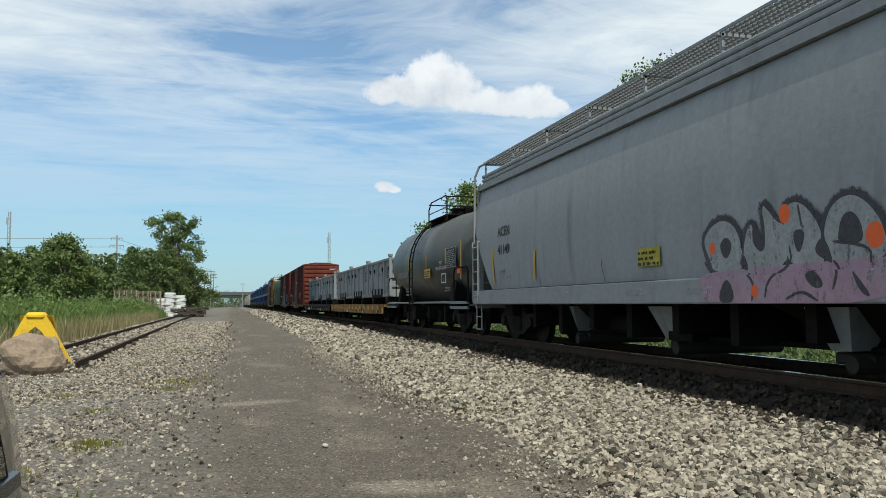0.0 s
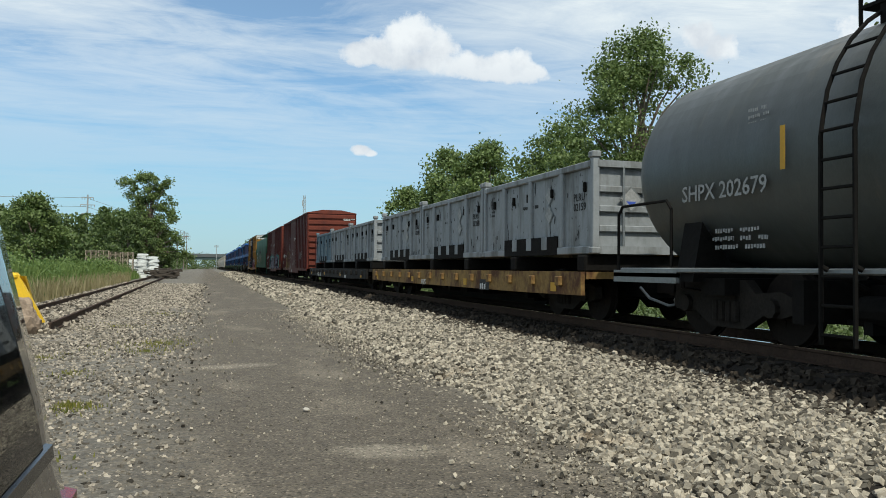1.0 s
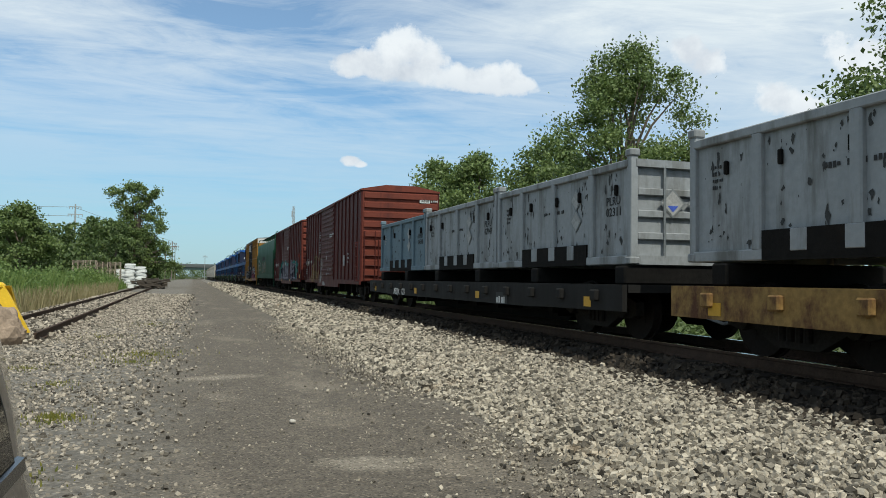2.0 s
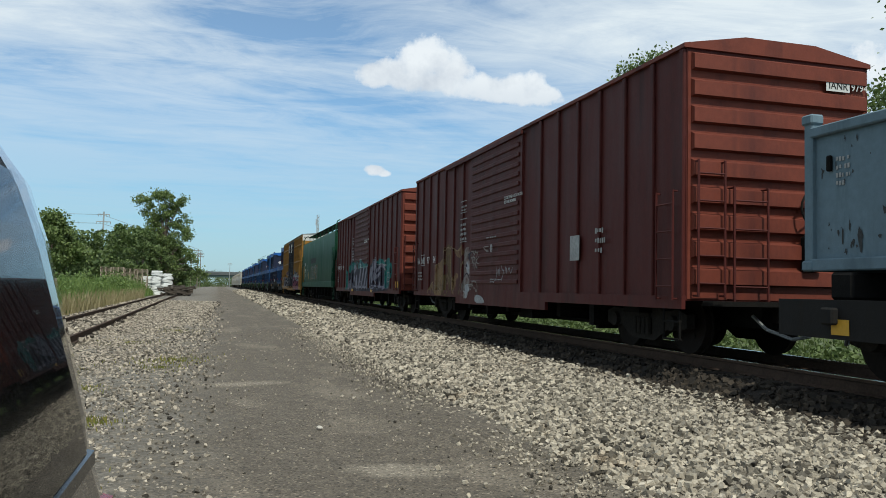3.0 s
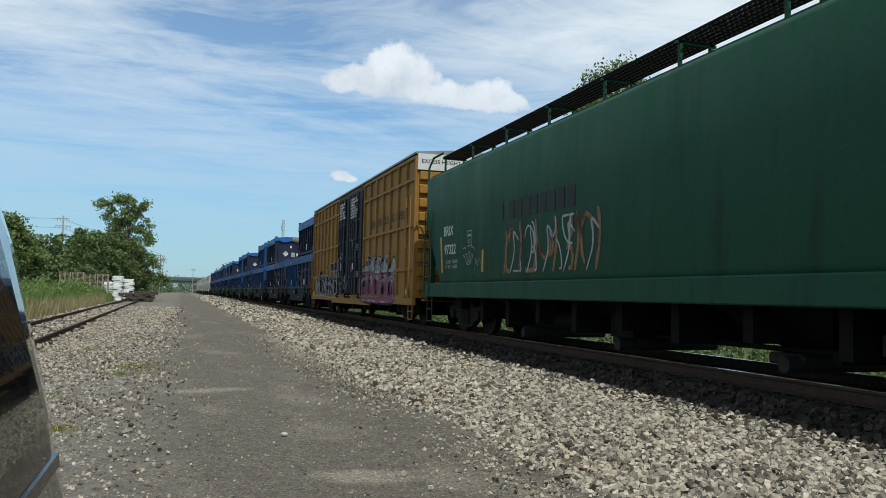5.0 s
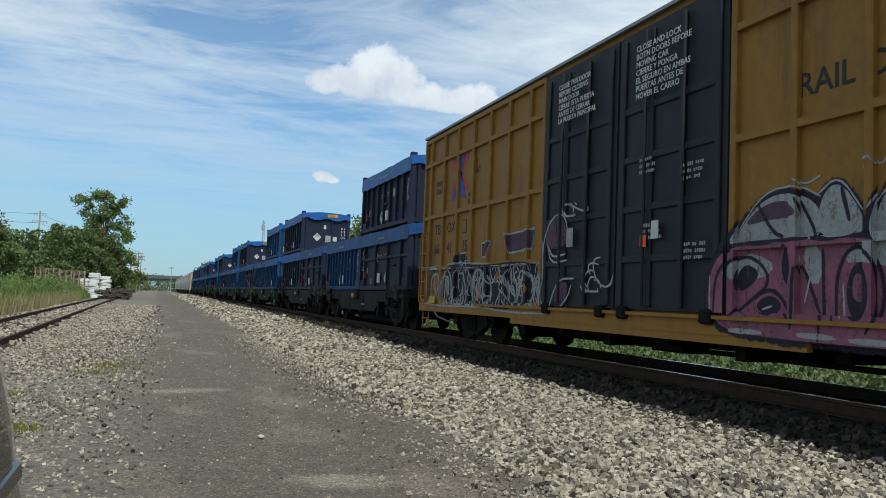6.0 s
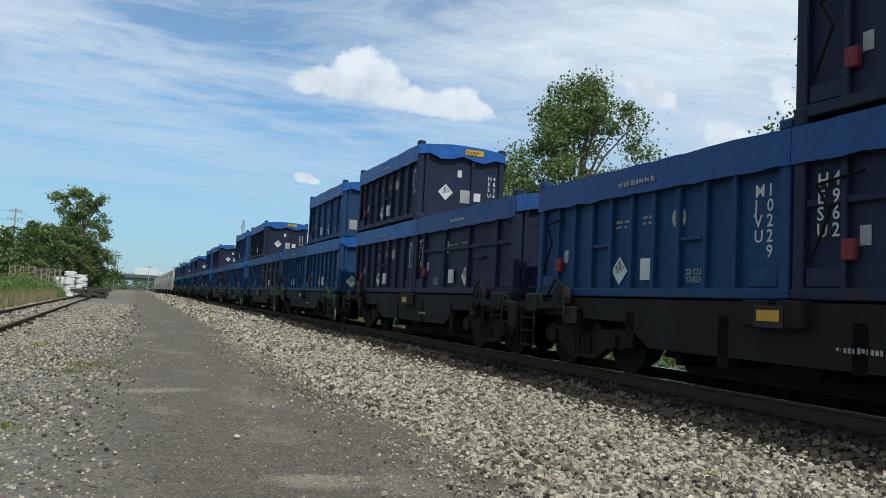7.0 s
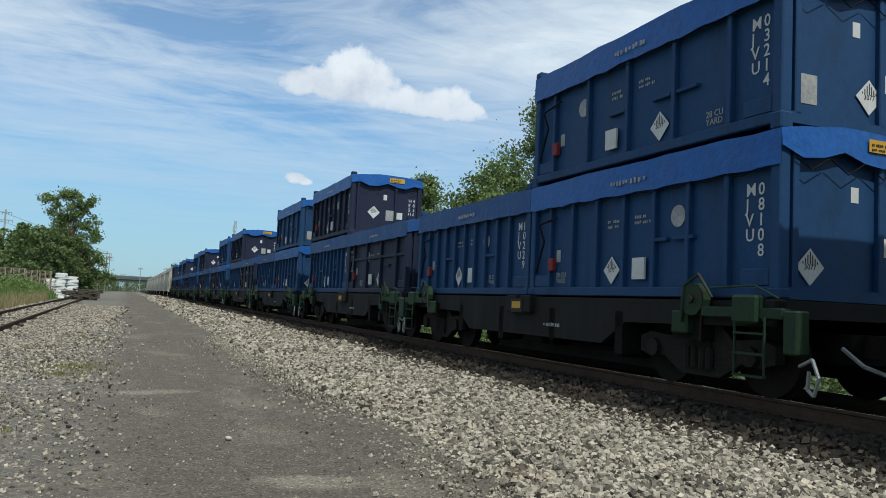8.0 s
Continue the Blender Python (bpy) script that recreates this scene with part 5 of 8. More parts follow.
def grey_extras(car, L, H):
    x = -1.592
    words(car, "ACFX", 0.32, (x, 14.66, 2.63), SIDE, LETTERBLACK)
    words(car, "41149", 0.32, (x - 0.002, 14.66, 2.21), SIDE, LETTERBLACK)
    words(car, "LD LMT\nLT WT  67900", 0.12, (x, 14.6, 1.78), SIDE, LETTERDIM)
    flat("reflector", car, [(0.0, 0.0), (0.09, 0.0), (-0.08, 0.88), (-0.17, 0.88)], (x + 0.004, 15.0, 1.55), SIDE, SIGNYELLOW)
    plate("reflector", car, 0.09, 0.62, (x, L - 4.2, 1.55), SIDE, SIGNYELLOW)
    plate("notice", car, 0.66, 0.28, (x, 8.07, 1.62), SIDE, DULLYELLOW)
    bars(car, 3, 4, 0.6, 0.25, (x - 0.006, 8.04, 1.63), SIDE, LETTERBLACK, 62)
    for i, yy in enumerate((L - 2.2, L - 5.5, L - 8.2, L - 9.9)):
        bars(car, 2, 3, 0.6, 0.14, (-1.626, yy, 1.18), SIDE, LETTERDIM, 63 + i)
    m = Mural(car, -1.587, [(0, L, 1.05, 1.40, -1.624)])
    tops = [[(6.32, 1.86), (6.22, 2.0), (5.98, 2.12), (5.72, 2.08), (5.56, 1.9), (5.5, 1.66), (5.48, 1.45), (6.1, 1.45), (6.18, 1.62)], [(5.5, 1.6), (5.42, 1.93), (5.3, 2.04), (5.28, 1.8), (5.18, 1.68), (5.08, 1.67), (5.06, 1.9), (5.12, 2.24), (5.0, 2.14), (4.85, 1.98), (4.7, 1.95), (4.66, 1.45), (5.4, 1.45)],
            [(4.74, 1.95), (4.72, 2.14), (4.55, 2.2), (4.35, 2.1), (4.14, 1.82), (4.2, 1.68), (4.08, 1.45), (4.7, 1.45)], [(4.13, 1.8), (4.05, 2.02), (3.9, 2.14), (3.7, 2.16), (3.5, 2.04), (3.32, 1.8), (3.28, 1.45), (4.06, 1.45), (4.08, 1.65)]]
    low = [(6.42, 1.44), (6.3, 1.12), (6.24, 1.06), (2.9, 1.06), (2.9, 1.5), (4.1, 1.5), (5.4, 1.48), (5.9, 1.47)]
    m.layer("dark_halo", SPRAYSMOKE, [[(y * 1.0 - 0.03, z + 0.05) for y, z in t] for t in tops], outlines=tops, width=0.16)
    m.layer("white_lettering", SPRAYPALE, tops)
    m.layer("pink_lettering", SPRAYBLUSH, [low], soft=1)
    m.layer("dark_shading", SPRAYSMOKE, [[(5.98, 1.78), (5.86, 1.9), (5.74, 1.86), (5.7, 1.74), (5.84, 1.58)], [(5.3, 2.0), (5.2, 1.95), (5.1, 1.75), (5.12, 1.66), (5.2, 1.68), (5.3, 1.78)], [(4.62, 1.86), (4.44, 1.88), (4.40, 1.78), (4.52, 1.56)], [(3.92, 1.78), (3.86, 1.96), (3.72, 2.0), (3.6, 1.86), (3.58, 1.64), (3.92, 1.68)],
            [(5.58, 1.52), (5.48, 1.7), (5.36, 1.42)], [(4.3, 1.62), (4.13, 1.8), (3.98, 1.46), (4.1, 1.5)], [(6.02, 1.06), (5.78, 1.44), (5.58, 1.06)], [(4.42, 1.36), (4.26, 1.44), (4.08, 1.24), (4.25, 1.2)], [(3.74, 1.42), (3.6, 1.28), (3.46, 1.1), (3.62, 1.16)]],
            [[(5.4, 1.42), (5.25, 1.3), (5.3, 1.08)], [(4.66, 1.7), (4.62, 1.5), (5.0, 1.34), (5.06, 1.12)], [(4.0, 1.5), (3.9, 1.4), (3.98, 1.2)], [(4.0, 1.7), (3.5, 1.62), (3.5, 1.45)], [(4.5, 2.15), (4.45, 1.9)], [(6.3, 1.6), (6.15, 1.45)], [(4.7, 1.1), (4.45, 1.2), (4.2, 1.08)]], width=0.035)
    m.layer("orange_spray", SIGNRED, dots(((6.12, 1.77, 0.07), (4.72, 2.07, 0.10), (3.44, 1.72, 0.12), (5.24, 1.2, 0.07))))
    m.layer("rust_streak", SPRAYSMOKE, (), [[(9.2, 1.42), (9.22, 1.55), (9.3, 1.66), (9.3, 1.82)], [(12.0, 1.42), (12.1, 1.6), (12.12, 1.72)], [(7.2, 1.40), (16.5, 1.395)]], width=0.02)


def green_extras(car, L, H):
    x = -1.585
    words(car, "BRIX", 0.34, (x, 15.5, 2.56), SIDE, LETTER)
    words(car, "97322", 0.34, (x, 15.42, 2.1), SIDE, LETTER)
    words(car, "LD LMT  224200\nLT WT    61600", 0.125, (x, 15.3, 1.87), SIDE, LETTERDIM)
    flat("reflector", car, [(0.0, 0.0), (0.10, 0.0), (-0.06, 0.9), (-0.16, 0.9)], (x, 15.6, 1.66), SIDE, SIGNYELLOW)
    plate("reflector", car, 0.10, 0.48, (x, 12.85, 1.62), SIDE, SIGNYELLOW)
    plate("plate_frame", car, 0.3, 0.36, (x, 13.78, 2.22), SIDE, LETTERDIM)
    plate("plate_field", car, 0.26, 0.32, (x - 0.004, 13.76, 2.24), SIDE, GREEN)
    words(car, "PLATE", 0.085, (x - 0.008, 13.74, 2.44), SIDE, LETTER)
    words(car, "C", 0.13, (x - 0.008, 13.67, 2.29), SIDE, LETTER)
    m = Mural(car, x)
    m.layer("chalk_crown", SPRAYPALE, (), [[(14.06, 2.03), (13.9, 1.98), (13.82, 1.86)], [(13.84, 1.84), (13.66, 1.80), (13.5, 1.86)], [(13.84, 1.84), (13.66, 1.90), (13.5, 1.86)], [(13.94, 2.04), (13.8, 2.06), (13.76, 1.9)], [(13.74, 1.9), (13.7, 2.1), (13.62, 2.1), (13.6, 1.9)], [(13.56, 1.9), (13.5, 2.06), (13.4, 2.0), (13.5, 1.88)],
            [(14.06, 2.16), (13.95, 2.22), (13.85, 2.16)], [(13.5, 2.18), (13.4, 2.2), (13.28, 2.12)], [(13.26, 1.6), (13.25, 2.0), (13.1, 1.72), (13.0, 1.98), (12.9, 1.8)]], width=0.022)
    for i, w in enumerate((0.08, 0.26, 0.26, 0.28, 0.24, 0.24, 0.26, 0.24, 0.26)):
        plate("sprayed_sign", car, w, 0.36, (x, 11.76 - i * 0.36, 2.64), SIDE, LETTERBLACK)
    rng = random.Random(82)
    m.layer("orange_scrawl", SPRAYTAN, (), [[(y, 1.55), (y - 0.15, 2.1), (y - 0.05, 2.55)] for y in (11.6, 10.9, 10.2, 9.4, 8.6, 7.9)] + scribble(rng, 11.6, 7.6, 1.6, 2.5, 8), width=0.10)
    m.layer("pale_scrawl", SPRAYPALE, (), [[(y, 1.55), (y - 0.25, 2.0), (y - 0.1, 2.45), (y - 0.4, 2.2)] for y in (11.3, 10.5, 9.8, 9.0, 8.2)] + scribble(rng, 11.6, 7.6, 1.6, 2.5, 8), width=0.05)


def far_extras(car, L, H):
    bars(car, 2, 3, 0.7, 0.7, (-1.62, L - 1.6, 2.4), SIDE, LETTERBLACK, 91)


# ---- tank car ----
def tank_car():
    L = 11.0
    car = thing("tank_car", "grimy black tank car with a railed dome platform", "tank car", "cars of the freight train")
    r, cz = 1.46, 2.52
    bm = bmesh.new()
    n = 40
    rings = []
    ends = [(0.0, 0.0), (0.02, 0.45), (0.10, 0.85), (0.25, 1.18), (0.42, 1.36), (0.62, r)]
    ys = [(0.25 + a, b) for a, b in ends] + [(3.9, r), (3.95, r + 0.03), (6.8, r + 0.03), (6.85, r)] + [(L + 0.15 - a, b) for a, b in ends[::-1]]
    for y, rr in ys:
        rings.append([bm.verts.new((max(rr, 0.01) * math.sin(2 * math.pi * i / n), y, cz + max(rr, 0.01) * math.cos(2 * math.pi * i / n))) for i in range(n)])
    for a, b in zip(rings, rings[1:]):
        for i in range(n):
            bm.faces.new((a[i], a[(i + 1) % n], b[(i + 1) % n], b[i]))
    bm.faces.new(rings[0]), bm.faces.new(rings[-1])
    bmesh.ops.recalc_face_normals(bm, faces=bm.faces)
    part("tank", bm, TANKBLACK, car, smooth=True)
    for y in (1.9, L - 1.6):
        bm = bmesh.new()
        prism(bm, [(-1.5, 0.95), (1.5, 0.95), (1.35, 1.75), (0.9, 1.2), (-0.9, 1.2), (-1.35, 1.75)], "y", y - 0.2, y + 0.2)
        part("saddle", bm, DARK, car)
    # running rail along the sides
    for s in (-1, 1):
        bm = bmesh.new()
        pipe(bm, [(s * 1.52, 0.2, 1.1), (s * 1.52, L, 1.1)], 0.035)
        part("side_rail", bm, GALV, car)
        for y0, y1 in ((0.0, 1.7), (L - 1.5, L + 0.2)):
            bm = B(*sorted((s * 1.0, s * 1.56)), y0, y1, 1.0, 1.06)
            box(bm, *sorted((s * 1.50, s * 1.56)), y0, y1, 0.92, 1.1)
            part("end_platform", bm, GALV, car)
        for y0, y1 in ((0.1, 1.5), (L - 1.3, L + 0.15)):
            bm = bmesh.new()
            pipe(bm, [(s * 1.5, y0, 1.1), (s * 1.5, y0, 1.95), (s * 1.5, y0 + 0.12, 2.08), (s * 1.5, y1 - 0.12, 2.08), (s * 1.5, y1, 1.95), (s * 1.5, y1, 1.1)], 0.022)
            part("handrail", bm, DARK, car)
    # ladder up to the dome
    ly = 6.35
    bm = bmesh.new()
    for d in (0, 0.45):
        pts = [(-1.62, ly + d, 0.35), (-1.62, ly + d, 2.5)] + [(-(r + 0.14) * math.cos(a), ly + d, cz + (r + 0.14) * math.sin(a)) for a in np.linspace(0.1, 1.1, 6)]
        pipe(bm, pts, 0.025)
    for i in range(11):
        z = 0.45 + i * 0.3
        x = -1.62 if z < 2.6 else -(r + 0.14) * math.sqrt(max(0.0, 1 - ((z - cz) / (r + 0.14)) ** 2))
        rod(bm, (x, ly, z), (x, ly + 0.45, z), 0.018)
    for yy in (ly, ly + 0.45):
        rod(bm, (-1.62, yy, 1.15), (-1.0, yy, 0.9), 0.03)
    part("ladder", bm, DARK, car)
    # dome platform with railing
    py0, py1, pz = 4.6, 7.05, 3.80
    bm = B(-0.85, 0.85, py0, py1, pz + 0.18, pz + 0.22)
    box(bm, -0.6, 0.6, py0 + 0.3, py1 - 0.3, pz, pz + 0.18)
    for yy in (py0 + 0.3, py1 - 0.3):
        box(bm, -0.83, 0.83, yy - 0.05, yy + 0.05, pz - 0.35, pz + 0.18)
    dome = part("dome_platform", bm, DARK, car)
    bm = bmesh.new()
    for s in (-1, 1):
        pipe(bm, [(s * 0.84, py0, pz), (s * 0.84, py0, pz + 0.74), (s * 0.84, py0 + 0.12, pz + 0.84), (s * 0.84, py1 - 0.35, pz + 0.84), (s * 0.84, py1, pz + 0.6), (s * 0.84, py1, pz)], 0.024)
        rod(bm, (s * 0.84, py0, pz + 0.45), (s * 0.84, py1, pz + 0.45), 0.018)
    for yy in (py0, py1):
        rod(bm, (-0.84, yy, pz + 0.8), (0.84, yy, pz + 0.8), 0.022)
    part("dome_railing", bm, DARK, car)
    bm = bmesh.new()
    for yy, rr, h in ((5.5, 0.38, 0.45), (6.2, 0.2, 0.5), (6.6, 0.12, 0.58), (5.0, 0.1, 0.45)):
        rod(bm, (0, yy, pz), (0, yy, pz + h), rr, 16)
        rod(bm, (0, yy, pz + h), (0, yy, pz + h + 0.06), rr * 1.15, 16)
    part("valves", bm, DARK, car)

    def on_tank(z, out=0.008):
        return -math.sqrt((r + out) ** 2 - (z - cz) ** 2)

    words(car, "SHPX 202679", 0.30, (on_tank(2.1, 0.05), 9.52, 2.03), SIDE, LETTERDIM)
    bars(car, 3, 4, 1.5, 0.32, (on_tank(1.5, 0.13), 9.45, 1.38), SIDE, LETTERDIM, 101)
    bars(car, 4, 2, 0.36, 0.32, (on_tank(3.1, 0.06), 8.2, 2.78), SIDE, LETTERDIM, 102)
    for yy, z0, h in ((7.55, 2.25, 0.5), (4.9, 2.24, 0.44), (2.5, 2.27, 0.45), (0.85, 1.75, 1.1)):
        plate("reflector", car, 0.08, h, (-r - 0.03, yy, z0), SIDE, SIGNYELLOW)
    plate("notice", car, 0.78, 0.30, (-r - 0.03, 5.1, 1.9), SIDE, SIGNYELLOW)
    bars(car, 3, 4, 0.66, 0.22, (-r - 0.036, 5.03, 1.94), SIDE, LETTERBLACK, 103)
    words(car, "HOT\nMOLTEN SULFUR", 0.16, (-r - 0.03, 3.0, 2.26), SIDE, LETTERDIM, align="CENTER", gap=1.0)
    plate("placard_frame", car, 0.52, 0.29, (-r - 0.03, 2.92, 1.69), SIDE, LETTER)
    plate("placard", car, 0.2, 0.23, (-r - 0.036, 2.87, 1.72), SIDE, LETTERBLACK)
    plate("placard", car, 0.2, 0.23, (-r - 0.036, 2.64, 1.72), SIDE, LETTERBLACK)
    plate("data_frame", car, 1.04, 0.58, (-r - 0.05, 2.27, 2.12), SIDE, LETTERDIM, 0.002)
    plate("data_panel", car, 1.0, 0.54, (-r - 0.054, 2.25, 2.14), SIDE, LETTERBLACK)
    bars(car, 9, 6, 0.94, 0.48, (-r - 0.06, 2.22, 2.17), SIDE, LETTERDIM, 104)
    plate("placard", car, 0.4, 0.15, (-r - 0.03, 1.2, 1.92), SIDE, SIGNRED)
    bars(car, 2, 4, 0.6, 0.16, (on_tank(1.6, 0.08), 3.43, 1.45), SIDE, LETTERDIM, 105)
    add_running_gear(car, L, 1.0, 1.95)
    return car


# ---- flat cars ----
def flat_car(L, mat, label, marks, z0, z1, seed):
    car = thing("flat_car", label, "flat car", "cars of the freight train")
    part("deck", B(-1.5, 1.5, 0, L, z1 - 0.12, z1), mat, car)
    for s in (-1, 1):
        bm = bmesh.new()
        a, b = sorted((s * 1.52, s * 1.60))
        prism(bm, [(0, z1), (L, z1), (L, z1 - 0.4), (L - 2.6, z1 - 0.42), (L - 3.4, z0), (3.4, z0), (2.6, z1 - 0.42), (0, z1 - 0.4)], "x", a, b)
        part("side_sill", bm, mat, car)
        pk = mesh_of(B(-0.05, 0.05, -0.09, 0.09, -0.1, 0.08, bevel=0.02), "stake_pocket")
        pk.materials.append(mat)
        for i in range(14):
            ob = new("stake_pocket", pk)
            ob.parent, ob.matrix_basis = car, pose(s * 1.63, 0.8 + (L - 1.6) * i / 13, z1 - 0.16)
    for i in range(6):
        y = 0.6 + (L - 1.2) * i / 5
        part("container_bolster", B(-1.3, 1.3, y - 0.16, y + 0.16, z1, z1 + 0.3, bevel=0.03), DARK, car)
    for x in (-1.625, ):
        for tx, size, yy in marks:
            words(car, tx, size, (x, yy, z1 - 0.42), SIDE, LETTER)
    plate("mark_field", car, 0.62, 0.24, (-1.606, 5.1, z1 - 0.44), SIDE, LETTERBLACK)
    bars(car, 1, 3, 0.52, 0.24, (-1.612, 5.06, z1 - 0.42), SIDE, LETTER, seed)
    for i in range(4):
        plate("reflector", car, 0.24, 0.16, (-1.605, 1.2 + i * (L - 2.0) / 3, z1 - 0.36), SIDE, SIGNYELLOW)
    part("fish_belly_sill", prism(bmesh.new(), [(2.9, 0.9), (L - 2.9, 0.9), (L - 4.2, 0.30), (4.2, 0.30)], "x", -0.38, 0.38), DARK, car)
    add_running_gear(car, L, z1 - 0.15, 1.7)
    return car


def well_car(L, label, gear):
    """Low black flat car under the blue containers."""
    car = thing("flat_car", label, "flat car", "cars of the freight train")
    for s in (-1, 1):
        bm = bmesh.new()
        a, b = sorted((s * 1.15, s * 1.25))
        prism(bm, [(0, 1.28), (L, 1.28), (L, 1.0), (L - 2.9, 0.95), (L - 3.5, 0.62), (3.5, 0.62), (2.9, 0.95), (0, 1.0)], "x", a, b)
        part("side_sill", bm, DECKBLACK, car)
    part("deck", B(-1.15, 1.15, 0, L, 1.1, 1.22), DECKBLACK, car)
    for y in (0.25, L / 2 - 0.15, L / 2 + 0.35, L - 0.25):
        bm = B(-1.32, 1.32, y - 0.14, y + 0.14, 1.12, 1.30)
        box(bm, -1.36, -1.2, y - 0.2, y + 0.2, 1.0, 1.3, bevel=0.02)
        part("container_bolster", bm, DECKBLACK, car)
    plate("reflector_frame", car, 0.42, 0.24, (-1.366, L / 2 + 0.33, 1.0), SIDE, GATE, 0.006)
    plate("reflector", car, 0.32, 0.12, (-1.374, L / 2 + 0.28, 1.07), SIDE, SIGNYELLOW, 0.006)
    plate("reflector", car, 0.3, 0.14, (-1.37, 0.5, 1.06), SIDE, SIGNYELLOW, 0.01)
    bars(car, 1, 6, 0.6, 0.10, (-1.26, 5.2, 0.80), SIDE, LETTERDIM, 7)
    for y, d in ((0.0, 1), (L, -1)):
        def span(u, v):
            return sorted((y + d * u, y + d * v))
        part("end_beam", B(-1.42, -1.30, *span(-0.1, 1.15), 1.08, 1.20, bevel=0.012), gear, car)
        part("pocket_box", B(-1.46, -1.30, *span(0.22, 0.62), 1.02, 1.34, bevel=0.03), gear, car)
        part("jack_post", B(-1.44, -1.26, *span(-0.32, -0.12), 0.72, 1.18, bevel=0.02), gear, car)
        bm = bmesh.new()
        for u in (0.12, 0.56):
            rod(bm, (-1.44, y + d * u, 0.45), (-1.44, y + d * u, 1.1), 0.016)
        for z in (0.46, 0.70, 0.92):
            box(bm, -1.47, -1.40, *span(0.12, 0.56), z - 0.012, z + 0.012)
        part("step", bm, gear, car)
        bm = bmesh.new()
        rod(bm, (-1.42, y + d * 1.32, 1.28), (-1.30, y + d * 1.32, 1.28), 0.20, 12)
        rod(bm, (-1.46, y + d * 1.32, 1.28), (-1.30, y + d * 1.32, 1.28), 0.05, 8)
        pipe(bm, [(-1.42, y + d * 1.5, 1.0), (-1.42, y + d * 1.45, 1.45), (-1.42, y + d * 1.2, 1.58), (-1.42, y + d * 0.95, 1.3)], 0.022)
        box(bm, -1.40, -1.28, *span(1.42, 1.72), 0.86, 1.14, bevel=0.02)
        pipe(bm, [(-1.41, y + d * 0.95, 1.42), (-1.41, y + d * 0.3, 1.44), (-1.41, y - d * 0.05, 1.30)], 0.012)
        part("hand_brake", bm, gear, car)
        bm = bmesh.new()
        pipe(bm, [(-1.38, y - d * 0.3, 0.62), (-1.40, y - d * 0.48, 0.70), (-1.40, y - d * 0.56, 0.52), (-1.40, y - d * 0.50, 0.34), (-1.40, y - d * 0.42, 0.40), (-1.40, y - d * 0.44, 0.58)], 0.02)
        part("uncoupling_lever", bm, GALV if gear is GREENSTEEL else DARK, car)
    bm = bmesh.new()
    for y in (L * 0.4, L * 0.6):
        rod(bm, (-0.7, y, 0.72), (0.7, y, 0.72), 0.2, 12)
    box(bm, -1.1, -0.5, L * 0.47, L * 0.53, 0.5, 0.95, bevel=0.03)
    part("brake_gear", bm, DARK, car)
    part("fish_belly_sill", prism(bmesh.new(), [(2.5, 1.1), (L - 2.5, 1.1), (L - 3.3, 0.28), (3.3, 0.28)], "x", -0.42, 0.42), DECKBLACK, car)
    add_running_gear(car, L, 1.1, 1.55)
    return car


# ---- containers ----
CL, CW = 5.68, 1.22


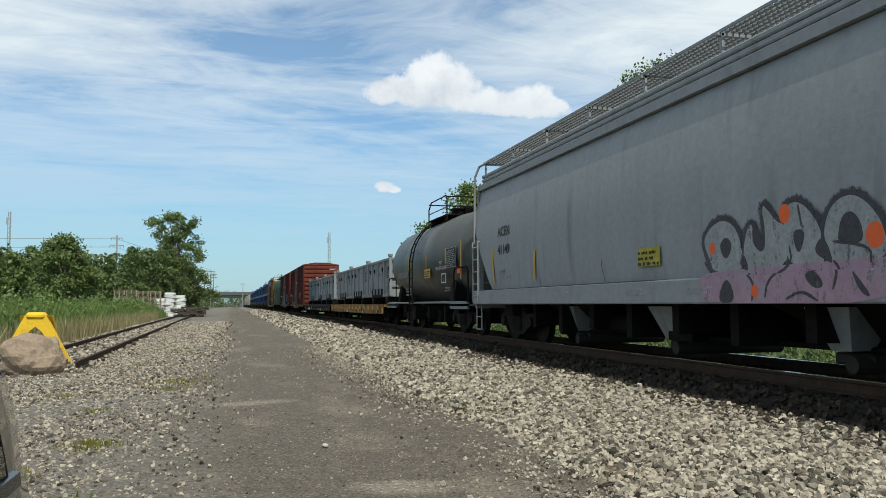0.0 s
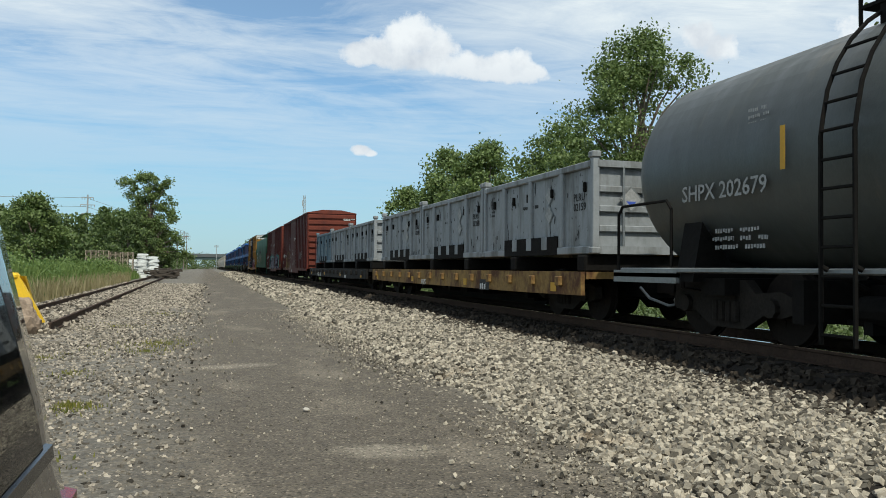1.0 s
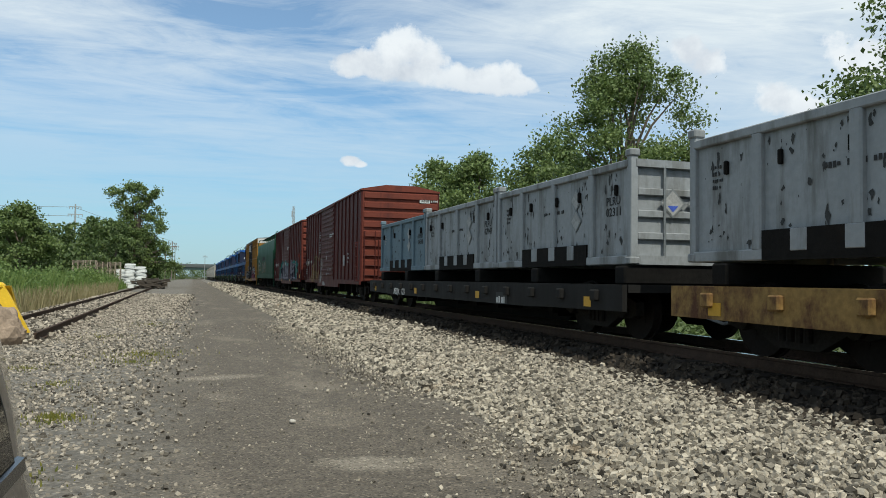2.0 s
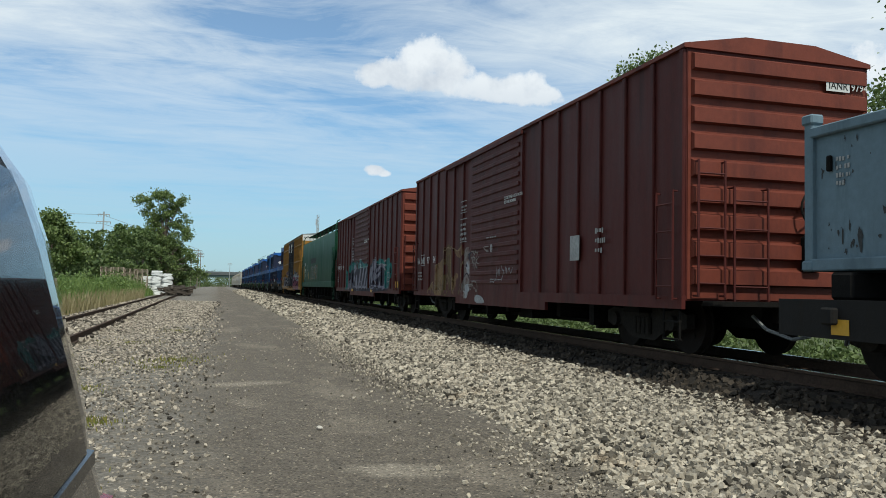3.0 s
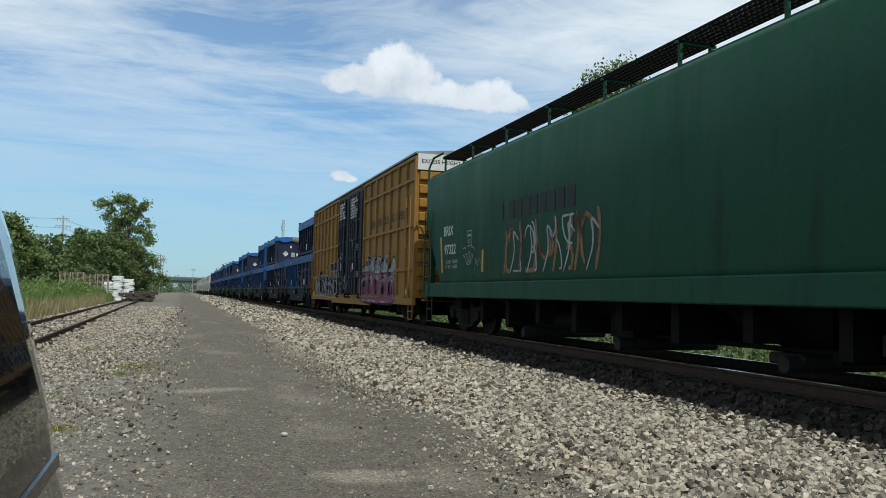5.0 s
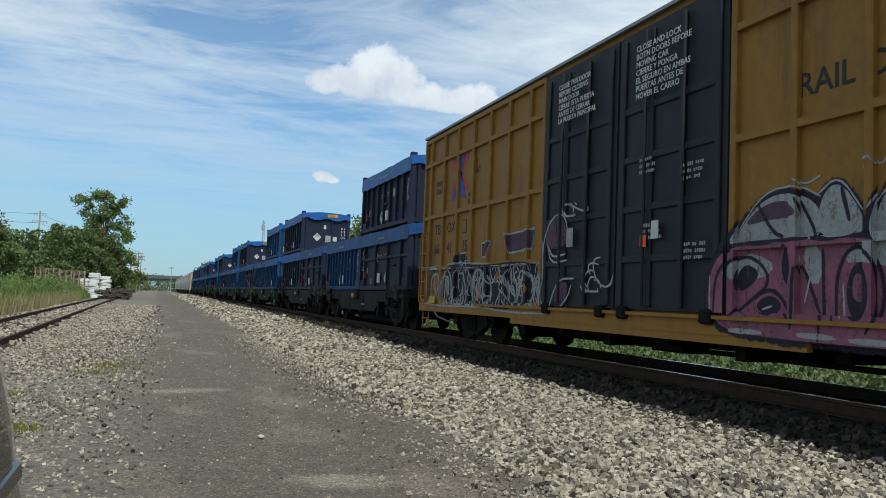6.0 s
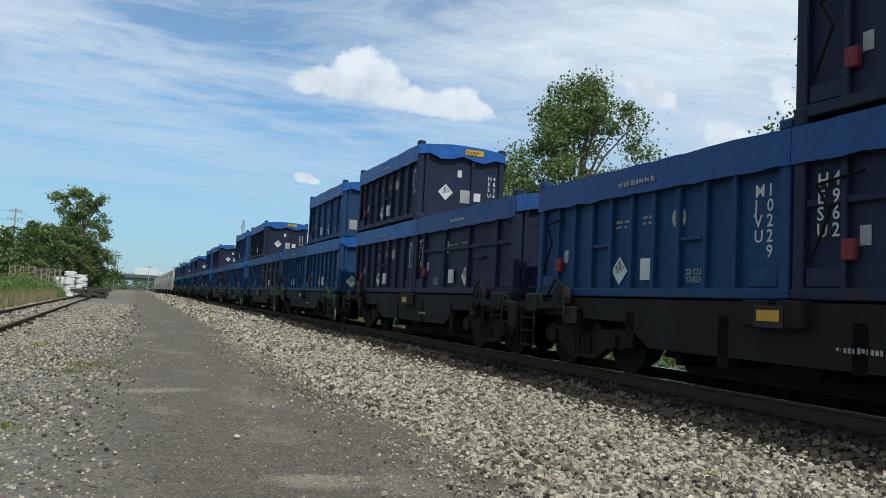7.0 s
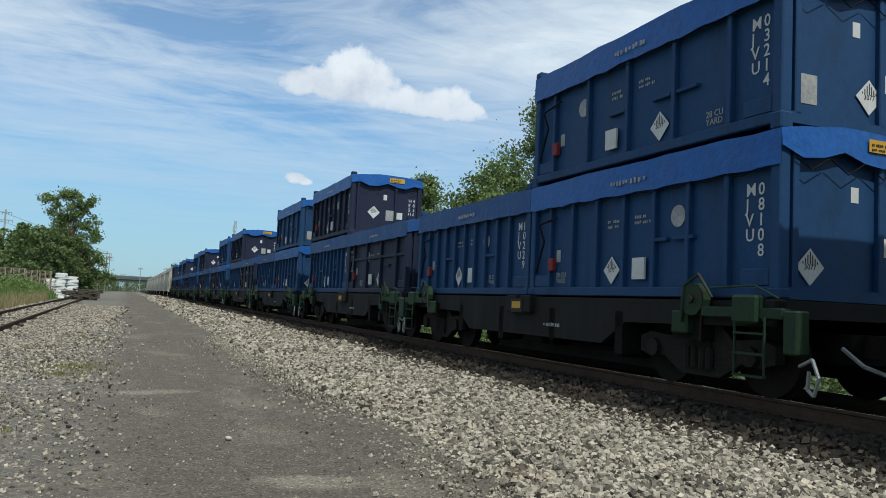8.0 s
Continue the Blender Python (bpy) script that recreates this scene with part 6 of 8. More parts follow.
def white_container(mat, code, seed):
    H = 1.66
    c = thing("container", "low open-topped steel container in chipped pale paint, on a flat car", "container", "pale containers on flat cars")
    part("body", B(-CW + 0.07, CW - 0.07, 0.09, CL - 0.09, 0.12, H - 0.06), mat, c)
    rim = bmesh.new()
    for s in (-1, 1):
        box(rim, *sorted((s * (CW - 0.11), s * CW)), 0.1, CL - 0.1, H - 0.12, H, bevel=0.015)
        box(rim, *sorted((s * (CW - 0.10), s * CW)), 0.1, CL - 0.1, 0.0, 0.14, bevel=0.015)
    for y in (0.05, CL - 0.05):
        box(rim, -CW + 0.1, CW - 0.1, y - 0.05, y + 0.05, H - 0.12, H)
        box(rim, -CW + 0.1, CW - 0.1, y - 0.05, y + 0.05, 0.0, 0.14)
    part("rim", rim, mat, c)
    post = mesh_of(B(-0.065, 0.065, -0.065, 0.065, 0, H + 0.10, bevel=0.012), "corner_post")
    post.materials.append(mat)
    cast = mesh_of(B(-0.09, 0.09, -0.09, 0.09, -0.06, 0.06, bevel=0.02), "corner_casting")
    cast.materials.append(mat)
    for x in (-CW + 0.075, CW - 0.075):
        for y in (0.075, CL - 0.075):
            p = new("corner_post", post)
            p.parent, p.matrix_basis = c, pose(x, y, 0)
            for z in (0.06, H + 0.10):
                k = new("corner_casting", cast)
                k.parent, k.matrix_basis = p, pose(0, 0, z)
    rib = mesh_of(B(-0.05, 0.05, -0.085, 0.085, 0.12, H - 0.1, bevel=0.02), "side_post")
    rib.materials.append(mat)
    for s in (-1, 1):
        for i in range(1, 4):
            ob = new("side_post", rib)
            ob.parent, ob.matrix_basis = c, pose(s * (CW - 0.05), 1.33 + 1.5 * (i - 1), 0)
    hook = mesh_of(B(-0.03, 0.03, -0.03, 0.03, -0.09, 0.09, bevel=0.015), "lashing_hook")
    hook.materials.append(DARK)
    rng = random.Random(seed)
    for i in range(5):
        for s in (-1, 1):
            ob = new("lashing_hook", hook)
            ob.parent, ob.matrix_basis = c, pose(s * (CW - 0.04), CL * (i + 0.5) / 5 + rng.uniform(-0.2, 0.2), H - 0.45)
    # dark block, slightly proud, gives the recess its shade as colour
    part("fork_recess", B(-CW - 0.004, -CW + 0.075, 1.45, 4.22, 0.0, 0.36), DARK, c, "dark block standing in for the shade in the fork recess")
    for y in (2.05, 2.83, 3.62):
        part("recess_tab", B(-CW - 0.012, -CW + 0.07, y - 0.13, y + 0.13, 0.10, 0.36, bevel=0.01), mat, c)
    for z in (0.45, 0.8, 1.15):
        part("end_rib", B(-CW + 0.15, CW - 0.15, 0.03, 0.09, z - 0.06, z + 0.06, bevel=0.015), mat, c)
    pv = bmesh.new()
    rod(pv, (-0.6, 0.02, 0.12), (-0.6, 0.02, H - 0.1), 0.025)
    rod(pv, (0.6, 0.02, 0.12), (0.6, 0.02, H - 0.1), 0.025)
    part("locking_bar", pv, GALV, c)
    x = -CW + 0.062
    words(c, code, 0.2, (x, 0.88, 0.98), SIDE, LETTERBLACK, gap=0.9)
    bars(c, 4, 2, 0.2, 0.36, (x, CL - 0.45, 0.95), SIDE, LETTERDIM if mat is BLUEGREY else LETTERBLACK, seed)
    for px, ink in ((-0.45, SPRAYBLUE), (0.05, LETTERBLACK)):
        frame_plate = flat("placard", c, [(0, -0.24), (0.24, 0), (0, 0.24), (-0.24, 0)], (px, 0.024, 0.98), END, GALV, 0.004)
        flat("placard_field", frame_plate, [(0, -0.20), (0.20, 0), (0, 0.20), (-0.20, 0)], (0, 0, 0.005), Matrix.Identity(4), LETTERDIM, 0.003)
        flat("placard_mark", frame_plate, [(-0.10, -0.04), (0.10, -0.04), (0, -0.14)], (0, 0, 0.009), Matrix.Identity(4), ink, 0.003)
    for yy, zz in ((1.95, 1.18), (1.95, 0.80)):
        frame_plate = flat("placard", c, [(0, -0.21), (0.21, 0), (0, 0.21), (-0.21, 0)], (x - 0.006, yy, zz), SIDE, GALV, 0.004)
        flat("placard_field", frame_plate, [(0, -0.17), (0.17, 0), (0, 0.17), (-0.17, 0)], (0, 0, 0.005), Matrix.Identity(4), LETTERDIM, 0.003)
    bars(c, 1, 4, 0.9, 0.12, (x, 3.3, 0.98), SIDE, LETTERBLACK, seed + 3)
    bm = bmesh.new()  # paint worn off down to dark steel, in chips and short runs, most of them round the hooks and low down
    for i in range(150):
        if i < 95:
            yy, zz = CL * (rng.randrange(5) + 0.5) / 5 + rng.gauss(0, 0.16), rng.choice((0.35, 0.45, H - 0.45, H - 0.55, H - 0.2)) + rng.gauss(0, 0.12)
        else:
            yy, zz = rng.uniform(0.25, CL - 0.25), 0.16 + 1.3 * rng.random() ** 1.6
        r, tall = 0.006 + 0.03 * rng.random() ** 2, rng.uniform(0.8, 3.4)
        yy, zz = min(max(yy, 0.2), CL - 0.2), min(max(zz, 0.16 + r * tall), H - 0.16 - r * tall)
        bm.faces.new([bm.verts.new((-CW + 0.066 - 0.00004 * i, yy - r * math.cos(q) * rng.uniform(0.25, 1.7), zz + r * tall * math.sin(q) * rng.uniform(0.25, 1.7))) for q in np.linspace(0, 5.6, 9)])
    tagged(part("chipped_paint", bm, BARE, c), kind="stuff")
    return c


def blue_container(mat, tarp, code, seed, tall=1.86, ribs=9, marks=(3.27, 2.70, 1.80, 0.60, 1.95), end=(-0.42, 0.72, 0.0, 0.48)):
    # marks: along the side the placard, the notice, the size, the code and the round sign; end: placard and notice on the end
    H = tall
    rng = random.Random(seed)
    c = thing("container", "blue steel waste container under a tarpaulin, with warning placards", "container", "blue containers on flat cars")
    part("body", B(-CW + 0.09, CW - 0.09, 0.07, CL - 0.07, 0.08, H - 0.05), mat, c)
    fr = bmesh.new()
    for s in (-1, 1):
        box(fr, *sorted((s * (CW - 0.10), s * CW)), 0.1, CL - 0.1, 0.0, 0.13, bevel=0.012)
        box(fr, *sorted((s * (CW - 0.10), s * CW)), 0.1, CL - 0.1, H - 0.12, H - 0.02, bevel=0.012)
    for y in (0.05, CL - 0.05):
        box(fr, -CW + 0.1, CW - 0.1, y - 0.05, y + 0.05, 0, 0.13)
        box(fr, -CW + 0.1, CW - 0.1, y - 0.05, y + 0.05, H - 0.12, H - 0.02)
    part("frame", fr, mat, c)
    post = mesh_of(B(-0.075, 0.075, -0.075, 0.075, 0, H + 0.04, bevel=0.015), "corner_post")
    post.materials.append(mat)
    cast = mesh_of(B(-0.09, 0.09, -0.09, 0.09, -0.06, 0.06, bevel=0.02), "corner_casting")
    cast.materials.append(mat)
    for x in (-CW + 0.075, CW - 0.075):
        for y in (0.075, CL - 0.075):
            p = new("corner_post", post)
            p.parent, p.matrix_basis = c, pose(x, y, 0)
            for z in (0.06, H + 0.07):
                k = new("corner_casting", cast)
                k.parent, k.matrix_basis = p, pose(0, 0, z)
    rib = mesh_of(B(-0.045, 0.045, -0.04, 0.04, 0.1, H - 0.1, bevel=0.012), "side_post")
    rib.materials.append(mat)
    for s in (-1, 1):
        for i in range(ribs):
            ob = new("side_post", rib)
            ob.parent, ob.matrix_basis = c, pose(s * (CW - 0.055), 0.86 + 4.184 * i / (ribs - 1), 0)
    if ribs == 4:
        for s in (-1, 1):
            part("waist_rail", B(*sorted((s * (CW - 0.09), s * (CW - 0.03))), 0.15, CL - 0.15, 0.98, 1.06, bevel=0.012), mat, c)
    part("gusset_plate", B(-CW + 0.02, -CW + 0.09, 0.16, 0.62, 0.13, 0.34, bevel=0.02), mat, c)
    part("gusset_plate", B(-CW + 0.02, -CW + 0.09, CL - 0.62, CL - 0.16, 0.13, 0.34, bevel=0.02), mat, c)
    part("latch_bar", pipe(bmesh.new(), [(-CW - 0.01, CL - 0.25, 0.38), (-CW - 0.01, CL - 0.5, 0.9), (-CW - 0.01, CL - 0.32, 1.2), (-CW - 0.01, CL - 0.9, 1.28)], 0.016), DARK, c)
    part("red_handle", B(-CW + 0.0, -CW + 0.085, CL - 0.78, CL - 0.62, 0.40, 0.62, bevel=0.015), HANDLERED, c, "faded red latch handle")
    for xx in (-0.98, 0.32):
        part("end_post", B(xx - 0.045, xx + 0.045, 0.0, 0.08, 0.1, H - 0.1, bevel=0.012), mat, c)
    # tarpaulin: a sagging top with a ragged skirt over the rim
    bm = bmesh.new()
    ny, nx = 26, 8
    loop = []
    for j in range(ny + 1):
        y = -0.02 + (CL + 0.04) * j / ny
        row = []
        skirt = 0.40 + 0.009 * math.sin(j * 1.7 + seed) + rng.uniform(-0.008, 0.008)
        w = CW + 0.012
        row.append(bm.verts.new((-w - 0.012 - 0.012 * math.sin(j * 2.3), y, H - skirt)))
        row.append(bm.verts.new((-w, y, H - 0.02)))
        for i in range(nx + 1):
            x = -w + 2 * w * i / nx
            row.append(bm.verts.new((x, y, H + 0.02 + 0.10 * (1 - (x / w) ** 2) + 0.025 * noise.noise((x * 2, y * 2, seed)))))
        row.append(bm.verts.new((w, y, H - 0.02)))
        row.append(bm.verts.new((w + 0.015, y, H - skirt)))
        loop.append(row)
    for a, b in zip(loop, loop[1:]):
        for i in range(len(a) - 1):
            bm.faces.new((a[i], b[i], b[i + 1], a[i + 1]))
    for row, yy in ((loop[0], -0.035), (loop[-1], CL + 0.035)):
        low = [bm.verts.new((v.co.x, yy, H - 0.24 - 0.07 * math.sin(i * 1.9 + seed))) for i, v in enumerate(row[1:-1])]
        up = row[1:-1]
        for i in range(len(up) - 1):
            bm.faces.new((up[i], up[i + 1], low[i + 1], low[i]))
    bmesh.ops.recalc_face_normals(bm, faces=bm.faces)
    tp = part("tarpaulin", bm, tarp, c, "bright blue tarpaulin with a ragged skirt", smooth=True)
    bars(tp, 1, 8, 0.95, 0.13, (-CW - 0.042, 3.2, H - 0.27), SIDE, LETTERDIM, seed, "tarpaulin_print")
    plate("tarpaulin_label", tp, 0.52, 0.15, (0.05, -0.045, H - 0.12), END, SIGNYELLOW)
    bars(tp, 2, 5, 0.44, 0.11, (0.09, -0.051, H - 0.105), END, LETTERBLACK, seed + 1, "label_print")
    cord = bmesh.new()
    for j in range(9):
        y = 0.3 + (CL - 0.6) * j / 9
        rod(cord, (-CW - 0.02, y, H - 0.39), (-CW - 0.02, y + 0.28, H - 0.46), 0.006, 4)
        rod(cord, (-CW - 0.02, y + 0.28, H - 0.46), (-CW - 0.02, y + 0.56, H - 0.39), 0.006, 4)
    for j in range(4):
        x = -CW + 0.15 + j * 0.55
        rod(cord, (x, -0.03, H - 0.27), (x + 0.27, -0.03, H - 0.42), 0.008, 4)
        rod(cord, (x + 0.27, -0.03, H - 0.42), (x + 0.52, -0.03, H - 0.27), 0.008, 4)
    tagged(part("lashing_cord", cord, DARK, c), kind="stuff")
    x = -CW + 0.084
    placard(c, (x - 0.012, marks[0], 0.38), SIDE, 0.205)
    plate("notice", c, 0.28, 0.30, (x - 0.03, marks[1], 0.24), SIDE, LETTER, 0.03)
    plate("notice", c, 0.13, 0.2, (x, 4.90, 0.55), SIDE, LETTERDIM)
    flat("round_sign", c, [(0.145 * math.cos(a), 0.145 * math.sin(a)) for a in np.linspace(0, 5.9, 16)], (x - 0.005, marks[4], 1.06), SIDE, LETTERDIM)
    bars(c, 2, 2, 0.36, 0.16, (x, 3.42, 1.0), SIDE, LETTERDIM, seed + 2)
    bars(c, 2, 3, 0.36, 0.16, (x, 2.75, 1.02), SIDE, LETTERDIM, seed + 3)
    words(c, "28 CU\nYARD", 0.115, (x, marks[2], 0.30), SIDE, LETTERDIM, gap=0.85)
    for i, col in enumerate(code):
        for j, ch in enumerate(col):
            words(c, ch, 0.205, (x if ribs != 4 else -CW + 0.026, marks[3] - 0.19 * i, 1.18 - 0.175 * j), SIDE, LETTER, "code_letter")
    for i in range(rng.randint(1, 3)):
        yy = 0.86 + 0.523 * rng.randint(0, 7)
        part("side_bracket", B(-CW + 0.02, -CW + 0.09, yy + 0.06, yy + 0.46, 0.74, 0.79, bevel=0.008), mat, c)
    placard(c, (end[0], 0.058, end[1]), END, 0.21)
    plate("notice", c, 0.36, 0.34, (end[2], 0.068, end[3]), END, LETTERDIM)
    plate("notice", c, 0.2, 0.22, (0.38, 0.068, 0.55), END, LETTER)
    plate("notice", c, 0.12, 0.18, (-0.1, 0.068, 1.15), END, LETTER)
    for i, col in enumerate(code):
        for j, ch in enumerate(col):
            words(c, ch, 0.15, (0.78 + 0.15 * i, 0.068, 1.15 - 0.15 * j), END, LETTER, "code_letter")
    return c


# ---- put the train together ----
def run(ob, y, z=0.0, x=0.0):
    """Sets a thing of the train at its place at the start."""
    ob.matrix_basis = pose(TX + x, y, BASE + z)
    MOVING.append((ob, y, z, x))
    return ob


def build_train():
    run(hopper(16.6, GREY, DARK, "light grey curved-side covered hopper car with graffiti", True, grey_extras, 4.2), 18.6 - 16.6)
    run(tank_car(), 19.3)
    run(flat_car(17.3, DECK, "rusty yellow flat car with stake pockets", (("97675", 0.2, 10.2),), 0.64, 1.06, 1), 31.55)
    for i in range(3):
        run(white_container(WHITEPAINT, ("PLRU\n02159", "PLRU\n02288", "PLRU\n02604")[i], 200 + i), 31.85 + 5.74 * i, 1.38)
    run(flat_car(17.5, DECKBLACK, "black flat car with yellow reflectors", (("AEQX   123", 0.27, 13.9),), 0.62, 1.06, 2), 50.1)
    for i in range(3):
        run(white_container((WHITEPAINT, WHITEPAINT, BLUEGREY)[i], ("PLRU\n02311", "PLRU\n02147", "PLRU\n04598")[i], 210 + i), 50.5 + 5.74 * i, 1.38)
    run(red_box_car(("IANR", "9794"), graf_one, True, 1.86), 69.55)
    run(red_box_car(("IANR", "1019"), graf_two, False, 1.98), 87.15)
    run(hopper(17.0, GREEN, DARK, "dark green covered hopper car with graffiti", False, green_extras), 120.65 - 17.0)
    run(yellow_box_car(), 121.8)
    navy = blue_container(NAVY, TARPDARK, ("HESU", "4962"), 301, ribs=4, marks=(2.47, 3.35, 4.45, 5.38, 3.6))
    blue = blue_container(BLUE, TARP, ("MJVU", "03214"), 302, ribs=5, marks=(2.23, 3.48, 1.32, 0.56, 4.2), end=(0.16, 0.46, -1.0, 0.26))
    blue3 = blue_container(BLUE, TARP, ("MJVU", "08108"), 305, ribs=7, marks=(3.27, 2.71, 4.9, 0.60, 1.80), end=(-0.72, 0.37, 0.5, 0.45))
    navy2 = blue_container(NAVY, TARP, ("HESU", "4836"), 303, ribs=7)
    blue2 = blue_container(BLUE, TARPDARK, ("MJVU", "10229"), 304)
    plain = well_car(11.75, "low black flat car carrying blue containers", DECKBLACK)
    car = well_car(11.75, "low black flat car with green end gear, carrying blue containers", GREENSTEEL)
    used = set()

    def put(ob, y, z):
        if ob.name in used:
            ob = copy_thing(ob, Matrix.Identity(4))
        else:
            used.add(ob.name)
        run(ob, y, z)

    lay = [((navy, 0, 0), (navy2, 0, 1), (blue2, 1, 0), (navy, 2, 0), (navy2, 3, 0), (navy2, 3, 1)),
           ((blue3, 0, 0), (blue, 0, 1), (blue2, 1, 0), (navy, 2, 0), (blue2, 3, 0), (navy2, 3, 1)),
           ((blue, 0, 0), (blue, 0, 1), (navy, 1, 0), (blue2, 2, 0), (navy, 3, 0), (navy2, 3, 1))]
    offs = (0.0, 5.73, 12.35, 18.08)
    for k in range(6):
        y0 = 142.05 + 26.0 * k
        put(car if k else plain, y0 - 0.15, 0)
        put(car if k else plain, y0 + 12.2, 0)
        for ob, slot, level in lay[min(k, 1) if k < 2 else 1 + k % 2]:
            put(ob, y0 + offs[slot], 1.31 + 1.95 * level)
    tan = paint("tan_hopper_paint", (0.42, 0.39, 0.33), (0.25, 0.21, 0.16), 0.4)
    far = hopper(16.6, tan, DARK, "weathered beige covered hopper car far down the train", True, far_extras)
    for k in range(9):
        run(far if k == 0 else copy_thing(far, Matrix.Identity(4)), 299.0 + 18.2 * k)



# ---- loose stone ----
def stones(name, label, spots, mat):
    """Many broken stones as one sheet of stuff. spots: x, y, z, size."""
    rng = np.random.default_rng(5)
    cube = np.array([(-1, -1, -1), (1, -1, -1), (1, 1, -1), (-1, 1, -1), (-1, -1, 1), (1, -1, 1), (1, 1, 1), (-1, 1, 1)], float) * 0.5
    quads = np.array([(0, 3, 2, 1), (4, 5, 6, 7), (0, 1, 5, 4), (1, 2, 6, 5), (2, 3, 7, 6), (3, 0, 4, 7)])
    n = len(spots)
    v = cube[None] * (1 + rng.uniform(-0.36, 0.36, (n, 8, 3)))
    v *= rng.uniform(0.7, 1.2, (n, 1, 3)) * spots[:, None, 3:4]
    for ax, (p, q) in enumerate(((0, 1), (1, 2), (0, 2))):
        a = rng.uniform(0, 6.28, n) if ax == 0 else rng.uniform(-0.7, 0.7, n)
        c, d = np.cos(a)[:, None], np.sin(a)[:, None]
        vp, vq = v[:, :, p].copy(), v[:, :, q].copy()
        v[:, :, p], v[:, :, q] = vp * c - vq * d, vp * d + vq * c
    v += spots[:, None, :3]
    f = (quads[None] + 8 * np.arange(n)[:, None, None]).reshape(-1, 4)
    me = bpy.data.meshes.new(name)
    me.from_pydata(v.reshape(-1, 3), [], f)
    me.materials.append(mat)
    tagged(new(name, me), label, "gravel", kind="stuff")


def build_stones():
    rng = np.random.default_rng(8)
    rows = []
    for n, y0, y1, size in ((36000, 3.2, 9, 0.040), (31000, 9, 18, 0.048), (20000, 18, 34, 0.070), (13000, 34, 80, 0.125), (7000, 80, 170, 0.22)):
        x = 2.85 + 3.2 * rng.uniform(0, 1, n) ** 0.85
        y = rng.uniform(y0, y1, n)
        z = np.interp(x, BED_X, BED_Z)
        s = size * rng.uniform(0.6, 1.2, n)
        rows.append(np.stack([x, y, z + s * rng.uniform(-0.55, 0.95, n), s], 1))
    n = 22000
    x = 2.9 + 7.0 * rng.uniform(0, 1, n)
    z = np.interp(x, BED_X, BED_Z)
    rows.append(np.stack([x, rng.uniform(-9, 3.2, n), z + 0.01, rng.uniform(0.04, 0.062, n)], 1))
    n = 5200
    x = 2.95 - np.abs(rng.normal(0, 0.42, n))
    rows.append(np.stack([x, rng.uniform(3.5, 26, n), np.full(n, 0.004), 0.008 + 0.024 * rng.uniform(0, 1, n) ** 2], 1))
    n = 1500
    rows.append(np.stack([rng.uniform(-0.3, 2.6, n), 3.5 + 22 * rng.uniform(0, 1, n) ** 1.4, np.full(n, 0.003), 0.005 + 0.016 * rng.uniform(0, 1, n) ** 2.5], 1))
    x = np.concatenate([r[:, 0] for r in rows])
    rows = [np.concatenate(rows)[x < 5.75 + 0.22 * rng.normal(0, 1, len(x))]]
    # dark stones whose one colour holds both oil stain and the train's shade
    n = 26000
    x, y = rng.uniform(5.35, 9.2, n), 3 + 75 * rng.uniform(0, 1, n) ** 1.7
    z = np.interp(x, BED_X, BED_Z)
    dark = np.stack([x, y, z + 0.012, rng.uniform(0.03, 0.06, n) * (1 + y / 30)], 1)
    stones("oily_ballast", "dark ballast round the ties, oil stain and train shade in its colour", dark, OILY_SHADED)
    stones("ballast_stones", "pale broken limestone ballast along the track", np.concatenate(rows), STONE)
    rows = []
    n = 60000
    x = -0.15 - rng.uniform(0, 1, n) ** 0.62 * 4.3 + rng.normal(0, 0.28, n)
    y = 3.5 + 62 * rng.uniform(0, 1, n) ** 1.9
    rows.append(np.stack([x, y, np.full(n, 0.004), (0.006 + 0.018 * rng.uniform(0, 1, n) ** 1.7) * (1 + y / 16)], 1))
    n = 1500
    x = rng.uniform(9.0, 10.4, n)
    rows.append(np.stack([x, rng.uniform(2, 40, n), np.interp(x, BED_X, BED_Z), rng.uniform(0.05, 0.09, n)], 1))
    n = 3500
    y = rng.uniform(17, 70, n)
    rows.append(np.stack([-2.85 - 0.018 * y - rng.uniform(-0.2, 2.3, n), y, np.full(n, 0.05), rng.uniform(0.05, 0.11, n)], 1))
    stones("verge_gravel", "loose grey-brown gravel on the road verge", np.concatenate(rows), VERGE)


VERGE = surface("verge_stone", (0.236, 0.205, 0.163), 0.9, vary=0.25, scale=5, bump=0.3, per_island=0.84)
YELLOWSTEEL = surface("yellow_bumper_paint", (0.72, 0.46, 0.03), 0.55, vary=0.15, scale=3, stain=(0.35, 0.22, 0.05), stain_amt=0.3)
BOULDER = surface("brown_boulder", (0.27, 0.205, 0.15), 0.9, vary=0.35, scale=3, bump=0.8, bump_scale=9)
WOOD = surface("pallet_wood", (0.36, 0.30, 0.23), 0.85, vary=0.3, stretch=(1, 6, 6), per_object=0.2)
BAG = surface("white_sack", (0.66, 0.67, 0.65), 0.6, vary=0.12, per_object=0.18, bump=0.5, bump_scale=5)
OLDTIE = surface("old_tie", (0.075, 0.062, 0.05), 0.9, vary=0.35, stretch=(1, 6, 6), per_object=0.3)
CONCRETE = surface("bridge_concrete", (0.11, 0.12, 0.12), 0.85, vary=0.15)
BRIDGESTEEL = surface("bridge_girder", (0.05, 0.08, 0.075), 0.7, vary=0.2)
POLE = surface("pole_wood", (0.20, 0.17, 0.14), 0.9, vary=0.25)
POLEGREY = surface("pole_steel", (0.34, 0.35, 0.35), 0.6, 0.3, vary=0.15)
CARPAINT = surface("dark_grey_car_paint", (0.036, 0.030, 0.027), 0.3, 0.35, vary=0.06, scale=20, bump=0, coat=1.0, spec=0.5)
